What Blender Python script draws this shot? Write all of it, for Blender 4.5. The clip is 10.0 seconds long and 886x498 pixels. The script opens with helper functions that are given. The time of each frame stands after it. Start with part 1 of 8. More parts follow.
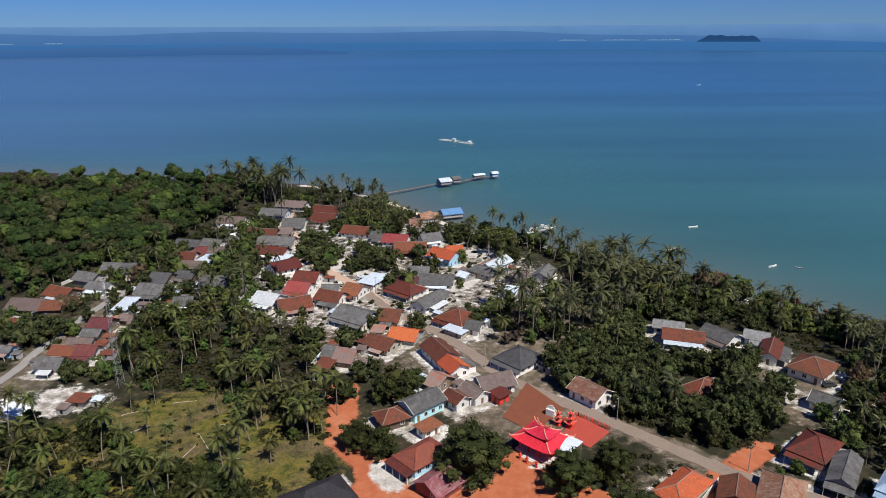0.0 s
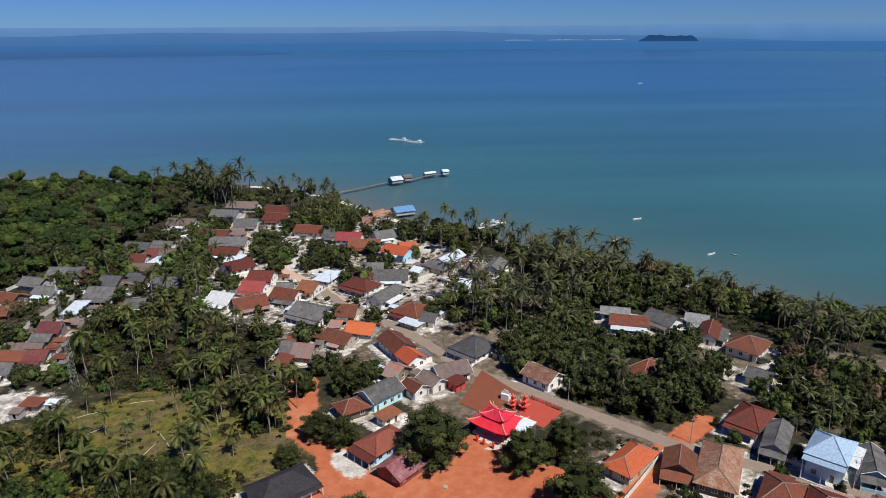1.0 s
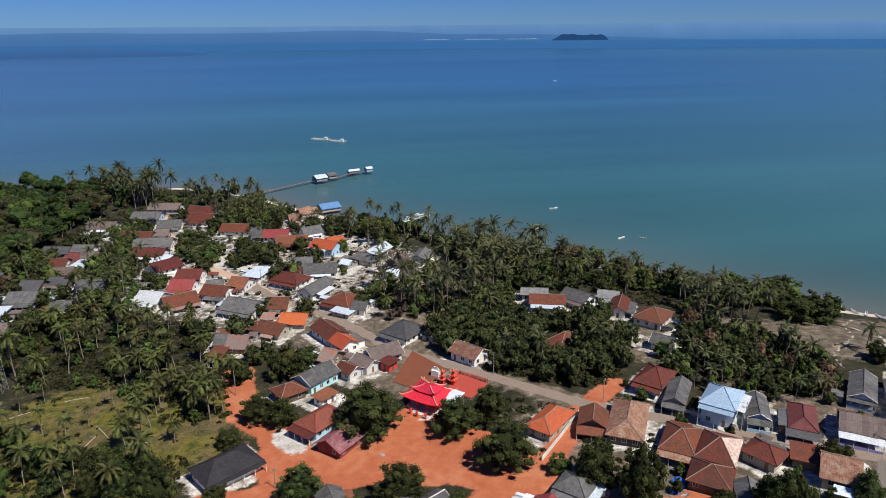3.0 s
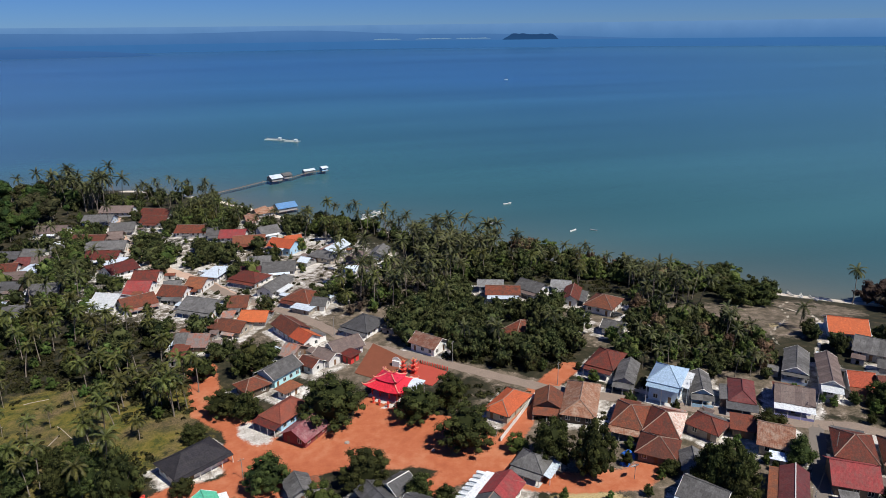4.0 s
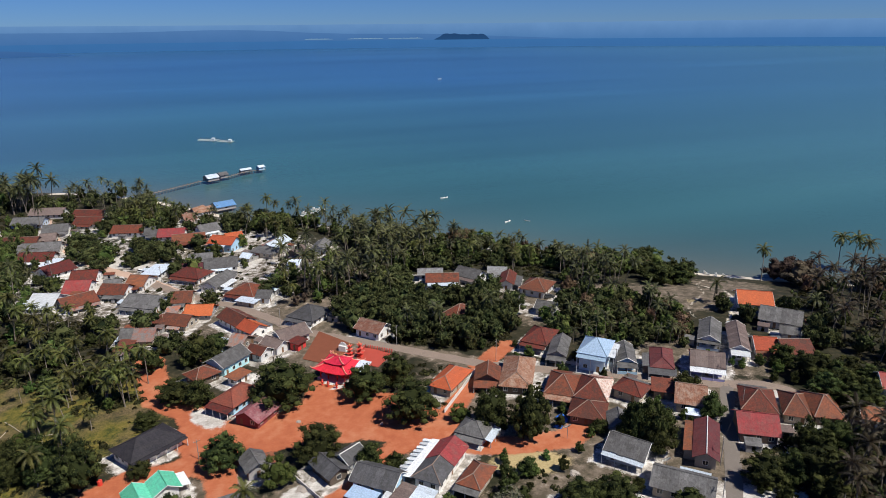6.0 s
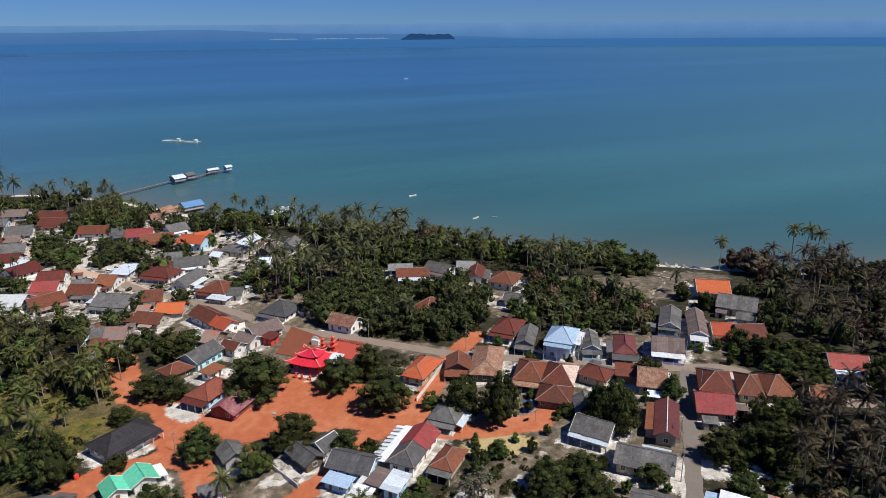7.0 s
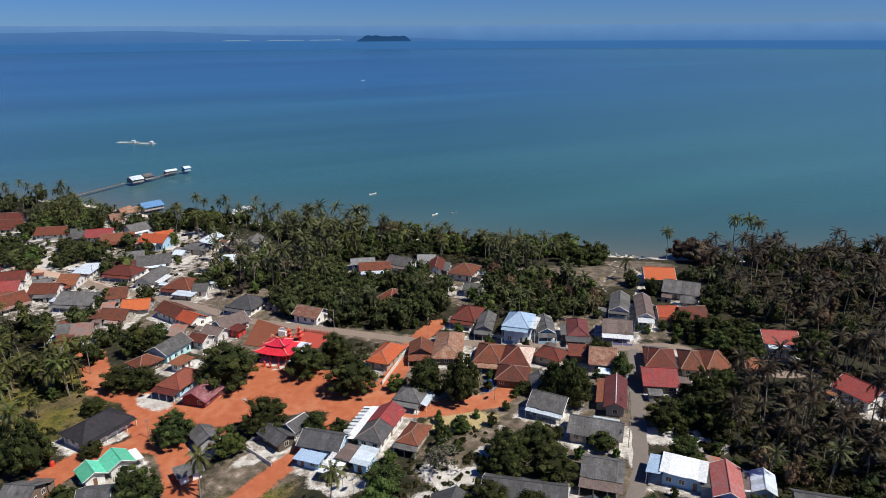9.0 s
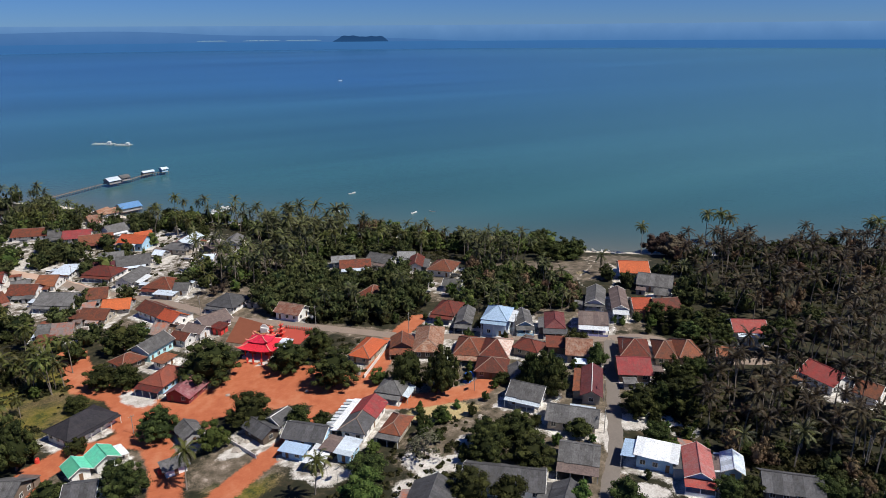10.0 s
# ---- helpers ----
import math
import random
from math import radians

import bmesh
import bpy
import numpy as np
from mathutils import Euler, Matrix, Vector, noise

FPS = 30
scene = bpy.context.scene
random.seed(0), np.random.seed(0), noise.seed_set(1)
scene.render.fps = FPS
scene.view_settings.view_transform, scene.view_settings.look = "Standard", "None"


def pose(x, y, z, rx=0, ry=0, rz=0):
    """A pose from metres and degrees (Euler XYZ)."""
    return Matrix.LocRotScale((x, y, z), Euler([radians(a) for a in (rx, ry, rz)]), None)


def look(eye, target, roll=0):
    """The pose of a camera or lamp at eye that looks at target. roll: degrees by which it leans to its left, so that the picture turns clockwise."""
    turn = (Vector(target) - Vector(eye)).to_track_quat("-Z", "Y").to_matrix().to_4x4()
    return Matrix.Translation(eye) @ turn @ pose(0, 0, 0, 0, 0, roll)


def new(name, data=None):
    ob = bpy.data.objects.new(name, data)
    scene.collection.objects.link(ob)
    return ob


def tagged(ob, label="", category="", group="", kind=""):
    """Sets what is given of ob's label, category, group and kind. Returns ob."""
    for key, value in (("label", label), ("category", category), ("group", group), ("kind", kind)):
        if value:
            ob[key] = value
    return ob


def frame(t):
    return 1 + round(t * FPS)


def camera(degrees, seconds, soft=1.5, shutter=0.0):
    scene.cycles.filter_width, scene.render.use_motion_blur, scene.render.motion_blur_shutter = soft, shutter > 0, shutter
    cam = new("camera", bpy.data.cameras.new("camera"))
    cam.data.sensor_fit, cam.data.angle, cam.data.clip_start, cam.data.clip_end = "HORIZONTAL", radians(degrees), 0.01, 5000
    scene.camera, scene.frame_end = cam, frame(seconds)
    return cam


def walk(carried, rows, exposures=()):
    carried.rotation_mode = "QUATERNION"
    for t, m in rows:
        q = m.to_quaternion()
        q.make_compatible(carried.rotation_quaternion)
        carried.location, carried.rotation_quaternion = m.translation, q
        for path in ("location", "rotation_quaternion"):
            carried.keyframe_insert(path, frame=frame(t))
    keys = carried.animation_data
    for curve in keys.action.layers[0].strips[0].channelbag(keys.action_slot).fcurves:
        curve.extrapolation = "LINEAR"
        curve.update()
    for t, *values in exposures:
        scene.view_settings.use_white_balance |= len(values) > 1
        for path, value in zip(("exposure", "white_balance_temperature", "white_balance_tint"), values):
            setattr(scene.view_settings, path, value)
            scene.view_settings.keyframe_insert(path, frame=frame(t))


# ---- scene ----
cam = camera(66.5, 10.0, soft=0.7)
PATH = [
    (0, (-5.091, -2.708, 102.187), (-5.025, -0.138, 101.365), -0.3),
    (0.5, (-5.621, -5.800, 102.074), (-5.454, -3.233, 101.253), -0.3),
    (1, (-6.207, -8.857, 101.844), (-5.949, -6.299, 101.022), -0.4),
    (1.5, (-6.684, -11.972, 101.805), (-6.341, -9.423, 100.981), -0.4),
    (2, (-7.090, -15.175, 101.678), (-6.673, -12.637, 100.853), -0.5),
    (3.5, (-9.528, -24.929, 101.752), (-8.898, -22.437, 100.925), -0.6),
    (4, (-10.565, -28.164, 101.768), (-9.846, -25.697, 100.939), -0.7),
    (4.5, (-11.754, -30.875, 101.551), (-10.967, -28.428, 100.722), -0.6),
    (5, (-12.841, -33.669, 101.424), (-11.997, -31.242, 100.595), -0.6),
    (5.5, (-14.098, -36.546, 101.396), (-13.202, -34.137, 100.566), -0.6),
    (7, (-17.921, -44.673, 101.049), (-16.853, -42.336, 100.217), -0.5),
    (7.5, (-19.370, -47.209, 100.861), (-18.257, -44.893, 100.032), -0.5),
    (8, (-20.750, -49.966, 100.891), (-19.595, -47.670, 100.062), -0.5),
    (8.5, (-21.962, -52.018, 100.827), (-20.775, -49.738, 100.000), -0.4),
    (9, (-23.323, -54.203, 100.819), (-22.108, -51.937, 99.993), -0.3),
    (9.5, (-24.227, -56.122, 100.815), (-22.991, -53.869, 99.989), -0.4),
    (10, (-25.496, -58.215, 100.748), (-24.210, -55.990, 99.922), -0.4),
]
walk(cam, [(t, look(eye, target, roll)) for t, eye, target, roll in PATH])

# ---- light ----
SUN_AZ, SUN_EL = 144.0, 56.0      # degrees: compass bearing from +y towards +x, and height
world = bpy.data.worlds.new("sky")
scene.world = world
world.use_nodes = True
wt = world.node_tree
sky = wt.nodes.new("ShaderNodeTexSky")
sky.sky_type = "NISHITA"
sky.sun_disc = False
sky.sun_elevation = radians(SUN_EL)
sky.sun_rotation = radians(SUN_AZ)
sky.air_density = 1.0
sky.altitude = 1500.0
sky.dust_density = 0.0
sky.ozone_density = 8.0
haze = wt.nodes.new("ShaderNodeMix")
haze.data_type, haze.blend_type = "RGBA", "MULTIPLY"
haze.inputs[0].default_value = 1.0
haze.inputs[7].default_value = (0.60, 0.98, 1.72, 1)
wt.links.new(sky.outputs[0], haze.inputs[6])
wt.links.new(haze.outputs[2], wt.nodes["Background"].inputs[0])
wt.nodes["Background"].inputs[1].default_value = 0.042
sun = new("sun", bpy.data.lights.new("sun", "SUN"))
sun.data.energy, sun.data.angle, sun.data.color = 5.3, radians(0.6), (1.0, 0.95, 0.87)
sd = Vector((math.sin(radians(SUN_AZ)) * math.cos(radians(SUN_EL)), math.cos(radians(SUN_AZ)) * math.cos(radians(SUN_EL)), math.sin(radians(SUN_EL))))
sun.matrix_world = look(sd * 300, (0, 0, 0))
scene.view_settings.exposure = 0.0

# ---- helpers of this scene ----
rnd = random.Random(7)


def part(name, bm, material, parent, label=""):
    """Link a bmesh (or mesh) as one mesh object under a thing or a part."""
    if isinstance(bm, bpy.types.Mesh):
        me = bm
    else:
        me = bpy.data.meshes.new(name)
        bm.to_mesh(me)
        bm.free()
    if material and not me.materials:
        me.materials.append(material)
    ob = new(name, me)
    if parent:
        ob.parent = parent
    if label:
        ob["label"] = label
    return ob


def box(bm, x0, y0, z0, x1, y1, z1, m=None):
    v = [bm.verts.new((x, y, z)) for z in (z0, z1) for y in (y0, y1) for x in (x0, x1)]
    if m is not None:
        for q in v:
            q.co = m @ q.co
    for f in ((0, 2, 3, 1), (4, 5, 7, 6), (0, 1, 5, 4), (2, 6, 7, 3), (0, 4, 6, 2), (1, 3, 7, 5)):
        bm.faces.new([v[i] for i in f])
    return v


def beam(bm, a, b, w, sides=6, w2=None):
    """A bar from a to b, tapering from width w to w2."""
    a, b = Vector(a), Vector(b)
    w2 = w if w2 is None else w2
    q = (b - a).to_track_quat("Z", "Y")
    r = [[bm.verts.new(p + q @ Vector((math.cos(2 * math.pi * i / sides) * k / 2, math.sin(2 * math.pi * i / sides) * k / 2, 0))) for i in range(sides)] for p, k in ((a, w), (b, w2))]
    for i in range(sides):
        j = (i + 1) % sides
        bm.faces.new((r[0][i], r[0][j], r[1][j], r[1][i]))
    bm.faces.new(r[1])
    bm.faces.new(r[0][::-1])


def tube(bm, pts, w, sides=5):
    """One bent bar through pts."""
    pts = [Vector(p) for p in pts]
    rings = []
    for i, p in enumerate(pts):
        q = (pts[min(i + 1, len(pts) - 1)] - pts[max(i - 1, 0)]).to_track_quat("Z", "Y")
        rings.append([bm.verts.new(p + q @ Vector((math.cos(2 * math.pi * k / sides) * w / 2, math.sin(2 * math.pi * k / sides) * w / 2, 0))) for k in range(sides)])
    for a, b in zip(rings, rings[1:]):
        for k in range(sides):
            j = (k + 1) % sides
            bm.faces.new((a[k], a[j], b[j], b[k]))
    bm.faces.new(rings[-1])
    bm.faces.new(rings[0][::-1])


def slab(bm, pts, t):
    """A sheet with the corners pts (top side, anticlockwise from above) and thickness t."""
    top = [bm.verts.new(p) for p in pts]
    bot = [bm.verts.new((p[0], p[1], p[2] - t)) for p in pts]
    bm.faces.new(top)
    bm.faces.new(bot[::-1])
    n = len(pts)
    for i in range(n):
        j = (i + 1) % n
        bm.faces.new((top[j], top[i], bot[i], bot[j]))


# ---- lie of the land ----
SHORE = [(-8100, 2025), (-945, 634.5), (-299.7, 546.8), (-162, 519.8), (-85.1, 488.7), (-33.8, 446.9), (0, 395.6), (24.3, 359.1), (48.6, 345.6), (78.3, 315.9), (95.9, 288.9),
         (116.1, 274.1), (140.4, 244.4), (167.4, 212), (201.2, 186.3), (221.4, 170.1), (247.1, 152.6), (288.9, 135), (329.4, 110.7), (445.5, 54), (945, -270), (8100, -3375)]
SX = np.array([p[0] for p in SHORE], float)
SY = np.array([p[1] for p in SHORE], float)
SEA = -4.7


def shore_gap(x, y):
    """Metres inland of the waterline (negative: out at sea), for arrays."""
    x, y = np.asarray(x, float), np.asarray(y, float)
    best = np.full(np.broadcast(x, y).shape, 1e9)
    for i in range(len(SHORE) - 1):
        ax, ay, dx, dy = SX[i], SY[i], SX[i + 1] - SX[i], SY[i + 1] - SY[i]
        t = np.clip(((x - ax) * dx + (y - ay) * dy) / (dx * dx + dy * dy), 0, 1)
        best = np.minimum(best, np.hypot(x - ax - t * dx, y - ay - t * dy))
    return best * np.where(y < np.interp(x, SX, SY), 1, -1)


def land(x, y):
    """Height of the ground, for arrays."""
    x, y = np.asarray(x, float), np.asarray(y, float)
    base = np.clip(0.022 * (x - 20.25) - 0.018 * (y - 141.75), -3.5, 5.4)
    base = base + 0.12 * np.sin(x * 0.31 + 1.7) * np.sin(y * 0.27) * np.clip((np.hypot(x - 14, y - 122) - 40) / 60, 0, 1)
    d = shore_gap(x, y)
    k = np.clip(d / 60, 0, 1)
    k = k * k * (3 - 2 * k)
    base = np.minimum(base, base * k + (SEA + 1.2) * (1 - k))
    k = np.clip((d + 2) / 14, 0, 1)
    k = k * k * (3 - 2 * k)
    return (SEA - 0.25) * (1 - k) + base * k + np.minimum(d + 2, 0) * 0.12


def ground_z(x, y):
    return float(land(x, y))


def path_gap(x, y, pts):
    best = np.full(np.shape(x), 1e9)
    for (ax, ay), (bx, by) in zip(pts, pts[1:]):
        dx, dy = bx - ax, by - ay
        t = np.clip(((x - ax) * dx + (y - ay) * dy) / (dx * dx + dy * dy + 1e-9), 0, 1)
        best = np.minimum(best, np.hypot(x - ax - t * dx, y - ay - t * dy))
    return best


MAIN = [(-89.1, 405), (-86, 381.6), (-73.8, 342), (-58.1, 306.3), (-33.5, 272.2), (-20, 247.2), (-4.3, 227.7), (8.9, 206.1), (19.8, 185.6), (40, 163.6), (51.3, 151.2), (63.9, 137.3), (72.4, 129.1), (89.8, 117.5), (105.4, 105.8), (122.4, 93), (136.4, 83.7), (140.4, 62.1), (162, 48.6)]
LANE = [(124.9, 91.8), (111.2, 76.3), (99.8, 63.5), (90, 52.7), (81.4, 43.3), (67.6, 31.6), (40.5, 6.8), (-27, -54)]
LEFT_ROAD = [(-151.2, 148.5), (-142.4, 194.7), (-141.9, 213.4), (-141.3, 227.6), (-140.1, 246.8), (-136.8, 264.5), (-132.3, 281.1), (-118.8, 299.7)]
DIRT = [([(80, 143), (72.9, 138), (63.9, 131.5), (53.3, 118.9), (41.7, 106.1)], 2.2),
        ([(40.4, 103), (47.1, 94), (55.9, 90.2), (68.9, 87.2), (78.7, 91)], 2.7),
        ([(-31.1, 183.6), (-30.5, 173.7), (-28.5, 154.8), (-19.7, 143.1), (-18, 133.2), (-16.7, 119.5), (-24.2, 115), (-34.3, 116.6), (-41.9, 112.5), (-49.1, 102.6)], 3.2),
        ([(-17.6, 129.6), (-4.2, 121.5), (8.1, 121.5), (21.6, 118.8), (39.2, 106.7)], 6.8),
        ([(2.7, 122.9), (17.6, 128.2), (20.9, 139.1)], 7.4), ([(18.9, 118.8), (29.7, 121.5), (35.1, 116.1)], 8.1),
        ([(-14.3, 118.8), (-14.3, 92.6), (-17.3, 81)], 2.7), ([(37.8, 104), (23.6, 100.4), (14.4, 90.7), (4.6, 85.3), (-8.1, 77)], 2), ([(-17.6, 124.2), (-14.9, 113.4)], 4.6)]
"""Dirt court and paths: centre line and half width."""


def dirt_gap(x, y):
    g = np.full(np.shape(x), 1e9)
    for pts, w in DIRT:
        g = np.minimum(g, path_gap(x, y, pts) - w)
    return g


def ellipse(x, y, cx, cy, rx, ry, a=0.0):
    c, s = math.cos(radians(a)), math.sin(radians(a))
    u, v = (x - cx) * c + (y - cy) * s, -(x - cx) * s + (y - cy) * c
    return np.hypot(u / rx, v / ry)


# ---- materials ----
def nodes(name, rough=0.8):
    m = bpy.data.materials.new(name)
    m.use_nodes = True
    b = m.node_tree.nodes["Principled BSDF"]
    b.inputs["Roughness"].default_value = rough
    b.inputs["Specular IOR Level"].default_value = 0.3
    return m, m.node_tree.nodes, m.node_tree.links, b


def noise_node(n, l, coord, scale, detail=4, rough=0.6):
    t = n.new("ShaderNodeTexNoise")
    t.inputs["Scale"].default_value, t.inputs["Detail"].default_value, t.inputs["Roughness"].default_value = scale, detail, rough
    l.new(coord, t.inputs["Vector"])
    return t.outputs["Fac"]


def ramp(n, l, fac, *stops):
    r = n.new("ShaderNodeValToRGB")
    e = r.color_ramp.elements
    while len(e) < len(stops):
        e.new(0.5)
    for k, (p, c) in zip(e, stops):
        k.position, k.color = p, (*c, 1)
    l.new(fac, r.inputs[0])
    return r.outputs[0]


def mixc(n, l, fac, a, b, mode="MIX"):
    x = n.new("ShaderNodeMix")
    x.data_type, x.blend_type = "RGBA", mode
    for sock, v in ((x.inputs[0], fac), (x.inputs[6], a), (x.inputs[7], b)):
        if isinstance(v, (int, float)):
            sock.default_value = v
        elif isinstance(v, tuple):
            sock.default_value = (*v, 1)
        else:
            l.new(v, sock)
    return x.outputs[2]


def maths(n, l, op, a, b=0.0, clamp=False):
    x = n.new("ShaderNodeMath")
    x.operation, x.use_clamp = op, clamp
    for sock, v in ((x.inputs[0], a), (x.inputs[1], b)):
        if isinstance(v, (int, float)):
            sock.default_value = v
        else:
            l.new(v, sock)
    return x.outputs[0]


def bump(n, l, b, height, strength=0.4, dist=0.05):
    x = n.new("ShaderNodeBump")
    x.inputs["Strength"].default_value, x.inputs["Distance"].default_value = strength, dist
    l.new(height, x.inputs["Height"])
    l.new(x.outputs[0], b.inputs["Normal"])


def wash(name, base, vary=0.25, scale=0.6, rough=0.85, dirt=(0.16, 0.13, 0.1), dirt_amount=0.35):
    """Paint, plaster or sheet with blotches and stains at two scales."""
    m, n, l, b = nodes(name, rough)
    co = n.new("ShaderNodeTexCoord").outputs["Object"]
    info = n.new("ShaderNodeObjectInfo").outputs["Random"]
    big = noise_node(n, l, co, scale)
    fine = noise_node(n, l, co, scale * 9)
    dark = tuple(c * (1 - vary) for c in base)
    c = mixc(n, l, big, dark, tuple(min(1, c * (1 + vary * 0.5)) for c in base))
    st = maths(n, l, "MULTIPLY", maths(n, l, "SUBTRACT", fine, 0.48, True), dirt_amount * 4, True)
    c = mixc(n, l, st, c, dirt)
    h = n.new("ShaderNodeHueSaturation")
    l.new(c, h.inputs["Color"])
    l.new(maths(n, l, "ADD", maths(n, l, "MULTIPLY", info, 0.3), 0.85), h.inputs["Value"])
    l.new(h.outputs[0], b.inputs["Base Color"])
    return m


def roofing(name, base, alt, stain, unit=(0.3, 0.35), worn=0.4, rough=0.75, rib=0.0, spec=0.3):
    """Tiles or sheets: one tone a piece, blotches, streaks down the slope and relief."""
    m, n, l, b = nodes(name, rough)
    b.inputs["Specular IOR Level"].default_value = spec
    co = n.new("ShaderNodeTexCoord").outputs["Object"]
    info = n.new("ShaderNodeObjectInfo").outputs["Random"]
    br = n.new("ShaderNodeTexBrick")
    br.inputs["Scale"].default_value = 1.0
    br.inputs["Brick Width"].default_value, br.inputs["Row Height"].default_value = unit
    br.inputs["Mortar Size"].default_value, br.inputs["Bias"].default_value = 0.012, 0.0
    br.inputs["Color1"].default_value, br.inputs["Color2"].default_value = (*base, 1), (*alt, 1)
    br.inputs["Mortar"].default_value = (*(c * 0.55 for c in base), 1)
    l.new(co, br.inputs["Vector"])
    sh = n.new("ShaderNodeVectorMath")
    sh.operation = "ADD"
    cb = n.new("ShaderNodeCombineXYZ")
    l.new(maths(n, l, "MULTIPLY", info, 300.0), cb.inputs[0])
    l.new(co, sh.inputs[0])
    l.new(cb.outputs[0], sh.inputs[1])
    blot = noise_node(n, l, sh.outputs[0], 0.55, 5, 0.65)
    mp = n.new("ShaderNodeMapping")
    mp.inputs["Scale"].default_value = (3.0, 0.35, 0.35)
    l.new(sh.outputs[0], mp.inputs[0])
    streak = noise_node(n, l, mp.outputs[0], 1.6, 4, 0.7)
    w = maths(n, l, "MULTIPLY", maths(n, l, "SUBTRACT", maths(n, l, "ADD", blot, maths(n, l, "MULTIPLY", streak, 0.6)), 0.72, True), worn * 5, True)
    c = mixc(n, l, w, br.outputs["Color"], stain)
    mott = noise_node(n, l, sh.outputs[0], 2.4, 4, 0.75)
    h = n.new("ShaderNodeHueSaturation")
    l.new(c, h.inputs["Color"])
    l.new(maths(n, l, "MULTIPLY", maths(n, l, "ADD", maths(n, l, "MULTIPLY", info, 0.45), 0.78), maths(n, l, "ADD", maths(n, l, "MULTIPLY", mott, 1.5), 0.25)), h.inputs["Value"])
    l.new(maths(n, l, "ADD", maths(n, l, "MULTIPLY", info, 0.014), 0.493), h.inputs["Hue"])
    l.new(h.outputs[0], b.inputs["Base Color"])
    hgt = br.outputs["Fac"]
    wv = n.new("ShaderNodeTexWave")
    wv.inputs["Scale"].default_value = 1.3 if rib else 1.0
    l.new(co, wv.inputs["Vector"])
    hgt = maths(n, l, "ADD", maths(n, l, "MULTIPLY", wv.outputs["Fac"], 1.0), maths(n, l, "MULTIPLY", hgt, -0.6))
    bump(n, l, b, hgt, 0.3, 0.04)
    return m


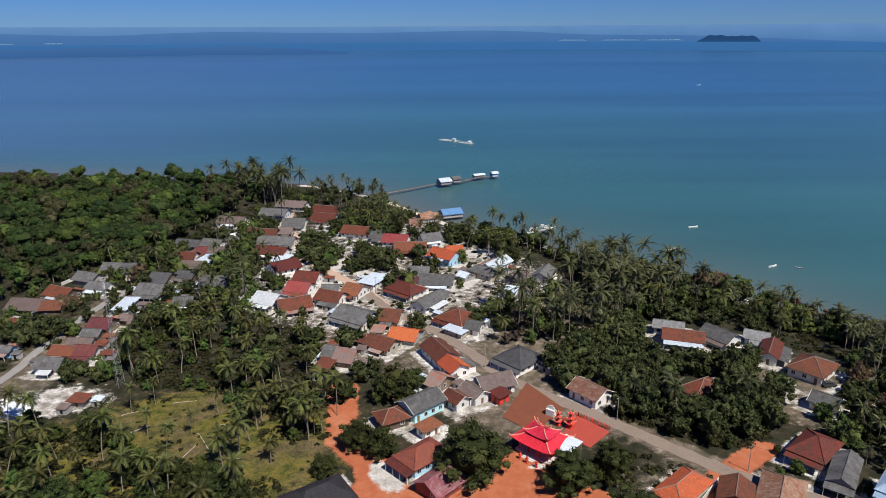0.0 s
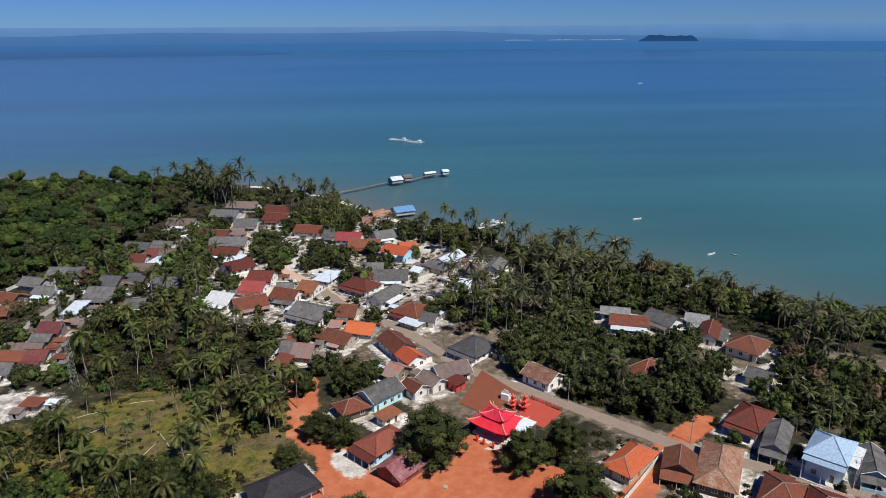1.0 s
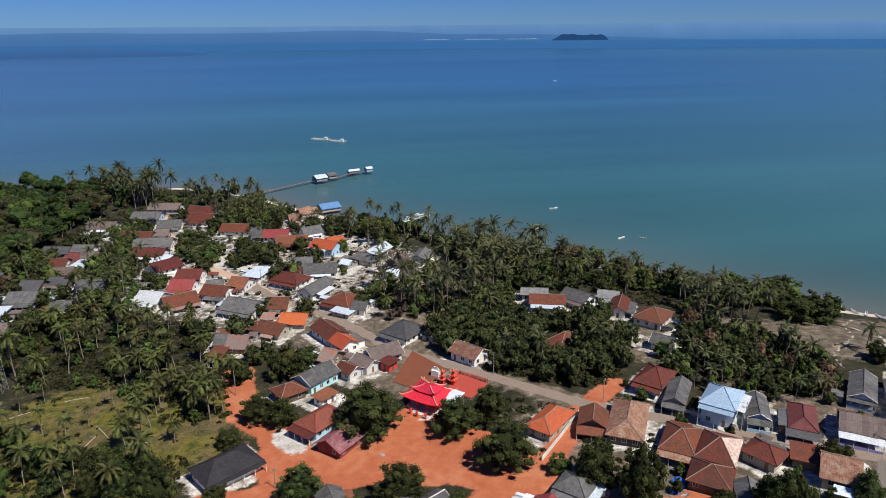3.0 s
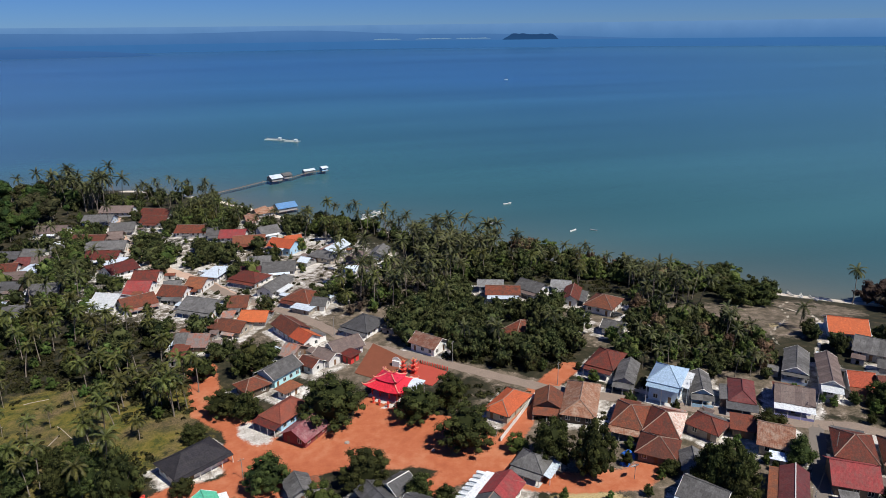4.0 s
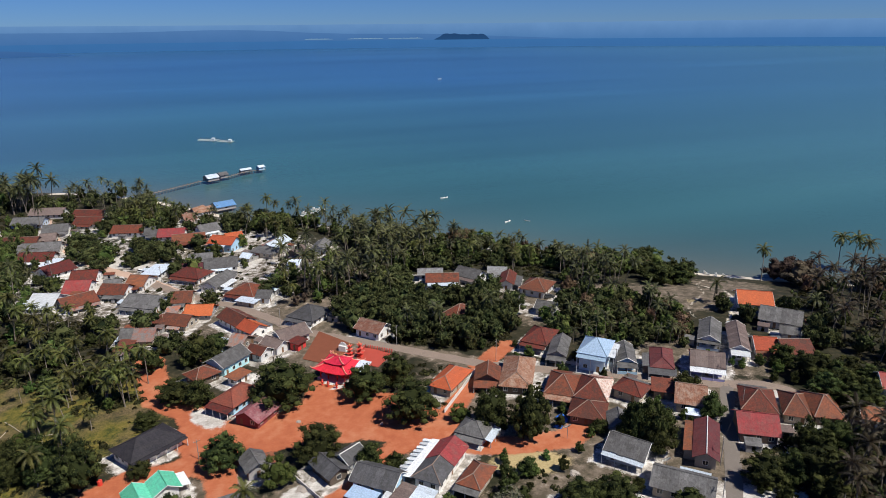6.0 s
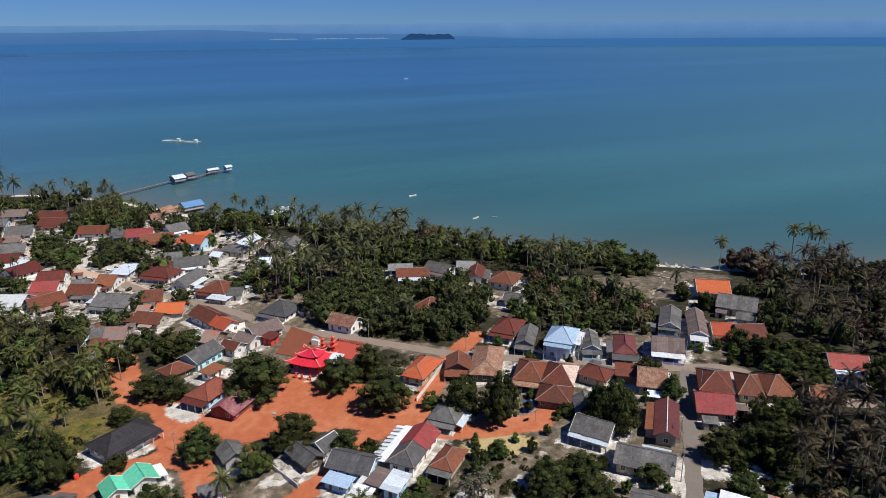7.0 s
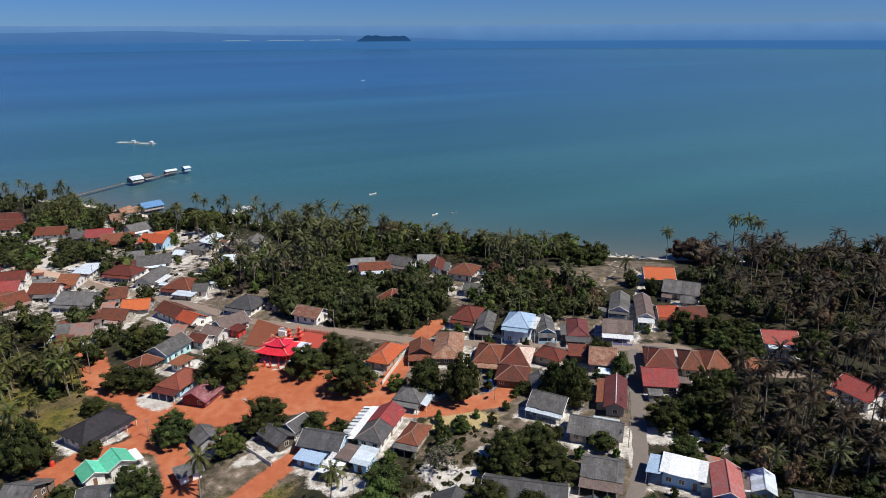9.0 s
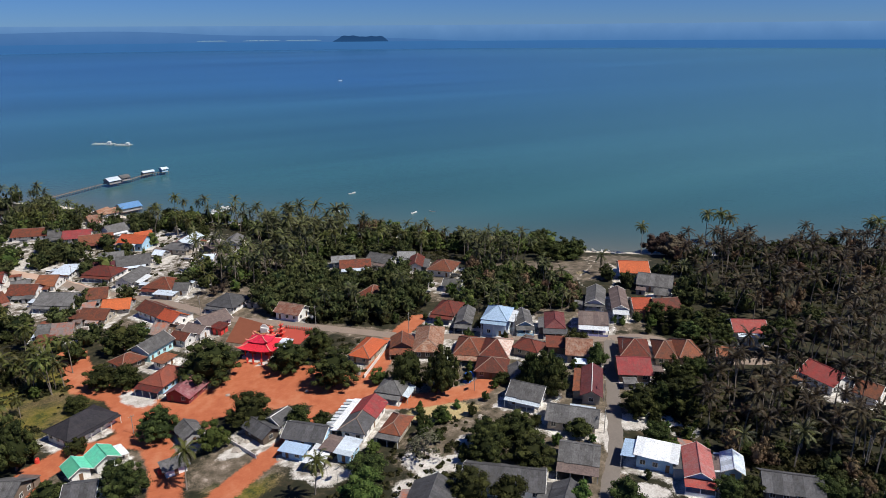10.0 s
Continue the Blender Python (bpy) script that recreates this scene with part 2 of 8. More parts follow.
ROOF = {
    "red": roofing("red_tile", (0.170, 0.032, 0.021), (0.115, 0.025, 0.018), (0.058, 0.032, 0.026), worn=0.7),
    "brick": roofing("brick_tile", (0.185, 0.044, 0.024), (0.125, 0.032, 0.019), (0.060, 0.035, 0.026), worn=0.7),
    "brown": roofing("brown_tile", (0.185, 0.056, 0.029), (0.130, 0.044, 0.024), (0.064, 0.039, 0.031), worn=0.6),
    "orange": roofing("orange_tile", (0.515, 0.115, 0.041), (0.423, 0.092, 0.035), (0.239, 0.083, 0.046), worn=0.3),
    "rust": roofing("rusty_tile", (0.259, 0.079, 0.038), (0.180, 0.058, 0.032), (0.101, 0.058, 0.043), worn=0.6),
    "rust_grey": roofing("rust_and_grey", (0.40, 0.13, 0.07), (0.28, 0.20, 0.17), (0.22, 0.21, 0.20), (1.0, 1.8), worn=0.9),
    "red_grey": roofing("red_and_grey_sheet", (0.36, 0.085, 0.08), (0.31, 0.10, 0.095), (0.30, 0.20, 0.19), (0.9, 2.4), worn=0.45, rib=1),
    "patched": roofing("patched_pale_tile", (0.60, 0.50, 0.44), (0.42, 0.20, 0.14), (0.62, 0.56, 0.50), worn=0.9),
    "pink": roofing("weathered_tile", (0.264, 0.120, 0.072), (0.176, 0.066, 0.040), (0.320, 0.232, 0.176), worn=0.7),
    "maroon": roofing("maroon_sheet", (0.145, 0.034, 0.034), (0.11, 0.028, 0.030), (0.10, 0.06, 0.06), (0.9, 2.2), rib=1),
    "plum": roofing("faded_plum_sheet", (0.235, 0.070, 0.082), (0.19, 0.058, 0.068), (0.31, 0.20, 0.20), (0.9, 2.4), worn=0.5, rib=1),
    "crimson": roofing("crimson_sheet", (0.306, 0.045, 0.045), (0.243, 0.041, 0.041), (0.180, 0.081, 0.072), (0.9, 2.4), worn=0.5, rib=1),
    "ash": roofing("ash_grey_sheet", (0.27, 0.275, 0.28), (0.22, 0.225, 0.23), (0.12, 0.11, 0.10), (1.0, 1.7), worn=0.6, rib=1),
    "grey": roofing("grey_sheet", (0.145, 0.142, 0.140), (0.110, 0.108, 0.108), (0.062, 0.058, 0.054), (1.0, 1.7), worn=0.6, rib=1),
    "dark_grey": roofing("dark_grey_sheet", (0.092, 0.092, 0.097), (0.074, 0.074, 0.078), (0.048, 0.044, 0.041), (1.0, 1.7), worn=0.5, rib=1),
    "brown_grey": roofing("faded_sheet", (0.171, 0.128, 0.113), (0.135, 0.104, 0.095), (0.117, 0.081, 0.072), (1.0, 1.7), worn=0.5, rib=1),
    "dark": roofing("slate_sheet", (0.032, 0.030, 0.036), (0.026, 0.025, 0.030), (0.055, 0.05, 0.05), (0.9, 2.4), worn=0.3, rib=1, spec=0.15),
    "light": roofing("pale_zinc", (0.60, 0.68, 0.76), (0.54, 0.62, 0.70), (0.40, 0.42, 0.44), (0.9, 2.4), worn=0.25, rough=0.45, rib=1, spec=0.5),
    "white_sheet": roofing("white_zinc", (0.68, 0.71, 0.73), (0.61, 0.65, 0.68), (0.5, 0.47, 0.43), (0.9, 2.4), worn=0.2, rough=0.5, rib=1),
    "sky": roofing("sky_blue_sheet", (0.31, 0.43, 0.56), (0.28, 0.39, 0.52), (0.30, 0.38, 0.45), (0.9, 2.4), worn=0.2, rough=0.5, rib=1),
    "green": roofing("mint_sheet", (0.12, 0.56, 0.36), (0.11, 0.50, 0.33), (0.18, 0.40, 0.30), (0.9, 2.4), worn=0.25, rough=0.55, rib=1),
    "vermilion": roofing("vermilion_tile", (0.72, 0.03, 0.055), (0.66, 0.028, 0.05), (0.50, 0.05, 0.06), (0.25, 0.3), worn=0.15, rough=0.5),
    "temple_brown": roofing("temple_brown_tile", (0.27, 0.075, 0.045), (0.23, 0.065, 0.04), (0.12, 0.06, 0.05), worn=0.4),
    "blue": roofing("blue_sheet", (0.10, 0.24, 0.44), (0.09, 0.21, 0.40), (0.2, 0.27, 0.36), (0.9, 2.4), worn=0.2, rough=0.5, rib=1),
}
WALL = {
    "white": wash("white_plaster", (0.80, 0.79, 0.76), 0.12, 0.5),
    "cream": wash("cream_plaster", (0.47, 0.41, 0.33), 0.25, 0.5),
    "bare": wash("bare_block", (0.21, 0.155, 0.12), 0.35, 0.7),
    "timber": wash("dark_timber", (0.11, 0.085, 0.065), 0.35, 0.9),
    "grey_wall": wash("bare_render", (0.38, 0.37, 0.36), 0.25, 0.5),
    "blue_wall": wash("blue_plaster", (0.40, 0.62, 0.80), 0.12, 0.5),
    "sky_wall": wash("pale_blue_plaster", (0.50, 0.62, 0.74), 0.12, 0.5),
    "cyan": wash("cyan_plaster", (0.50, 0.82, 0.86), 0.1, 0.5, dirt_amount=0.15),
    "violet": wash("violet_plaster", (0.34, 0.34, 0.62), 0.15, 0.5),
    "red_wall": wash("red_paint", (0.62, 0.05, 0.045), 0.15, 0.8, 0.6),
    "maroon_wall": wash("maroon_paint", (0.22, 0.05, 0.05), 0.2, 0.8),
}
MAT = {
    "frame": wash("window_paint", (0.75, 0.74, 0.70), 0.15, 2.0, 0.6),
    "door": wash("door_wood", (0.20, 0.11, 0.06), 0.3, 2.0, 0.6),
    "ridge": wash("ridge_mortar", (0.27, 0.19, 0.15), 0.3, 1.0),
    "concrete": wash("concrete", (0.33, 0.315, 0.295), 0.25, 0.4, 0.9),
    "pale_concrete": wash("pale_concrete", (0.66, 0.64, 0.60), 0.18, 0.4, 0.9),
    "wood": wash("grey_wood", (0.22, 0.17, 0.13), 0.3, 1.5, 0.85),
    "steel": wash("galvanised_steel", (0.28, 0.285, 0.29), 0.2, 1.0, 0.5),
    "boat": wash("boat_paint", (0.78, 0.78, 0.74), 0.15, 1.5, 0.5),
    "tarp": wash("blue_tarpaulin", (0.03, 0.16, 0.60), 0.25, 0.8, 0.5),
    "gold": wash("temple_gilding", (0.75, 0.40, 0.12), 0.2, 2.0, 0.5),
    "lacquer": wash("red_lacquer", (0.68, 0.06, 0.04), 0.2, 1.5, 0.45),
    "plastic": wash("orange_plastic", (0.75, 0.18, 0.04), 0.1, 1.0, 0.4),
    "carpaint": wash("dark_car_paint", (0.04, 0.045, 0.05), 0.1, 1.0, 0.3),
    "whitecar": wash("white_car_paint", (0.78, 0.78, 0.78), 0.05, 1.0, 0.3),
    "rubber": wash("rubber", (0.03, 0.03, 0.03), 0.1, 2.0, 0.8),
    "rubble": wash("rubble_stone", (0.42, 0.37, 0.32), 0.4, 1.2, 0.95),
    "deadwood": wash("bleached_wood", (0.48, 0.42, 0.34), 0.3, 1.5, 0.9),
}


def glass_material():
    m, n, l, b = nodes("window_glass", 0.12)
    b.inputs["Base Color"].default_value = (0.025, 0.03, 0.035, 1)
    b.inputs["Specular IOR Level"].default_value = 0.6
    return m


MAT["glass"] = glass_material()


def leaf_material(name, low, high, back=0.25, wide=False, rough=0.8, gloss=0.12):
    m, n, l, b = nodes(name, rough)
    b.inputs["Specular IOR Level"].default_value = gloss
    geo = n.new("ShaderNodeNewGeometry").outputs["Random Per Island"]
    info = n.new("ShaderNodeObjectInfo").outputs["Random"]
    if wide:
        # one object over a wide area: the tone drifts from tree to tree
        info = maths(n, l, "MULTIPLY", maths(n, l, "SUBTRACT", noise_node(n, l, n.new("ShaderNodeTexCoord").outputs["Object"], 0.16, 2, 0.5), 0.25), 2.0, True)
    c = mixc(n, l, geo, low, high)
    h = n.new("ShaderNodeHueSaturation")
    l.new(c, h.inputs["Color"])
    l.new(maths(n, l, "ADD", maths(n, l, "MULTIPLY", info, 0.06), 0.465), h.inputs["Hue"])
    l.new(maths(n, l, "ADD", maths(n, l, "MULTIPLY", info, 0.6), 0.7), h.inputs["Value"])
    l.new(h.outputs[0], b.inputs["Base Color"])
    tr = n.new("ShaderNodeBsdfTranslucent")
    l.new(h.outputs[0], tr.inputs[0])
    mx = n.new("ShaderNodeMixShader")
    mx.inputs[0].default_value = back
    l.new(b.outputs[0], mx.inputs[1])
    l.new(tr.outputs[0], mx.inputs[2])
    l.new(mx.outputs[0], n["Material Output"].inputs[0])
    return m


LEAF = {
    "green": leaf_material("mango_leaves", (0.010, 0.017, 0.006), (0.084, 0.100, 0.030)),
    "bright": leaf_material("light_leaves", (0.04, 0.075, 0.018), (0.11, 0.15, 0.04)),
    "brown": leaf_material("dry_leaves", (0.06, 0.046, 0.032), (0.165, 0.128, 0.092)),
    "grey": leaf_material("sparse_leaves", (0.09, 0.10, 0.06), (0.17, 0.16, 0.11)),
    "palm": leaf_material("palm_leaflets", (0.012, 0.019, 0.005), (0.180, 0.186, 0.048), rough=0.5, gloss=0.25),
    "palm_far": leaf_material("old_palm_leaflets", (0.009, 0.014, 0.005), (0.138, 0.146, 0.056), wide=True, rough=0.5, gloss=0.25),
}
GROVE_LEAF = {
    "crowns_green": leaf_material("grove_leaves", (0.010, 0.018, 0.007), (0.108, 0.124, 0.045), wide=True),
    "crowns_bright": leaf_material("grove_light_leaves", (0.045, 0.080, 0.020), (0.150, 0.185, 0.055), wide=True),
    "crowns_brown": leaf_material("grove_dry_leaves", (0.070, 0.046, 0.026), (0.200, 0.140, 0.085), wide=True),
    "crowns_grey": leaf_material("grove_grey_leaves", (0.07, 0.08, 0.045), (0.16, 0.15, 0.10), wide=True),
    "crowns": LEAF["palm_far"],
    # Darker copy of the palm leaflets: the right-hand groves' shade put into colour.
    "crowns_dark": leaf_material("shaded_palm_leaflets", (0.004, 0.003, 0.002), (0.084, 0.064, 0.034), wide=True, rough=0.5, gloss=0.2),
}
BARK = wash("bark", (0.17, 0.14, 0.11), 0.35, 1.2, 0.95)
PALM_BARK = wash("palm_bark", (0.26, 0.22, 0.18), 0.3, 2.0, 0.95)


def ground_material():
    m, n, l, b = nodes("village_ground", 0.95)
    co = n.new("ShaderNodeTexCoord").outputs["Object"]
    big = noise_node(n, l, co, 0.05, 5)
    mid = noise_node(n, l, co, 0.35, 5, 0.65)
    fine = noise_node(n, l, co, 2.2, 5, 0.7)

    def mask(name, soft=0.6):
        a = n.new("ShaderNodeAttribute")
        a.attribute_name = name
        x = maths(n, l, "ADD", a.outputs["Fac"], maths(n, l, "MULTIPLY", maths(n, l, "SUBTRACT", mid, 0.5), soft))
        x = maths(n, l, "ADD", x, maths(n, l, "MULTIPLY", maths(n, l, "SUBTRACT", fine, 0.5), soft * 0.7))
        return maths(n, l, "MULTIPLY", maths(n, l, "SUBTRACT", x, 0.4, True), 5.0, True)
    # Scrub, its tones taken near black: shade under dense palms put into the colour.
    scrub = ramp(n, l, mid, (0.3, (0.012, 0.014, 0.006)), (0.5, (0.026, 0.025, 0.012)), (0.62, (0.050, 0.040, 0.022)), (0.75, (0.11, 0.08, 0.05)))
    yard = ramp(n, l, maths(n, l, "ADD", maths(n, l, "MULTIPLY", mid, 0.75), maths(n, l, "MULTIPLY", fine, 0.25)), (0.32, (0.055, 0.048, 0.030)), (0.46, (0.105, 0.085, 0.058)), (0.58, (0.19, 0.15, 0.112)), (0.70, (0.42, 0.355, 0.295)))
    patch = maths(n, l, "MULTIPLY", maths(n, l, "SUBTRACT", noise_node(n, l, co, 0.075, 4, 0.6), 0.45, True), 4.5, True)
    field = ramp(n, l, maths(n, l, "ADD", maths(n, l, "MULTIPLY", mid, 0.6), maths(n, l, "MULTIPLY", fine, 0.4)), (0.36, (0.020, 0.030, 0.008)), (0.44, (0.056, 0.064, 0.012)), (0.52, (0.125, 0.108, 0.018)), (0.64, (0.20, 0.145, 0.042)))
    field = mixc(n, l, patch, field, ramp(n, l, maths(n, l, "ADD", maths(n, l, "MULTIPLY", mid, 0.4), maths(n, l, "MULTIPLY", fine, 0.6)), (0.38, (0.040, 0.036, 0.016)), (0.5, (0.105, 0.078, 0.036)), (0.62, (0.20, 0.145, 0.08))))
    straw = ramp(n, l, fine, (0.3, (0.30, 0.22, 0.10)), (0.7, (0.52, 0.42, 0.22)))
    soil = ramp(n, l, maths(n, l, "ADD", maths(n, l, "MULTIPLY", mid, 0.5), maths(n, l, "MULTIPLY", big, 0.5)), (0.32, (0.33, 0.088, 0.038)), (0.5, (0.42, 0.125, 0.056)), (0.68, (0.49, 0.20, 0.105)))
    soil = mixc(n, l, maths(n, l, "MULTIPLY", maths(n, l, "SUBTRACT", fine, 0.55, True), 1.5, True), soil, (0.55, 0.28, 0.15))
    sand = ramp(n, l, fine, (0.3, (0.50, 0.43, 0.34)), (0.7, (0.68, 0.62, 0.52)))
    pale = ramp(n, l, maths(n, l, "ADD", maths(n, l, "MULTIPLY", mid, 0.5), maths(n, l, "MULTIPLY", fine, 0.5)), (0.36, (0.31, 0.28, 0.24)), (0.5, (0.50, 0.47, 0.43)), (0.64, (0.68, 0.66, 0.62)))
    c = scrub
    c = mixc(n, l, mask("field"), c, field)
    c = mixc(n, l, mask("yard"), c, yard)
    paved = ramp(n, l, maths(n, l, "ADD", maths(n, l, "MULTIPLY", mid, 0.75), maths(n, l, "MULTIPLY", fine, 0.25)), (0.38, (0.165, 0.142, 0.118)), (0.5, (0.38, 0.35, 0.31)), (0.62, (0.72, 0.70, 0.66)))
    c = mixc(n, l, mask("apron", 0.8), c, paved)
    c = mixc(n, l, mask("straw"), c, straw)
    c = mixc(n, l, mask("sand"), c, sand)
    c = mixc(n, l, mask("soil", 0.75), c, soil)
    c = mixc(n, l, mask("pale", 0.7), c, pale)
    l.new(c, b.inputs["Base Color"])
    bump(n, l, b, maths(n, l, "ADD", mid, maths(n, l, "MULTIPLY", fine, 0.3)), 0.4, 0.2)
    return m


def sea_material():
    m, n, l, b = nodes("sea_water", 0.22)
    b.inputs["IOR"].default_value = 1.33
    b.inputs["Specular IOR Level"].default_value = 0.18
    co = n.new("ShaderNodeTexCoord").outputs["Object"]
    mp = n.new("ShaderNodeMapping")
    mp.inputs["Rotation"].default_value = (0, 0, radians(30))
    mp.inputs["Scale"].default_value = (0.0004, 0.0030, 1)
    l.new(co, mp.inputs[0])
    band = noise_node(n, l, mp.outputs[0], 1.0, 4, 0.55)
    a = n.new("ShaderNodeAttribute")
    a.attribute_name = "shallow"
    d = n.new("ShaderNodeAttribute")
    d.attribute_name = "deep"
    c = mixc(n, l, d.outputs["Fac"], (0.037, 0.120, 0.134), (0.024, 0.092, 0.200))
    mp2 = n.new("ShaderNodeMapping")
    mp2.inputs["Rotation"].default_value = (0, 0, radians(38))
    mp2.inputs["Scale"].default_value = (0.0012, 0.010, 1)
    l.new(co, mp2.inputs[0])
    band2 = noise_node(n, l, mp2.outputs[0], 1.0, 3, 0.5)
    tone = n.new("ShaderNodeHueSaturation")
    l.new(c, tone.inputs["Color"])
    l.new(maths(n, l, "ADD", maths(n, l, "ADD", maths(n, l, "MULTIPLY", band, 1.1), maths(n, l, "MULTIPLY", band2, 0.55)), 0.18), tone.inputs["Value"])
    c = tone.outputs[0]
    e = n.new("ShaderNodeAttribute")
    e.attribute_name = "lee"
    c = mixc(n, l, e.outputs["Fac"], c, mixc(n, l, band2, (0.047, 0.133, 0.146), (0.066, 0.166, 0.164)))
    w = n.new("ShaderNodeAttribute")
    w.attribute_name = "west"
    c = mixc(n, l, w.outputs["Fac"], c, (0.070, 0.128, 0.235))
    c = mixc(n, l, a.outputs["Fac"], c, (0.115, 0.125, 0.11))
    l.new(c, b.inputs["Base Color"])
    rip = noise_node(n, l, co, 0.35, 4, 0.6)
    bump(n, l, b, rip, 0.25, 0.5)
    return m


# ---- ground and sea ----
def sheet(name, ax, ay, height, material):
    X, Y = np.meshgrid(ax, ay)
    Z = height(X, Y)
    nx, ny = len(ax), len(ay)
    verts = np.stack([X.ravel(), Y.ravel(), Z.ravel()], 1)
    i = np.arange(nx * ny).reshape(ny, nx)
    quads = np.stack([i[:-1, :-1].ravel(), i[:-1, 1:].ravel(), i[1:, 1:].ravel(), i[1:, :-1].ravel()], 1)
    me = bpy.data.meshes.new(name)
    me.from_pydata(verts.tolist(), [], quads.tolist())
    me.materials.append(material)
    me.polygons.foreach_set("use_smooth", [True] * len(quads))
    return new(name, me), X.ravel(), Y.ravel()


def mask_attribute(ob, name, values):
    ob.data.attributes.new(name, "FLOAT", "POINT").data.foreach_set("value", np.clip(values, 0, 1).astype(np.float32))


out_steps = np.array([4, 10, 20, 40, 80, 160, 320, 700, 1500, 3000, 5000])
gx = np.concatenate([(-200 - out_steps)[::-1], np.arange(-200, 270.1, 1.6), 270 + out_steps])
gy = np.concatenate([(-40 - out_steps)[::-1], np.arange(-40, 466.1, 1.6), 466 + out_steps])
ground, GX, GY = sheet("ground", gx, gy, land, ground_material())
tagged(ground, "village ground of sandy soil, scrub, orange dirt and beach sand", "ground", kind="structure")
gap = shore_gap(GX, GY)
mask_attribute(ground, "soil", np.maximum(0.8 - np.maximum(dirt_gap(GX, GY), -2) / 4.0, 1.3 - ellipse(GX, GY, 86, 256, 6, 4, 0)))
village = np.maximum.reduce([1.5 - ellipse(GX, GY, -6.8, 263.2, 56.7, 81, 35), 1.5 - ellipse(GX, GY, 97, 84, 68, 28, -42), 1.0 - ellipse(GX, GY, -101.2, 317.2, 40, 94.5, -15), 1.4 - ellipse(GX, GY, 16.2, 178.2, 40.5, 23, -45), 1.3 - ellipse(GX, GY, 105.3, 171.5, 18.9, 27, 0),
                             1.25 - ellipse(GX, GY, -135, 216, 14, 75, 0), 1.3 - ellipse(GX, GY, 58, 52, 33, 36, -42), 1.3 - ellipse(GX, GY, 10.8, 91.8, 27, 13.5, 10), 1.2 - path_gap(GX, GY, MAIN) / 6, 1.3 - ellipse(GX, GY, -27, 99.9, 21.6, 13.5, 0)])
village = np.maximum.reduce([village, 1.3 - ellipse(GX, GY, 135, 110, 42, 17, -40), 1.25 - ellipse(GX, GY, 160, 150, 26, 17, -35), 1.35 - ellipse(GX, GY, 193, 160, 18, 12, -35), 1.4 - ellipse(GX, GY, 139, 174, 13, 8, -30), 1.5 - ellipse(GX, GY, 161, 156, 22, 16, -35)])
village = village - 2.0 * np.clip(1.6 - ellipse(GX, GY, 138, 34, 34, 26, 20), 0, 1) - 2.0 * np.clip(1.5 - ellipse(GX, GY, 205, 85, 45, 42, 0), 0, 1)
mask_attribute(ground, "yard", village)
mask_attribute(ground, "field", np.maximum.reduce([1.4 - ellipse(GX, GY, -70.2, 151.2, 48.6, 37.8, 10), 1.2 - ellipse(GX, GY, 0, 81, 12.2, 9.5, 0), 1.2 - ellipse(GX, GY, 18.9, 116.1, 16.2, 4.1, -10)]))
mask_attribute(ground, "straw", np.maximum(1.4 - ellipse(GX, GY, 55.4, 82.4, 10.8, 5.4, -20), 0.62 - ellipse(GX, GY, 160.7, 145.8, 16, 10, -30)))
mask_attribute(ground, "sand", np.maximum.reduce([1.35 - np.abs(gap - 3) / 5.5, 0.58 - path_gap(GX, GY, [(190, 172), (180, 165.5), (171.5, 152), (160, 145), (153, 140), (150, 133)]) / 3.0, 0.72 - path_gap(GX, GY, [(180, 165.5), (182, 152), (176, 141), (165, 131), (156, 124)]) / 2.2]))
PALE = [(-15.6, 137.6, 8.6, 4.4, -59), (25, 318, 17, 9, -15), (6, 303, 10, 5, 10), (-46, 305, 6, 14, -10), (-49, 280, 7, 8, 0), (-64, 266, 14, 6, 0), (-76, 338, 5, 14, 0), (9, 270, 9, 5, 20), (35, 268, 8, 6, 0), (4, 183, 10, 3.6, 48), (40, 66, 5.5, 6.5, 0),
        (33, 56, 6, 7, 0), (118, 167, 8, 8, 0), (22, 139.3, 3, 1.6, 0), (100, 48, 7, 5, 45), (85, 53, 3, 6, 45), (19, 72, 6, 4, 0), (-52, 308, 6, 8, 0), (134, 82, 12, 4, -45), (-31, 268, 5, 4, 0),
        (8, 301, 11, 6, -20), (12, 275, 9, 5, 30), (2, 309, 9, 5, 0), (-50, 310, 5, 9, 0), (-53, 269, 9, 6, 0), (-46, 257, 10, 5, 20), (-68, 305, 5, 8, 10), (-80, 264, 8, 4, 0), (-79, 343, 4, 10, 0), (-35, 293, 9, 4, -20), (-2, 257, 9, 4, -40), (-14, 267, 5, 10, 45), (-88, 378, 4, 9, 0), (-99, 331, 8, 4, 0),
        (52.4, 66.5, 4.5, 3, 60), (45.6, 61.1, 4.5, 3.5, 45), (36.8, 57.8, 6.5, 4, 35), (77.3, 28.5, 6, 3, -50), (85.3, 22.1, 5, 2.5, -50), (117.9, 3.8, 6, 3, -40), (153.1, 69.2, 6, 4, -40), (102.3, 41.2, 4, 5, 40), (93.7, 51.6, 5, 5, 45), (84.8, 49.8, 1.6, 9, -42), (7.5, 96.7, 5, 4, 0), (2.6, 94.6, 6, 3, 0), (123.5, 178.5, 5, 4, -40), (108, 190, 4, 5, 30), (101, 172, 5, 3, -30), (177, 139, 5, 7, 30)]
mask_attribute(ground, "pale", np.maximum.reduce([1.3 - ellipse(GX, GY, *e) for e in PALE]))

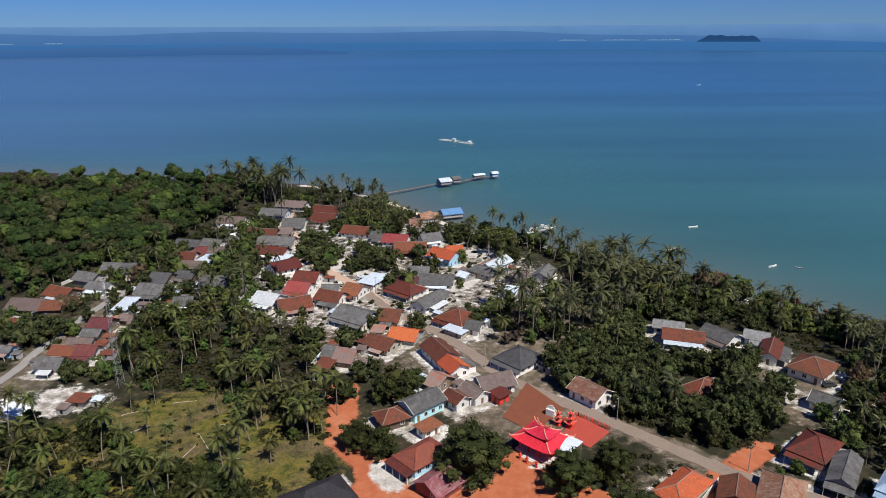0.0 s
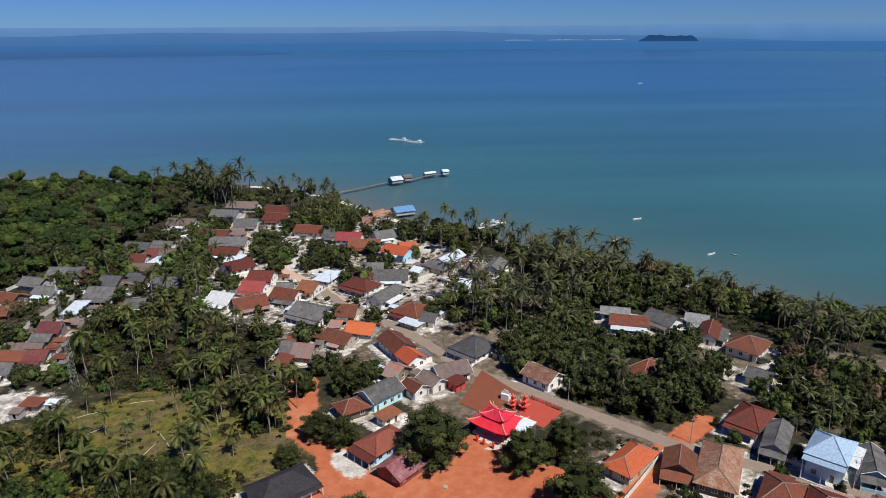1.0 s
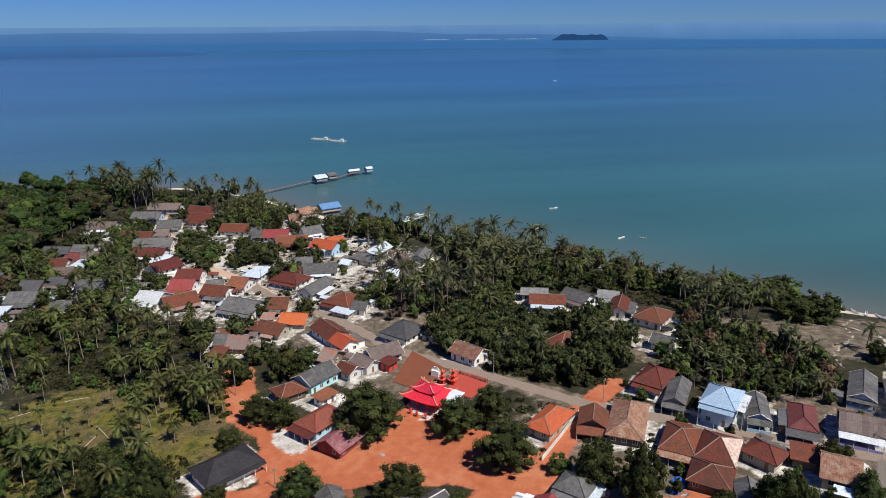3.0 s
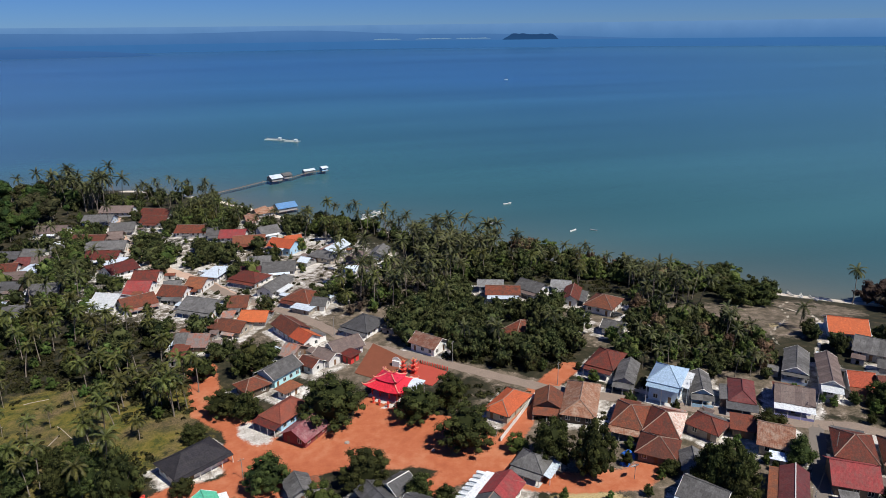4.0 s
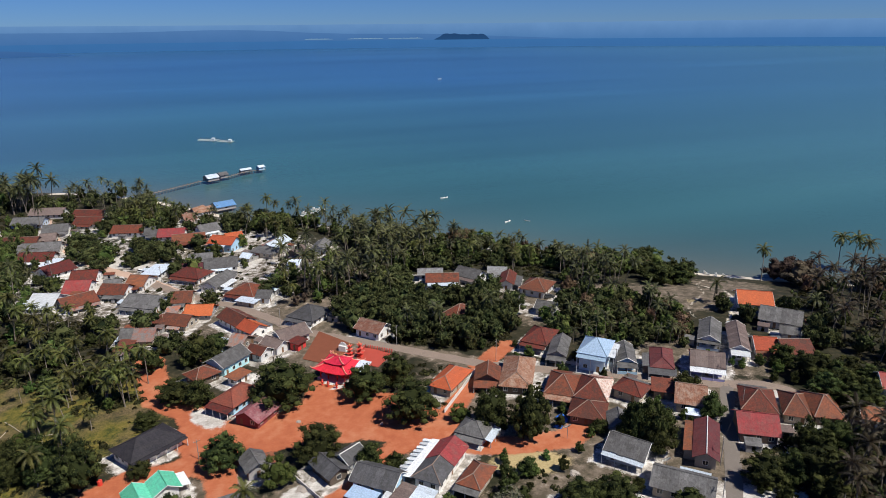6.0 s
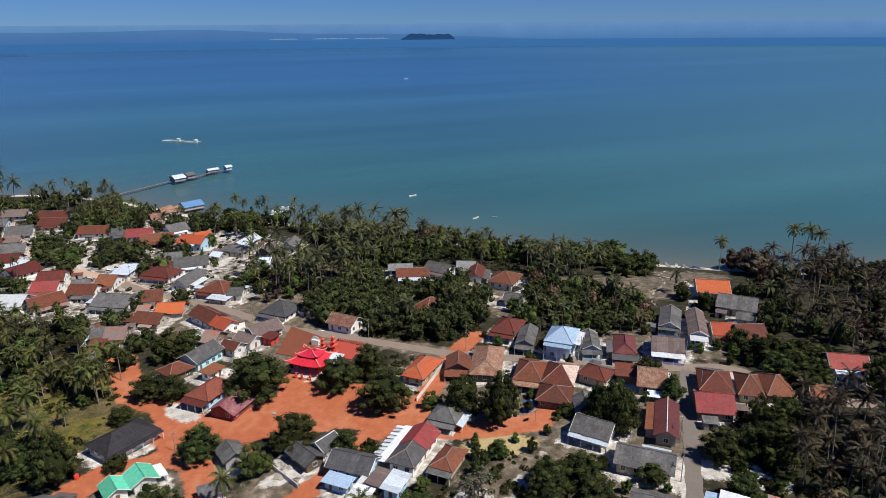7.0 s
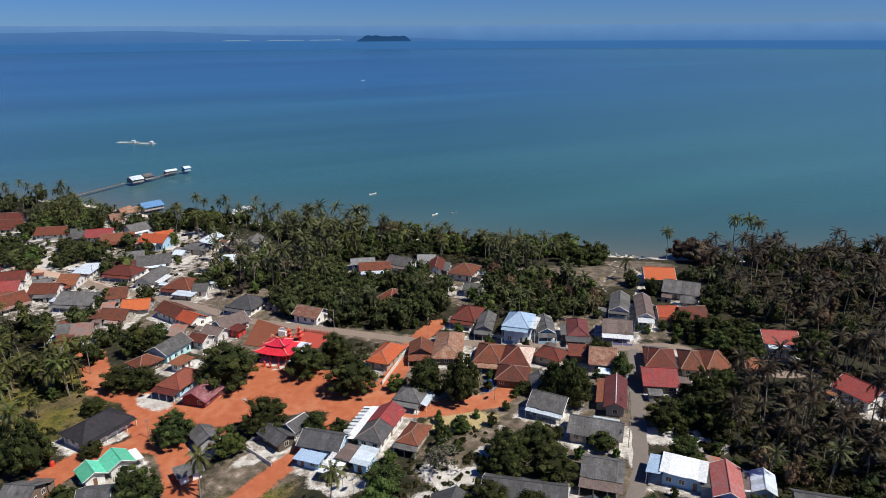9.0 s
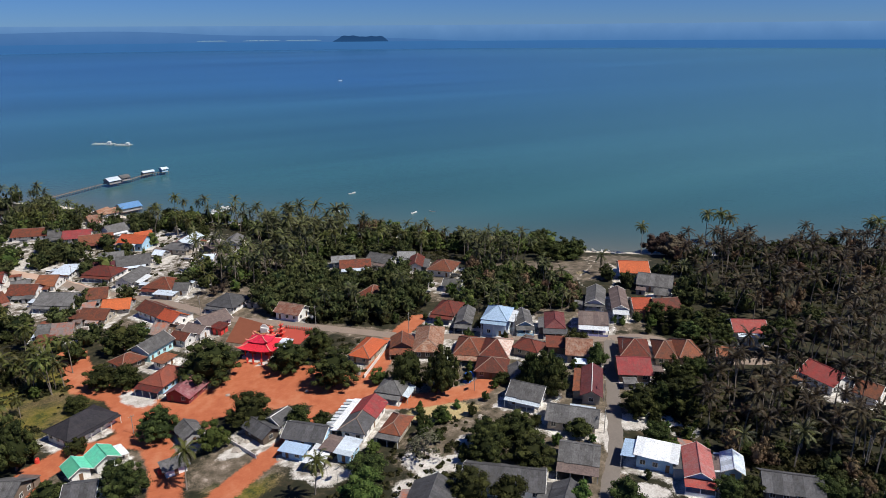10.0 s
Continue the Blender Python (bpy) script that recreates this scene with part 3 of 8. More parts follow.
sx = np.concatenate([(-150 - out_steps)[::-1], np.arange(-150, 450.1, 8.0), 450 + out_steps])
sy = np.concatenate([(-60 - out_steps)[::-1], np.arange(-60, 700.1, 8.0), 700 + out_steps])
sea, QX, QY = sheet("water", sx, sy, lambda x, y: np.full(np.shape(x), SEA), sea_material())
tagged(sea, "calm blue-green sea with faint ripples", "sea", kind="structure")
off = -shore_gap(QX, QY)
mask_attribute(sea, "shallow", 0.9 * np.exp(-np.maximum(off, 0) / 34.0))
bearing = np.degrees(np.arctan2(QX, QY))
mask_attribute(sea, "lee", 0.75 * np.clip((bearing - 26) / 34, 0, 1) * np.clip((off - 20) / 200, 0, 1))
mask_attribute(sea, "west", 0.62 * np.clip(-bearing / 28, 0, 1) * np.clip((off - 10) / 120, 0, 1))
mask_attribute(sea, "deep", np.clip((off - 160) / 950, 0, 1))


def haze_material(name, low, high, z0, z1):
    """Distance lost in haze, put into an unlit glow that shades from low to high up the ridge."""
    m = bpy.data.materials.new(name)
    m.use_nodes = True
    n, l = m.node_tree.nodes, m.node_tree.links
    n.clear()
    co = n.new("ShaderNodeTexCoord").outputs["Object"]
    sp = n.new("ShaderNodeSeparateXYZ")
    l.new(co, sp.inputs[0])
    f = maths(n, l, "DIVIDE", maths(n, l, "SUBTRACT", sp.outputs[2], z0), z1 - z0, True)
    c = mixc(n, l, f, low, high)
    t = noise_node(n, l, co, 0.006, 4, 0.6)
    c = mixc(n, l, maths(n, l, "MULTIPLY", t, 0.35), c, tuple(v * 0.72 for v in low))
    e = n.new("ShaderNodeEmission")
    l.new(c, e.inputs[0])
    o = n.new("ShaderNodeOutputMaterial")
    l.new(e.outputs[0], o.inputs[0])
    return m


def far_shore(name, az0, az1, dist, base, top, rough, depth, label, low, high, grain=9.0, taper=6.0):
    """A low glowing ridge of coast, haze or far water across the bay, between two bearings, its foot at the height
    base.
    """
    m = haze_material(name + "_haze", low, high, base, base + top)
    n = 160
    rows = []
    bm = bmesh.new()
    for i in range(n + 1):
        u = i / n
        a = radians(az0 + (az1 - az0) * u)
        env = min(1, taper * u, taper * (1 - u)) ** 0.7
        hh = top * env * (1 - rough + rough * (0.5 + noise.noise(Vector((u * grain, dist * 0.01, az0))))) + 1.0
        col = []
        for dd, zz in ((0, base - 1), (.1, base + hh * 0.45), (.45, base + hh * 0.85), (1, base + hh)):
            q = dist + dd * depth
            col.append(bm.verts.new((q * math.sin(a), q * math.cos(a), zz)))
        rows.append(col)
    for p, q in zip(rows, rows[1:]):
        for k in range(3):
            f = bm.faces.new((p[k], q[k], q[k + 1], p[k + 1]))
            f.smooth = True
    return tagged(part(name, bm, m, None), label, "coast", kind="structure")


# Coasts, island and sandbars glow unlit, haze and sea blue put into their colours.
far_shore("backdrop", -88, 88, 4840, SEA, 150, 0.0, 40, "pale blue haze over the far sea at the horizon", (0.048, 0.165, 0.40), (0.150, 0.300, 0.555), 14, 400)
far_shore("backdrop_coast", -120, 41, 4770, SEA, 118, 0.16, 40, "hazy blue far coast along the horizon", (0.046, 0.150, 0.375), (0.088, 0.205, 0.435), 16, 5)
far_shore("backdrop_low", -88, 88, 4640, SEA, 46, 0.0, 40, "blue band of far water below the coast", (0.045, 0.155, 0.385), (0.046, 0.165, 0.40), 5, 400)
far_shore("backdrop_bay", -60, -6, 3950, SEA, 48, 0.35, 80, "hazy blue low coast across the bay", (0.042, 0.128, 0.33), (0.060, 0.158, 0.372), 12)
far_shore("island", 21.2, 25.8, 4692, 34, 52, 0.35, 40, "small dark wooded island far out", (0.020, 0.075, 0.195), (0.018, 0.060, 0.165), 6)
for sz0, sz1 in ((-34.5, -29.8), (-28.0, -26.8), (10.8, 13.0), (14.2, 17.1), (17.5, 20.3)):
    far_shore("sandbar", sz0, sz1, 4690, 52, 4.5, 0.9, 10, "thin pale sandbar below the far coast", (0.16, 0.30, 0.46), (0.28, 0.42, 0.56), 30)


# ---- roads ----
def ribbon(name, pts, width, material, lift, label, step=1.5):
    """A road laid on the land along a smooth line."""
    fine = []
    for i in range(len(pts) - 1):
        p0, p1, p2, p3 = (Vector(pts[max(0, min(len(pts) - 1, i + k))]) for k in (-1, 0, 1, 2))
        n = max(2, int((p2 - p1).length / step))
        for j in range(n):
            t = j / n
            fine.append(0.5 * ((2 * p1) + (p2 - p0) * t + (2 * p0 - 5 * p1 + 4 * p2 - p3) * t * t + (3 * p1 - p0 - 3 * p2 + p3) * t ** 3))
    fine.append(Vector(pts[-1]))
    bm = bmesh.new()
    rows = []
    for i, p in enumerate(fine):
        d = (fine[min(i + 1, len(fine) - 1)] - fine[max(i - 1, 0)]).normalized()
        s = Vector((-d.y, d.x))
        w = width / 2 * (1 + 0.08 * math.sin(i * 1.3))
        row = []
        for k in (-1, -0.5, 0, 0.5, 1):
            q = p + s * w * k
            row.append(bm.verts.new((q.x, q.y, ground_z(q.x, q.y) + lift + (0.03 if abs(k) < 1 else 0))))
        q1, q2 = p + s * w * 1.05, p - s * w * 1.05
        row.append(bm.verts.new((q1.x, q1.y, ground_z(q1.x, q1.y) - 0.3)))
        row.insert(0, bm.verts.new((q2.x, q2.y, ground_z(q2.x, q2.y) - 0.3)))
        rows.append(row)
    for p, q in zip(rows, rows[1:]):
        for k in range(len(p) - 1):
            bm.faces.new((p[k], p[k + 1], q[k + 1], q[k]))
    return tagged(part(name, bm, material, None), label, "road", kind="structure")


ASPHALT = wash("worn_asphalt", (0.235, 0.185, 0.150), 0.25, 0.25, 0.95, (0.42, 0.30, 0.21), 0.35)
PINK_ROAD = wash("dusty_road", (0.52, 0.36, 0.27), 0.2, 0.2, 0.95, (0.62, 0.5, 0.4), 0.3)
ribbon("road_street", MAIN[4:], 4.4, ASPHALT, 0.05, "narrow worn asphalt village street with dusty edges")
ribbon("road_upper", MAIN[:6], 5.0, PINK_ROAD, 0.02, "dusty pinkish village street between the houses")
LANE_GREY = wash("grey_asphalt", (0.205, 0.178, 0.155), 0.2, 0.3, 0.95, (0.34, 0.29, 0.24), 0.25)
ribbon("road_lane", LANE, 3.7, LANE_GREY, 0.05, "narrow worn asphalt lane between houses")
ribbon("road_concrete", LEFT_ROAD, 3.4, MAT["concrete"], 0.05, "grey concrete road at the edge of the village")


# ---- houses ----
FOOT = []                         # footprints: x, y, radius
WIN = {}


def window_meshes(w, h):
    key = (round(w, 2), round(h, 2))
    if key not in WIN:
        fr = bmesh.new()
        for x0, x1, z0, z1 in ((-w / 2 - .08, w / 2 + .08, -.08, 0), (-w / 2 - .08, w / 2 + .08, h, h + .08), (-w / 2 - .08, -w / 2, 0, h), (w / 2, w / 2 + .08, 0, h), (-.03, .03, 0, h)):
            box(fr, x0, -.05, z0, x1, .06, z1)
        pa = bmesh.new()
        for x0, x1 in ((-w / 2, -.03), (.03, w / 2)):
            box(pa, x0, .03, 0, x1, .05, h)
        mf, mp = bpy.data.meshes.new("window_frame"), bpy.data.meshes.new("pane")
        fr.to_mesh(mf), pa.to_mesh(mp)
        mf.materials.append(MAT["frame"]), mp.materials.append(MAT["glass"])
        WIN[key] = (mf, mp)
    return WIN[key]


def wall_face(bm, p0, p1, z0, z1, openings):
    """A wall skin from p0 to p1 (seen from outside, left to right) with real openings, each (u0, u1, v0, v1), and their reveals."""
    p0, p1 = Vector(p0), Vector(p1)
    d = (p1 - p0).normalized()
    inn = Vector((-d.y, d.x)) * 0.16
    L = (p1 - p0).length

    def quad(u0, u1, v0, v1):
        if u1 - u0 > 1e-3 and v1 - v0 > 1e-3:
            bm.faces.new([bm.verts.new((*(p0 + d * u), v)) for u, v in ((u0, v0), (u1, v0), (u1, v1), (u0, v1))])
    u = 0
    for u0, u1, v0, v1 in openings:
        quad(u, u0, z0, z1)
        quad(u0, u1, z0, v0)
        quad(u0, u1, v1, z1)
        c = [(u0, v0), (u1, v0), (u1, v1), (u0, v1)]
        for a, b in zip(c, c[1:] + c[:1]):
            bm.faces.new([bm.verts.new((*(p0 + d * q[0] + (inn if k else Vector((0, 0)))), q[1])) for q, k in ((b, 0), (a, 0), (a, 1), (b, 1))])
        u = u1
    quad(u, L, z0, z1)


OLD_SHEETS = ("ash", "grey", "dark_grey", "brown_grey", "light", "white_sheet", "rust_grey")


def slope(pts, t, roof, root, old, rn):
    """One slope of a roof, its eave from pts[0] to pts[1]; old sheet roofs are laid in single sheets."""
    if not old:
        bm = bmesh.new()
        slab(bm, pts, t)
        part("roof", bm, ROOF[roof], root)
        return
    a, b, c, d = (Vector(p) for p in pts)
    n = max(2, round((b - a).length / rn.uniform(1.5, 2.1)))
    for i in range(n):
        u0, u1 = i / n, (i + 1) / n
        lift = Vector((0, 0, .022 * (i % 2)))
        fall = (a - d).normalized() * rn.uniform(-.1, .14)
        bm = bmesh.new()
        slab(bm, [a.lerp(b, u0) + fall + lift, a.lerp(b, u1 + .004) + fall + lift, d.lerp(c, u1 + .004) + lift, d.lerp(c, u0) + lift], t * .6)
        part("roof_sheet", bm, ROOF[roof], root)


def awning(root, L, W, eave, side, depth, roof, fall=.5, share=1.0, shift=0.0, wallmat=""):
    """A lower roof on posts along one side ("s", "e", "n", "w" in the house's own axes)."""
    turn = {"s": 0, "e": 90, "n": 180, "w": 270}[side]
    ln, off = (L, W / 2) if side in "sn" else (W, L / 2)
    half = ln / 2 * share
    m = pose(0, 0, 0, 0, 0, turn)
    zt, zl = eave - .12, eave - .12 - fall
    bm = bmesh.new()
    slab(bm, [m @ Vector(p) for p in ((shift - half, -off - depth + .4, zl), (shift + half, -off - depth + .4, zl), (shift + half, -off + .4, zt), (shift - half, -off + .4, zt))], .08)
    part("awning_roof", bm, ROOF[roof], root)
    n = max(2, int(2 * half / 2.8) + 1)
    for i in range(n):
        px = shift - half + .25 + (2 * half - .5) * i / (n - 1)
        bm = bmesh.new()
        box(bm, px - .08, -off - depth + .6, -.6, px + .08, -off - depth + .76, zl, m)
        part("post", bm, MAT["frame"], root)
    if wallmat:
        bm = bmesh.new()
        box(bm, shift - half + .3, -off - depth + .62, -.6, shift + half - .3, -off - depth + .74, .9, m)
        part("dado", bm, WALL[wallmat], root)


def house(x, y, yaw, L, W, eave, kind, roof, wall, label, porch=0, storeys=1, lean=0, roof2="", awnings=(), cap=""):
    """A village house; its ridge runs along its own x axis."""
    g = ground_z(x, y)
    root = tagged(new("house", None), label, "house", group="village houses")
    root.matrix_world = pose(x, y, g, 0, 0, yaw)
    FOOT.append((x, y, yaw, L / 2 + 0.8, W / 2 + 0.8))
    over = 0.8
    l, w = L / 2 - over, W / 2 - over
    if porch:
        w -= 0.0
    rise = min(0.27 * W, 3.0) if kind != "shed" else 0.06 * W
    rn = random.Random(int(x * 13 + y * 7 + 1000))
    zb = -0.7
    if wall == "cream" and "cream" not in label:
        wall = rn.choice(("cream", "bare", "timber", "grey_wall", "bare", "white"))
    old = y < 135 and roof in OLD_SHEETS
    for a in awnings:
        awning(root, L, W, eave, *a)
    if y > 185 and not porch and kind == "gable" and rn.random() < .8:
        out = {q: math.cos(radians(yaw + a_) - radians(SUN_AZ - 270)) for q, a_ in (("s", 0), ("e", 90), ("w", 270))}
        awning(root, L, W, eave, rn.choice(("s", "s", max(out, key=out.get))), rn.uniform(1.8, 3.4), rn.choice((roof, "grey", "light", "rust_grey", "brown_grey", "white_sheet", roof)), rn.uniform(.4, .7), rn.uniform(.45, .95), rn.uniform(-.8, .8))
    bm = bmesh.new()
    side = [((-l, -w), (l, -w)), ((l, -w), (l, w)), ((l, w), (-l, w)), ((-l, w), (-l, -w))]
    fit_w, fit_h = 1.1, 1.15
    wins, doors = [], []
    for k, (p0, p1) in enumerate(side):
        ln = (Vector(p1) - Vector(p0)).length
        n = max(1, int(ln / 2.7))
        d = (Vector(p1) - Vector(p0)).normalized()
        blind = -math.cos(radians(yaw) + math.atan2(d.y, d.x)) > .35      # faces away from the village street, towards the sea
        for s in range(storeys):
            ops = []
            z0, z1 = (zb if s == 0 else eave * s / storeys), eave * (s + 1) / storeys
            dn = rn.randrange(n) if (k in (0, 2) or rn.random() < 0.4) and s == 0 else -1
            for i in range(n):
                c = ln * (i + 0.5) / n
                f = eave * s / storeys
                if blind:
                    continue
                if i == dn:
                    ops.append((c - 0.45, c + 0.45, 0.05, 2.05))
                    doors.append((Vector(p0) + d * c, math.degrees(math.atan2(d.y, d.x))))
                elif ln > 2.2:
                    ops.append((c - fit_w / 2, c + fit_w / 2, f + 0.95, f + 0.95 + fit_h))
                    wins.append((Vector(p0) + d * c, math.degrees(math.atan2(d.y, d.x)), f + 0.95))
            wall_face(bm, p0, p1, z0, z1, ops)
    if kind == "gable":
        for sx_ in (-1, 1):
            a = [(sx_ * l, -sx_ * w, eave), (sx_ * l, sx_ * w, eave), (sx_ * l, 0, eave + rise * w / (W / 2))]
            bm.faces.new([bm.verts.new(p) for p in a])
    inside = box(bm, -l + .17, -w + .17, zb, l - .17, w - .17, zb + 0.6)
    part("wall", bm, WALL[wall], root)
    bm = bmesh.new()
    X, Y = L / 2, W / 2
    if kind == "gable":
        zr, ze = eave + rise, eave
        slope([(-X, -Y, ze), (X, -Y, ze), (X, 0, zr), (-X, 0, zr)], 0.12, roof, root, old, rn)
        slope([(X, Y, ze), (-X, Y, ze), (-X, 0, zr), (X, 0, zr)], 0.12, roof2 or roof, root, old, rn)
        caps = [((-X, 0, zr + .03), (X, 0, zr + .03))]
        if wall in ("white", "cyan", "blue_wall") and y < 185:
            for sa in (-1, 1):
                for sb in (-1, 1):
                    b2 = bmesh.new()
                    beam(b2, (sa * (X + .02), sb * (Y + .02), ze - .06), (sa * (X + .02), 0, zr - .06), .2, 4)
                    part("bargeboard", b2, MAT["frame"], root)
    elif kind == "hip":
        zr, ze = eave + rise, eave
        r = max(0.15, X - Y * 0.95)
        slab(bm, [(-X, -Y, ze), (X, -Y, ze), (r, 0, zr), (-r, 0, zr)], 0.12)
        slab(bm, [(X, Y, ze), (-X, Y, ze), (-r, 0, zr), (r, 0, zr)], 0.12)
        if roof2:
            b2 = bmesh.new()
            slab(b2, [(X, -Y, ze), (X, Y, ze), (r, 0, zr)], 0.12)
            part("roof_slope", b2, ROOF[roof2], root, "end slope of patched pale tiles")
        else:
            slab(bm, [(X, -Y, ze), (X, Y, ze), (r, 0, zr)], 0.12)
        slab(bm, [(-X, Y, ze), (-X, -Y, ze), (-r, 0, zr)], 0.12)
        caps = [((-r, 0, zr + .03), (r, 0, zr + .03))] + [((sa * X, sb * Y, ze + .03), (sa * r, 0, zr + .03)) for sa in (-1, 1) for sb in (-1, 1)]
    else:
        slope([(-X, -Y, eave + .1), (X, -Y, eave + .1), (X, Y, eave + .1 + rise), (-X, Y, eave + .1 + rise)], 0.1, roof, root, old, rn)
        caps = []
    if kind == "hip":
        part("roof", bm, ROOF[roof], root)
    else:
        bm.free()
    for a, b in caps:
        bm = bmesh.new()
        beam(bm, a, b, 0.26, 6)
        part("ridge_cap", bm, MAT[cap] if cap else MAT["ridge"] if roof in ("brick", "pink", "brown", "rust") else ROOF[roof], root)
    mf, mp = window_meshes(fit_w, fit_h)
    for p, a, z in wins:
        wo = part("window", mf, None, root)
        wo.matrix_local = pose(p.x, p.y, z, 0, 0, a)
        part("pane", mp, None, wo)
    for p, a in doors:
        bm = bmesh.new()
        box(bm, -.45, .06, .05, .45, .1, 2.05)
        part("door", bm, MAT["door"], root).matrix_local = pose(p.x, p.y, 0, 0, 0, a)
    if lean:
        # low shed roof along the back or a gable end, over its own wall
        sg, ll = (1, L * rn.uniform(.45, .9))
        off = rn.uniform(-1, 1) * (L - ll) / 2
        dd = rn.uniform(1.8, 2.8)
        zt, zl = eave - .15, eave - .15 - dd * .16
        bm = bmesh.new()
        slab(bm, [(off - ll / 2, sg * (Y - .3), zt), (off - ll / 2, sg * (Y + dd), zl), (off + ll / 2, sg * (Y + dd), zl), (off + ll / 2, sg * (Y - .3), zt)][::-1], .08)
        part("lean_to_roof", bm, ROOF[rn.choice(("grey", "rust_grey", "brown_grey", "grey", "rust"))], root, "lean-to of old sheets")
        bm = bmesh.new()
        x0, x1 = off - ll / 2 + .3, off + ll / 2 - .3
        y1 = Y + dd - .35
        for p0, p1 in (((x0, w), (x0, y1)), ((x0, y1), (x1, y1)), ((x1, y1), (x1, w))):
            a, b = Vector((*p0, 0)), Vector((*p1, 0))
            q_ = [a + Vector((0, 0, zb)), b + Vector((0, 0, zb)), b + Vector((0, 0, zl - .05)), a + Vector((0, 0, zl - .05))]
            bm.faces.new([bm.verts.new(v) for v in q_])
        part("lean_to_wall", bm, WALL[rn.choice(("grey_wall", wall))], root)
    if porch:
        # lean-to roof on posts along the front
        front = -1
        bm = bmesh.new()
        pd = 2.2
        zt, zl = eave - 0.25, eave - 0.75
        slab(bm, [(-X * .95, -Y - pd + .5, zl), (X * .95, -Y - pd + .5, zl), (X * .95, -Y + .45, zt), (-X * .95, -Y + .45, zt)], 0.09)
        part("porch_roof", bm, ROOF[roof], root)
        n = max(3, int(L / 2.6))
        for i in range(n):
            px = -X * .88 + X * 1.76 * i / (n - 1)
            bm = bmesh.new()
            box(bm, px - .1, -Y - pd + .75, -.7, px + .1, -Y - pd + .95, zl)
            part("post", bm, MAT["frame"], root)
        bm = bmesh.new()
        box(bm, -X * .95, -Y - pd + .6, -.7, X * .95, -w - 0.01, 0.12)
        part("porch_floor", bm, MAT["pale_concrete"], root)
    return root


house(-31.9, 235.6, -35, 16.2, 13.5, 2.9, "gable", "grey", "cream", "large hall with a weathered grey sheet roof beside the dirt road", porch=1)
house(-14.2, 263.5, -41, 15.1, 10.8, 2.9, "hip", "red", "white", "white bungalow with a dark red tiled hip roof and porch", porch=1, lean=1)
house(-4.3, 249.1, 54, 16.5, 8.8, 2.7, "gable", "grey", "white", "white house with a grey gable roof")
house(6.5, 231.0, -41, 13.7, 13.5, 2.7, "hip", "brick", "white", "house with a wide brick-red tiled hip roof beside the street", porch=1, lean=1)
house(3.6, 304.8, -39, 14.3, 11.0, 4.2, "gable", "orange", "blue_wall", "sky-blue house with a bright orange tiled roof")
house(26.9, 291.4, 50, 17.4, 8.6, 3.3, "gable", "light", "white", "long building with a pale bluish-white sheet roof", lean=1)
house(20.6, 283.1, -43, 14.2, 8.7, 2.7, "hip", "grey", "cream", "cream house with a grey hip roof")
house(11.8, 279.5, -45, 6.1, 6.2, 2.3, "gable", "light", "grey_wall", "small shed with a whitish sheet roof", lean=1)
house(34.1, 274.2, 48, 9.9, 8.9, 2.7, "gable", "brown_grey", "cream", "house with a faded brownish grey roof")
house(46.8, 277.9, 63, 14.1, 8.9, 2.7, "gable", "grey", "white", "grey-roofed house at the edge of the palms")
house(-11.4, 368.2, 11, 7.5, 10.0, 2.5, "gable", "pink", "grey_wall", "fishing shed with pale pinkish sheet roof near the shore")
house(-5.6, 384.4, 45, 9.8, 8.8, 2.5, "gable", "pink", "grey_wall", "fishing shed with pale sheet roof beside the water")
house(-0.9, 201.4, -65, 14.2, 9.5, 2.9, "gable", "brown", "white", "house with a brown tiled roof and a white gable")
house(3.2, 190.2, -61, 8.8, 8.2, 2.9, "gable", "orange", "white", "small house with a bright orange roof by the street", lean=1)
house(14.7, 178.8, 20, 11.6, 9.4, 2.9, "gable", "brown_grey", "white", "house with a faded brownish grey roof beside the street")
house(8.6, 173.6, -55, 8.6, 6.8, 2.7, "gable", "brown_grey", "white", "lower wing house with a dull brown roof", lean=1)
house(3.0, 170.2, -50, 7.2, 6.6, 2.7, "gable", "brown", "white", "house with a brown roof behind the big tree", lean=1)
house(15.9, 171.8, 40, 5.6, 5.0, 2.7, "shed", "red", "red_wall", "small annexe with a deep red sheet roof")
house(24.7, 194.9, -48, 12.3, 13.5, 2.7, "hip", "dark_grey", "white", "hall with a dark grey hip roof by the street", porch=1)
house(42.2, 171.1, -52, 11.1, 9.0, 2.9, "gable", "pink", "white", "white-gabled house with a weathered pinkish brown roof", lean=1)
house(90.2, 138.7, -49, 9.1, 13.5, 3.1, "hip", "red", "white", "white house with a dark red hip roof and pillared porch", porch=1)
house(91.8, 129.1, 51, 14.1, 6.2, 2.9, "gable", "grey", "grey_wall", "grey-roofed house with its gable to the street", awnings=(("w", 2.6, "grey", .5),))
house(98.3, 118.6, -46, 9.3, 12.5, 6.0, "hip", "sky", "sky_wall", "two-storey pale blue house with a light blue hip roof", storeys=2, porch=1, awnings=(("e", 2.3, "white_sheet", .25, .8),))
house(107.4, 116.0, 59, 12.6, 6.0, 2.9, "gable", "grey", "blue_wall", "pale blue house with a grey gable to the street", awnings=(("w", 2.8, "grey", .5, 1.05, 0, "blue_wall"),))
house(115.2, 108.5, 53, 13.6, 7.1, 2.9, "hip", "maroon", "cream", "house with a dark maroon hip roof and wide porch", lean=1, awnings=(("w", 3.4, "dark_grey", .6, 1.15, 0, "white"),))
house(126.2, 101.5, -39, 10.0, 10.5, 3.1, "gable", "brown_grey", "violet", "shop house with a dull brown roof and violet porch", lean=1, awnings=(("s", 3.0, "white_sheet", .45, 1.0, 0, "violet"),))
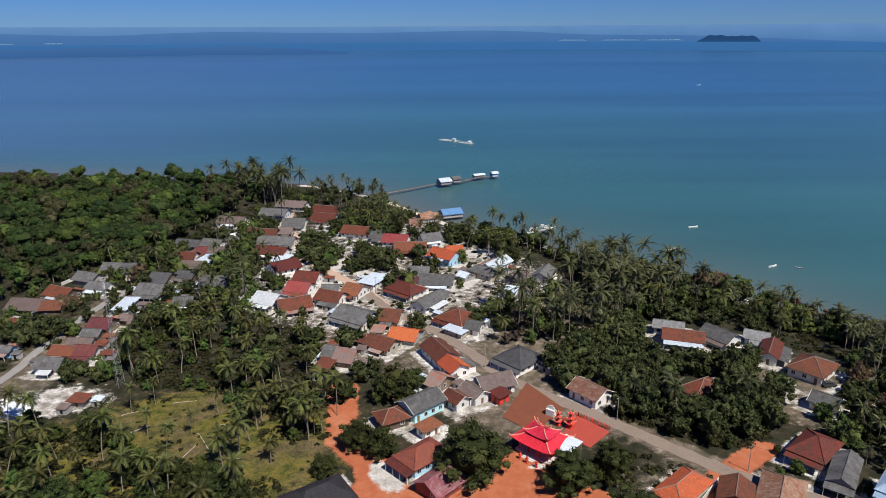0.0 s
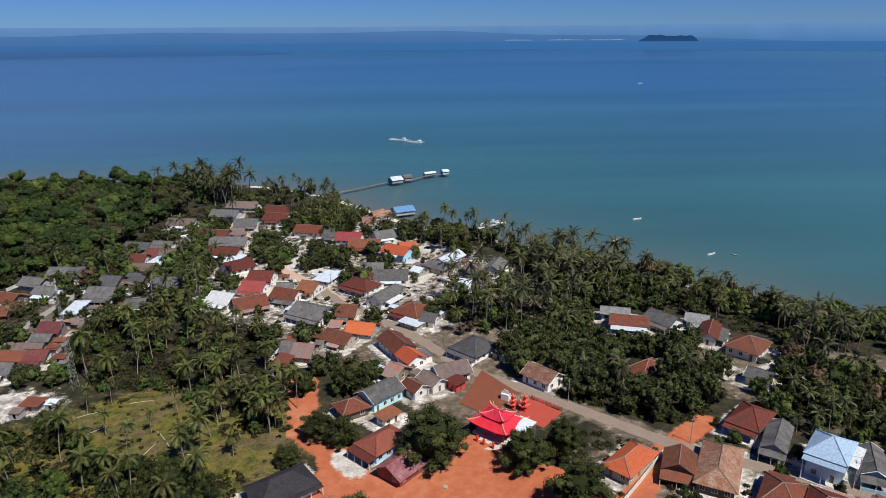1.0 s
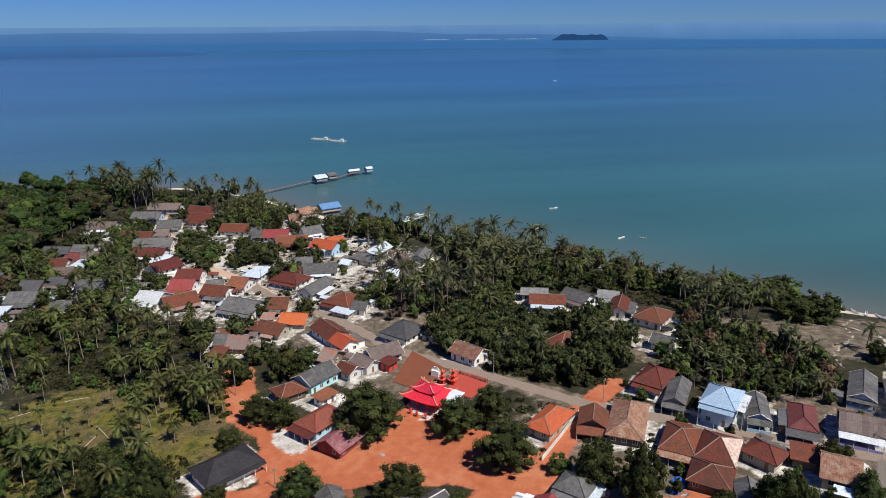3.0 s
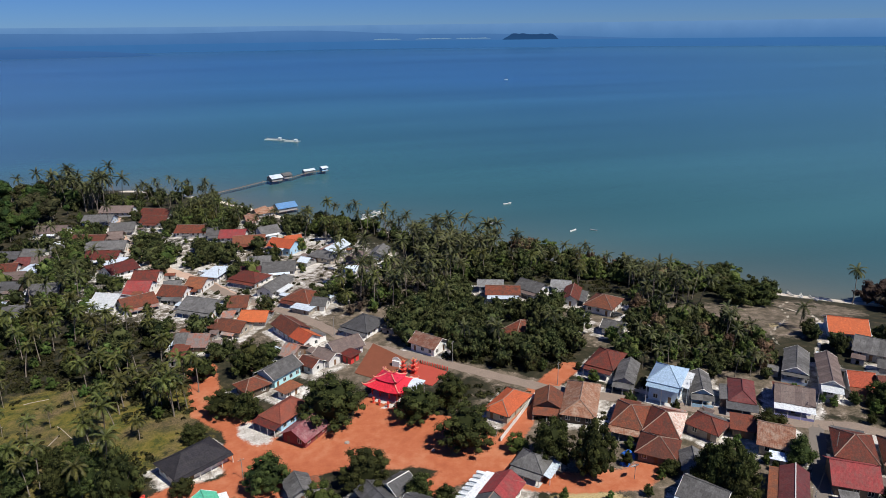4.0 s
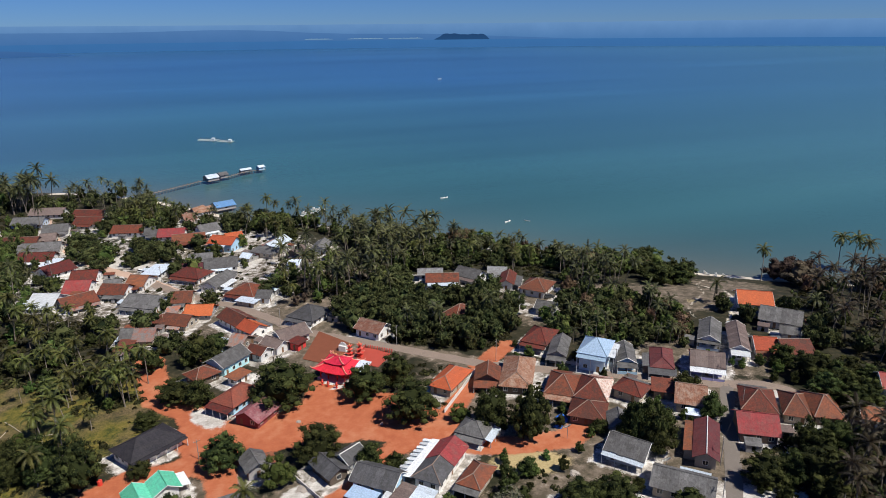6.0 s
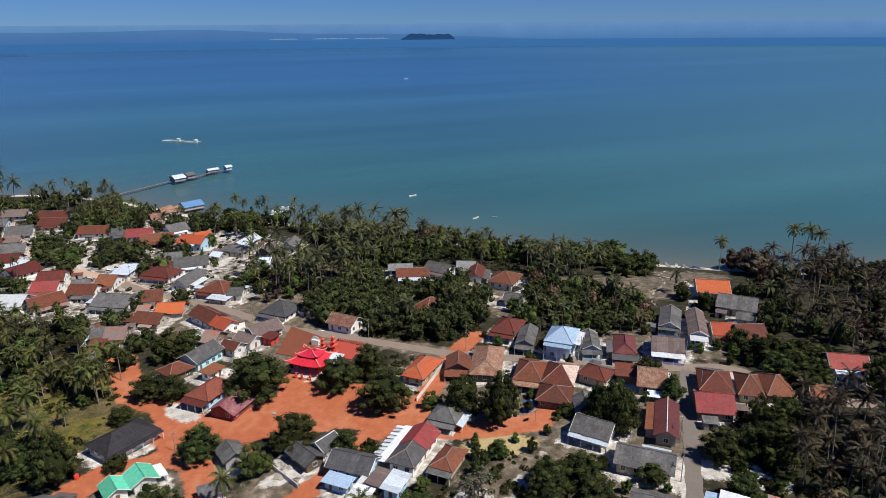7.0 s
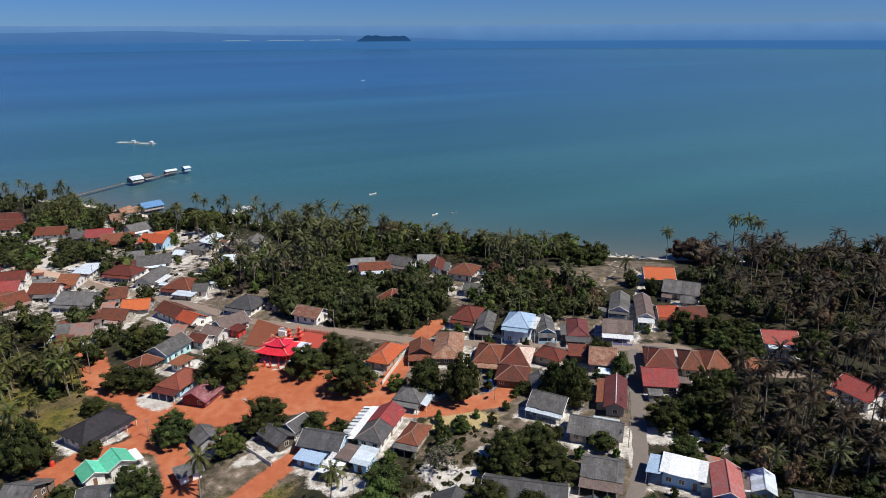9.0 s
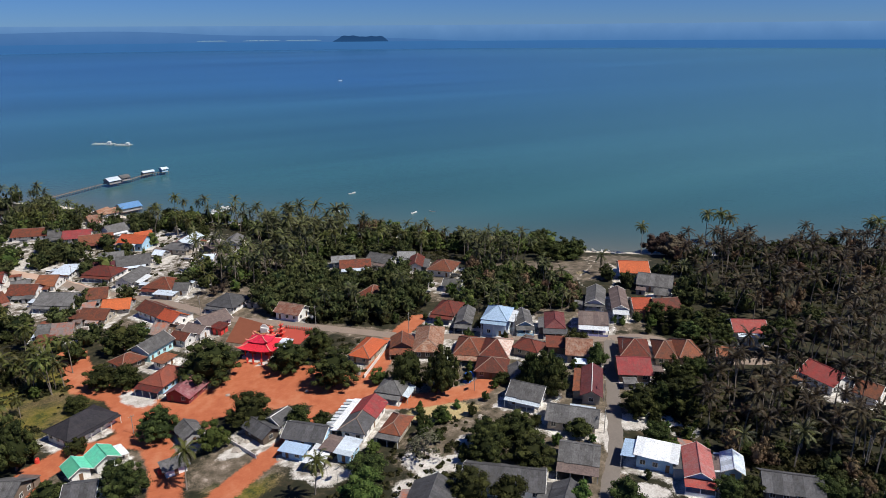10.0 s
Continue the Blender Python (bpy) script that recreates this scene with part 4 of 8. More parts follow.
house(175.5, 132.0, -36, 12.3, 13.5, 3.1, "gable", "orange", "white", "house with a bright orange tiled roof near the beach", lean=1)
house(172.1, 116.4, -51, 13.6, 12.6, 2.7, "gable", "grey", "grey_wall", "long grey-roofed building behind the beach", lean=1)
house(141.9, 117.4, 46, 16.2, 7.2, 2.9, "gable", "grey", "white", "grey-roofed house with a gable end", awnings=(("w", 1.8, "grey", .4, 1, 0, "sky_wall"),))
house(144.9, 108.4, 50, 20.1, 6.2, 4.0, "gable", "brown_grey", "white", "tall house with a white gable and grey-brown roof", awnings=(("w", 3.4, "white_sheet", .5, .9),))
house(150.1, 102.7, -32, 7.3, 9.5, 2.7, "gable", "orange", "cream", "house with a rusty orange roof", lean=1, awnings=(("s", 3.6, "brown", .9),))
house(156.2, 97.2, -23, 9.8, 10.4, 2.7, "gable", "brick", "cream", "house with a brick-red roof beside dark trees", lean=1)
house(165.4, 106.7, -44, 6.4, 6.2, 2.5, "gable", "grey", "grey_wall", "low shed with a grey roof")
house(159.5, 65.9, -37, 10.9, 9.7, 5.0, "gable", "crimson", "white", "two-storey white house with a bright red roof", storeys=2, lean=1, awnings=(("s", 2.2, "light", .5, .6, -1.0),))
house(121.7, 77.7, -40, 9.3, 13.5, 3.1, "hip", "brick", "cream", "large house with a brick-red hip roof beside the lane", lean=1)
house(113.0, 69.7, -35, 10.1, 11.4, 2.7, "gable", "crimson", "cream", "low wing with a dark red roof beside the lane", lean=1)
house(129.2, 72.5, -41, 7.0, 13.5, 2.7, "hip", "brown", "cream", "cream house with a brown hip roof")
house(135.2, 68.9, -34, 7.8, 13.5, 2.7, "hip", "rust", "cream", "house with a rusty orange hip roof")
house(143.1, 60.9, -45, 6.1, 7.5, 2.5, "gable", "rust", "cream", "shed with a rusty orange roof beside the palms", lean=1)
house(153.3, 35.5, 88, 11.2, 10.0, 2.9, "gable", "crimson", "white", "house with a bright red roof among the palms")
house(155.3, 24.4, -77, 6.6, 8.8, 2.7, "gable", "brown", "white", "house with a brown roof among the palms", lean=1)
house(96.5, 68.9, 47, 17.2, 6.2, 2.9, "gable", "maroon", "cream", "house with a long maroon roof beside the lane", lean=1, cap="frame")
house(108.4, 88.1, -40, 8.5, 12.7, 2.7, "gable", "pink", "cream", "house with a patchy pinkish roof")
house(52.6, 125.8, 40, 14.4, 8.0, 2.7, "hip", "orange", "cream", "house with a bright orange tiled roof beside the dirt lane", cap="ridge")
house(63.5, 123.0, 62, 9.1, 7.9, 2.7, "gable", "brown", "cream", "narrow house with a rusty brown tiled roof", awnings=(("w", 3.2, "rust", .7),))
house(72.1, 120.2, 57, 19.2, 9.7, 2.7, "hip", "pink", "cream", "house with a weathered patchy orange tiled roof")
house(80.1, 108.0, -40, 8.9, 13.5, 2.9, "hip", "brick", "cream", "house with a brick-red hip roof and white mortar ridges", lean=1, awnings=(("s", 2.6, "pink", .5),))
house(86.5, 101.8, -43, 9.3, 13.5, 3.1, "hip", "brick", "cream", "large house with a dark red hip roof and pale ridges", roof2='patched', lean=1)
house(79.2, 93.7, -41, 9.9, 9.9, 2.5, "hip", "brown", "cream", "low house with a brown hip roof beside the yard")
house(96.4, 98.0, -61, 9.1, 8.1, 2.7, "hip", "red", "cream", "cream house with a red hip roof", lean=1)
house(104.9, 95.2, -37, 6.4, 7.8, 2.5, "shed", "rust", "cream", "annexe with a flat rusty orange roof")
house(83.2, 85.6, 61, 8.4, 6.0, 2.5, "gable", "grey", "grey_wall", "narrow shed with a grey roof")
house(47.9, 98.1, -47, 8.3, 7.8, 2.7, "hip", "grey", "white", "white pavilion with a grey hip roof and open verandah", porch=1, awnings=(("e", 2.2, "light", .6, .9),))
hall = house(34.4, 87.9, 43, 16.3, 7.6, 3.1, "hip", "dark_grey", "white", "long white hall with a red and grey roof", awnings=(("n", 2.8, "white_sheet", .3),), cap="ridge")
awning(hall, 16.3, 12.4, 2.8, "n", 2.2, "light", .3, .92, .6)
bm = bmesh.new()
slab(bm, [(-.6, -3.85, 3.2), (8.2, -3.85, 3.2), (8.2, 0, 5.35), (-.6, 0, 5.35)], .14)
slab(bm, [(8.2, 3.85, 3.2), (-.6, 3.85, 3.2), (-.6, 0, 5.35), (8.2, 0, 5.35)], .14)
part("back_roof", bm, ROOF["crimson"], hall, "faded red sheet roof over the back half")
for k in range(9):
    bm = bmesh.new()
    slab(bm, [(-7.2 + k * 1.7, 8.2, 2.66), (-7.2 + k * 1.7, 6.0, 2.92), (-6.2 + k * 1.7, 6.0, 2.92), (-6.2 + k * 1.7, 8.2, 2.66)], .04)
    part("slat", bm, ROOF["white_sheet"], hall)
house(40.2, 80.1, 41, 9.9, 6.2, 2.7, "hip", "rust", "cream", "house with a rusty red and grey roof by dry grass", awnings=(("w", 2.2, "grey", .4),))
house(19.5, 89.0, -45, 11.5, 8.4, 2.9, "gable", "dark_grey", "blue_wall", "blue-walled house with a grey roof")
house(18.6, 78.7, 45, 8.8, 5.0, 2.4, "shed", "white_sheet", "timber", "workshop under overlapping white sheet awnings")
house(22.6, 80.6, 41, 6.6, 4.0, 2.9, "shed", "brown_grey", "timber", "workshop bay under old cream sheets")
house(25.7, 77.6, 44, 7.6, 4.8, 2.6, "shed", "light", "blue_wall", "workshop bay with a pale blue sheet roof")
house(14.3, 84.6, -48, 7.2, 4.2, 2.3, "shed", "sky", "blue_wall", "lean-to with a pale blue sheet awning")
house(10.0, 98.2, -70, 9.4, 6.4, 2.4, "gable", "dark_grey", "timber", "grey-roofed hut beside rubble")
house(15.6, 100.6, 28, 6.6, 6.4, 2.5, "gable", "dark_grey", "white", "grey gabled hut with white end wall", cap="frame")
house(-6.3, 107.1, -80, 7.6, 6.4, 2.7, "gable", "grey", "grey_wall", "grey house with a steep roof and white window", lean=1)
house(-26.8, 107.3, -75, 7.1, 6.6, 2.6, "gable", "green", "white", "house with a bright mint green roof and white gable", awnings=(("n", 2.4, "white_sheet", .3, .8),))
house(-32.6, 105.6, -75, 6.7, 5.8, 2.5, "gable", "green", "white", "front wing with a mint green roof and white gable")
house(-30.5, 127.2, 32, 15.2, 10.2, 2.9, "hip", "dark", "white", "long white house with a dark slate roof", awnings=(("s", 1.5, "dark", .2),))
house(-31.9, 93.6, -20, 7.5, 10.0, 2.7, "gable", "dark_grey", "white", "white house with a grey gable roof")
house(-12.2, 94.8, 5, 6.5, 5.0, 2.1, "shed", "grey", "white", "small white shed with an open front")
house(-46.7, 104.1, -33, 7.5, 10.0, 2.5, "gable", "grey", "cream", "house with a dark grey roof beside the dirt path", lean=1)
house(78.4, 74.7, -55, 10.1, 9.6, 2.7, "gable", "grey", "white", "grey-roofed house with a pale front edge", lean=1, awnings=(("s", 1.8, "light", .4),))
house(80.8, 58.6, -47, 13.6, 9.4, 2.7, "gable", "grey", "cream", "long low house with a grey sheet roof beside the lane", awnings=(("n", 1.8, "light", .2, .5, -2.0),))
house(71.0, 44.8, -45, 9.6, 9.2, 2.7, "gable", "grey", "cream", "broad house with a grey sheet roof beside the lane", awnings=(("s", 3.4, "brown_grey", .4),))
house(51.1, 47.3, -40, 18.7, 9.4, 2.7, "gable", "dark_grey", "cream", "long dark grey sheet-roofed row house")
house(33.6, 49.1, 47, 10.2, 11.2, 2.9, "gable", "dark_grey", "cream", "house with a dark grey gable roof beside bare ground", lean=1)
house(58.7, 34.6, 39, 7.3, 7.5, 2.5, "gable", "dark_grey", "cream", "small house with a grey roof", lean=1)
house(86.0, 34.9, -53, 10.0, 7.6, 3.4, "shed", "white_sheet", "blue_wall", "building with a large white sheet roof beside the lane", awnings=(("w", 3.2, "sky", .3, 1.0, .6),))
house(90.5, 26.9, 45, 12.3, 6.7, 3.1, "gable", "red_grey", "blue_wall", "blue-walled house with a brick-red gable roof", lean=1, awnings=(("w", 2.6, "crimson", .6, 1.0, 0, "white"),))
house(97.3, 22.9, 42, 7.8, 5.1, 2.7, "gable", "light", "blue_wall", "pale house with a whitish grey sheet roof", lean=1, awnings=(("n", 1.8, "white_sheet", .3),))
house(101.8, 11.7, -44, 12.5, 8.8, 2.5, "gable", "dark_grey", "cream", "long dark-roofed shed with a pale ridge")
house(-6.8, 142.6, 41, 12.6, 8.8, 2.9, "hip", "temple_brown", "blue_wall", "house with a dark red hip roof and pale blue walls", awnings=(("w", 2.8, "red", .5),))
house(-2.6, 132.0, 45, 10.6, 9.0, 2.2, "gable", "plum", "maroon_wall", "maroon shed under a faded plum sheet roof")
house(-7.2, 167.5, 40, 12.4, 9.0, 3.5, "gable", "grey", "cyan", "house with a slate grey roof and pale cyan gables")
house(-15.4, 161.8, 27, 9.0, 8.0, 2.7, "hip", "brick", "cream", "wing with a brick-red hip roof")
house(-5.2, 156.0, 40, 7.0, 5.0, 2.5, "shed", "rust", "white", "annexe with a striped rusty sheet roof")
house(-156.0, 285.3, -21, 11.9, 9.7, 2.4, "gable", "grey", "cream", "village house with a weathered grey sheet roof", lean=1)
house(-145.8, 273.8, -16, 10.9, 8.5, 2.4, "gable", "grey", "white", "white village house with a grey roof beside the road")
house(-158.5, 266.9, -23, 13.4, 10.3, 2.4, "gable", "brick", "cream", "village house with a rusty red roof beside the road", lean=1)
house(-164.7, 253.6, -8, 15.1, 11.6, 2.4, "gable", "brown_grey", "cream", "long village house with a dull brown sheet roof")
house(-154.2, 251.9, 4, 8.5, 9.6, 2.4, "gable", "brown", "cream", "village house with a dull brown roof")
house(-159.4, 235.7, -8, 5.8, 7.2, 2.4, "gable", "rust", "cream", "hut with a rusty brown roof among trees", lean=1)
house(-150.6, 298.5, -6, 10.0, 9.0, 2.4, "gable", "grey", "cream", "grey-roofed village house below the forest", lean=1)
house(-139.8, 291.2, 1, 6.9, 10.6, 4.1, "gable", "dark_grey", "white", "tall white village house below the forest", lean=1)
house(-122.2, 282.1, -15, 10.1, 12.2, 2.4, "gable", "dark_grey", "cream", "village house with a dark slate-grey roof")
house(-112.7, 286.6, -15, 9.3, 8.6, 2.4, "gable", "dark_grey", "cream", "village house with a dark slate-grey roof", lean=1)
house(-121.2, 268.8, -9, 12.6, 12.5, 2.4, "gable", "grey", "white", "wide village house with a mauve-grey sheet roof", lean=1)
house(-126.2, 252.7, -5, 6.6, 12.5, 2.4, "shed", "light", "white", "flat-roofed village house under pale sheets")
house(-126.2, 232.6, -6, 9.0, 11.1, 2.4, "gable", "maroon", "cream", "village house with a maroon sheet roof")
house(-119.8, 238.6, -12, 5.8, 5.8, 2.4, "gable", "brown_grey", "cream", "village hut with a faded brownish roof", lean=1)
house(-115.2, 236.2, -1, 5.8, 5.9, 2.4, "gable", "brown_grey", "cream", "village hut with a faded brownish roof")
house(-126.6, 225.4, -9, 7.8, 6.5, 2.4, "gable", "grey", "cream", "village house with a weathered grey sheet roof", lean=1)
house(-127.8, 219.1, -5, 9.6, 5.3, 2.1, "gable", "brown_grey", "white", "low village hut beside white clutter")
house(-129.6, 211.3, -8, 9.0, 7.9, 2.4, "gable", "rust", "cream", "village hut with a rusty orange roof")
house(-121.8, 210.8, -8, 8.8, 8.2, 2.4, "gable", "maroon", "white", "village hut with a dark maroon roof", lean=1)
house(-129.2, 201.7, -5, 9.5, 8.5, 2.4, "gable", "grey", "cream", "grey-roofed village house with a pale ridge")
house(-150.4, 213.2, -8, 5.4, 5.7, 2.4, "gable", "grey", "blue_wall", "pale blue hut with a grey roof")
house(-103.3, 254.1, -0, 8.3, 9.6, 2.4, "gable", "grey", "cream", "grey-roofed village hut among palms", lean=1)
house(-116.9, 378.3, -12, 16.9, 11.9, 2.4, "gable", "brown_grey", "white", "village house with a faded roof below the forest", lean=1)
house(-89.0, 415.5, -15, 20.0, 12.5, 2.4, "gable", "brown_grey", "white", "large village house with a pale brown roof")
house(-96.1, 395.6, -15, 17.5, 12.5, 2.4, "gable", "grey", "sky_wall", "pale blue-green village house with a grey roof")
house(-80.0, 372.5, -4, 13.5, 12.5, 2.4, "gable", "grey", "white", "white village house with a grey roof")
house(-64.0, 383.1, -22, 15.6, 12.5, 2.4, "gable", "brick", "white", "village house with a dark red tiled roof")
house(-65.2, 400.9, -22, 18.2, 12.5, 2.4, "gable", "brick", "white", "village house with a dark red tiled roof", lean=1)
house(-93.3, 352.2, -14, 17.3, 12.5, 2.4, "gable", "brown", "cream", "village house with a dull brown roof")
house(-81.5, 354.8, -3, 8.1, 9.9, 2.4, "gable", "brown_grey", "cream", "village hut with a faded brownish roof")
house(-115.0, 333.4, -19, 11.8, 11.5, 2.4, "gable", "grey", "white", "village house with a weathered grey sheet roof", lean=1)
house(-106.3, 338.7, 9, 7.0, 9.5, 2.4, "gable", "grey", "white", "village house with a weathered grey sheet roof", lean=1)
house(-105.7, 347.8, 30, 7.3, 9.8, 2.4, "shed", "white_sheet", "blue_wall", "village house with a bright white sheet roof")
house(-127.6, 334.6, -15, 13.9, 9.4, 2.4, "gable", "dark_grey", "cream", "village house with a dark slate-grey roof", lean=1)
house(-107.7, 319.5, 3, 10.7, 10.7, 2.4, "gable", "brown_grey", "cream", "village house with a dull brown roof", lean=1)
house(-115.9, 320.9, -13, 6.9, 10.0, 2.4, "gable", "maroon", "cream", "village house with a maroon sheet roof")
house(-120.5, 312.9, -7, 8.0, 10.4, 2.4, "gable", "brick", "cream", "village house with a dark red tiled roof")
house(-110.1, 308.4, -19, 9.7, 12.5, 2.4, "shed", "light", "white", "village house with a pale blue-white sheet roof")
house(-114.9, 299.5, -6, 9.7, 9.1, 2.4, "gable", "brown_grey", "cream", "village house with a dull brown roof", lean=1)
house(-82.7, 336.6, -9, 20.0, 12.5, 2.4, "gable", "grey", "white", "long village house with a grey roof and pale walls", lean=1)
house(-81.6, 319.6, -19, 17.1, 11.3, 2.4, "gable", "red", "white", "large village house with a dark red tiled roof")
house(-75.2, 309.2, -29, 6.8, 11.3, 2.1, "shed", "light", "white", "small porch house under pale cream sheets")
house(-71.6, 297.0, 34, 13.8, 12.5, 2.4, "gable", "red", "white", "village house with a dark red tiled roof", lean=1)
house(-57.8, 281.3, -12, 11.5, 12.5, 2.4, "gable", "red", "white", "village house with a dark red tiled roof")
house(-59.2, 269.3, -18, 11.1, 11.2, 2.1, "gable", "crimson", "white", "village house with a bright red roof")
house(-69.6, 256.0, -26, 11.6, 11.7, 2.4, "gable", "white_sheet", "white", "white village house with a bright white roof", lean=1)
house(-58.5, 250.4, 22, 13.7, 11.7, 2.4, "gable", "brick", "white", "long village house with a brick-red roof")
house(-44.4, 258.2, -27, 12.0, 11.0, 2.1, "gable", "brick", "white", "village shop with a brick-red roof beside the square", lean=1)
house(-46.2, 268.1, -5, 7.8, 7.1, 2.1, "gable", "grey", "white", "village house with a weathered grey sheet roof", lean=1)
house(-35.2, 264.8, -28, 8.8, 12.5, 2.4, "gable", "rust", "white", "village house with an orange-red roof beside the square", lean=1)
house(-28.6, 276.9, -32, 9.1, 12.5, 2.5, "shed", "light", "white", "white village kiosk with a pale flat roof")
house(-97.5, 277.3, -5, 12.7, 11.3, 2.4, "gable", "grey", "cream", "village house with a weathered grey sheet roof")
house(-41.8, 353.9, -19, 18.5, 12.5, 2.4, "gable", "brick", "white", "village house with a brick-red roof among trees")
house(-20.9, 337.6, -13, 14.1, 12.5, 2.4, "gable", "crimson", "white", "white-gabled village house with a pinkish red roof", lean=1)
house(-13.1, 323.7, -4, 16.6, 12.5, 2.4, "gable", "rust", "cream", "long village house with a rusty orange roof")
house(-29.9, 344.9, -9, 9.6, 12.0, 2.4, "gable", "grey", "white", "village house with a weathered grey sheet roof")
house(-3.2, 334.9, 20, 11.3, 11.6, 3.6, "gable", "grey", "white", "grey-roofed village house with a white gable", lean=1)
house(8.6, 315.8, 8, 9.0, 12.5, 2.4, "gable", "orange", "white", "village house with a bright orange roof")
house(-9.1, 285.7, -6, 11.1, 12.5, 2.4, "gable", "grey", "cream", "village house with a weathered grey sheet roof")
house(-0.8, 273.6, -6, 15.2, 12.5, 2.4, "gable", "grey", "cream", "broad village house with a low grey roof")
house(-12.8, 274.4, -12, 11.9, 6.8, 2.4, "gable", "maroon", "cream", "village house with a low maroon roof")
house(29.9, 259.3, -22, 6.1, 7.7, 2.1, "shed", "light", "white", "small white hut among the palms")
house(12.1, 222.2, -27, 6.5, 8.0, 2.4, "gable", "grey", "white", "grey-roofed white village house beside palms")
house(-18.5, 234.9, -14, 8.3, 11.5, 2.2, "gable", "brown", "cream", "village house with a plain brown tiled roof")
house(-12.9, 217.5, -20, 10.8, 9.9, 2.1, "gable", "orange", "cream", "village house with a faded orange roof", lean=1)
house(-20.6, 210.9, -36, 11.3, 9.7, 2.1, "gable", "brown", "cream", "low brown-tiled village house behind the street", lean=1)
house(-26.7, 215.4, -28, 5.3, 7.8, 2.1, "hip", "brown", "cream", "low brown-tiled village wing behind the street")
house(-23.0, 223.2, -13, 5.2, 6.4, 2.1, "shed", "rust_grey", "cream", "shed under striped rusty sheets")
house(-31.9, 201.6, -18, 7.7, 10.5, 2.1, "gable", "rust_grey", "cream", "village hut with a patchy rusty and white roof")
house(-37.9, 205.7, -15, 4.8, 9.0, 2.1, "gable", "grey", "cream", "grey-roofed village hut among palms")
house(-38.6, 195.5, -17, 5.8, 8.8, 2.1, "shed", "rust", "cream", "small rusty orange hut among palms")
house(-1.6, 181.9, -44, 6.3, 9.7, 2.1, "gable", "rust_grey", "cream", "low hut with patched brown tiles beside the yard", lean=1)
house(5.1, 220.5, -43, 9.4, 5.4, 2.1, "shed", "light", "cream", "street stall under a pale sheet roof")
house(-126.5, 173.5, -23, 13.5, 5.3, 2.4, "shed", "white_sheet", "white", "village shed with a white sheet roof")
house(-109.3, 179.1, -9, 6.3, 5.3, 2.1, "shed", "rust", "grey_wall", "small rusty-roofed shelter on bare sand")
house(82.4, 206.5, -20, 14.0, 9.0, 2.7, "gable", "brick", "white", "house with a dull reddish roof among trees", lean=1)
house(80.5, 215.5, -20, 11.0, 7.0, 2.7, "gable", "ash", "white", "house with a pale grey roof among trees")
house(94.8, 205.5, -58, 12.0, 9.8, 2.9, "gable", "grey", "white", "grey-roofed house with white gable among trees")
house(107.0, 204.5, -30, 8.5, 7.5, 2.7, "gable", "ash", "white", "small white house with a grey roof", lean=1)
house(106.2, 193.3, 57, 14.1, 6.6, 2.9, "gable", "brick", "white", "white house with a brick-red roof")
house(113.1, 180.9, -50, 11.3, 13.5, 2.9, "hip", "brown", "white", "white house with a weathered rusty tiled roof", lean=1)
house(97.0, 170.8, -23, 5.8, 7.5, 2.5, "gable", "ash", "white", "low white shed with a grey roof")
house(105.8, 160.9, -47, 8.0, 7.5, 2.5, "gable", "grey", "white", "low grey-roofed shed beside a white yard")
house(74.9, 170.6, -63, 7.6, 13.5, 2.7, "hip", "brick", "white", "small house with a brick-red roof among trees", lean=1)
apron = np.zeros(len(GX))
for i, (fx, fy, a, hl, hw) in enumerate(FOOT):
    if i * 37 % 10 < 6:
        c, s = math.cos(radians(a)), math.sin(radians(a))
        u, v = (GX - fx) * c + (GY - fy) * s, -(GX - fx) * s + (GY - fy) * c
        apron = np.maximum(apron, 0.85 - np.maximum(np.abs(u) - hl, np.abs(v) - hw) / 4.5)
apron = np.maximum(apron, np.clip(1.5 - ellipse(GX, GY, -25, 300, 60, 80, 30), 0, 0.47))
apron = np.maximum(apron, 1.0 - 0.6 * ellipse(GX, GY, -120, 181, 18, 10, 5))
mask_attribute(ground, "apron", apron)


# ---- trees ----
KEEP_CLEAR = [[(80, 261), (92, 261), (90, 246), (82, 246)], [(167, 78), (180, 69), (150, 46), (134, 57)], [(160, 47), (165, 32), (144, 22), (137, 34)], [(72, 223), (112, 221), (109, 186), (66, 184)], [(110, 206), (131, 191), (115, 166), (96, 161), (92, 173)], [(70, 183), (83, 183), (74, 159), (61, 160)], [(16, 209), (33, 207), (30, 192), (16, 193)]]
"""Open ground before some houses, where nothing grows."""


def free(x, y, pad=0.0):
    for fx, fy, a, hl, hw in FOOT:
        c, s = math.cos(radians(a)), math.sin(radians(a))
        u, v = (x - fx) * c + (y - fy) * s, -(x - fx) * s + (y - fy) * c
        if abs(u) < hl + pad and abs(v) < hw + pad:
            return False
    if any(inside_area(x, y, k) for k in KEEP_CLEAR):
        return False
    p, q = np.array([x]), np.array([y])
    if min(path_gap(p, q, MAIN)[0], path_gap(p, q, LANE)[0], path_gap(p, q, LEFT_ROAD)[0]) < 2.6 + pad:
        return False
    return dirt_gap(p, q)[0] > 0.4 + pad and shore_gap(p, q)[0] > 3


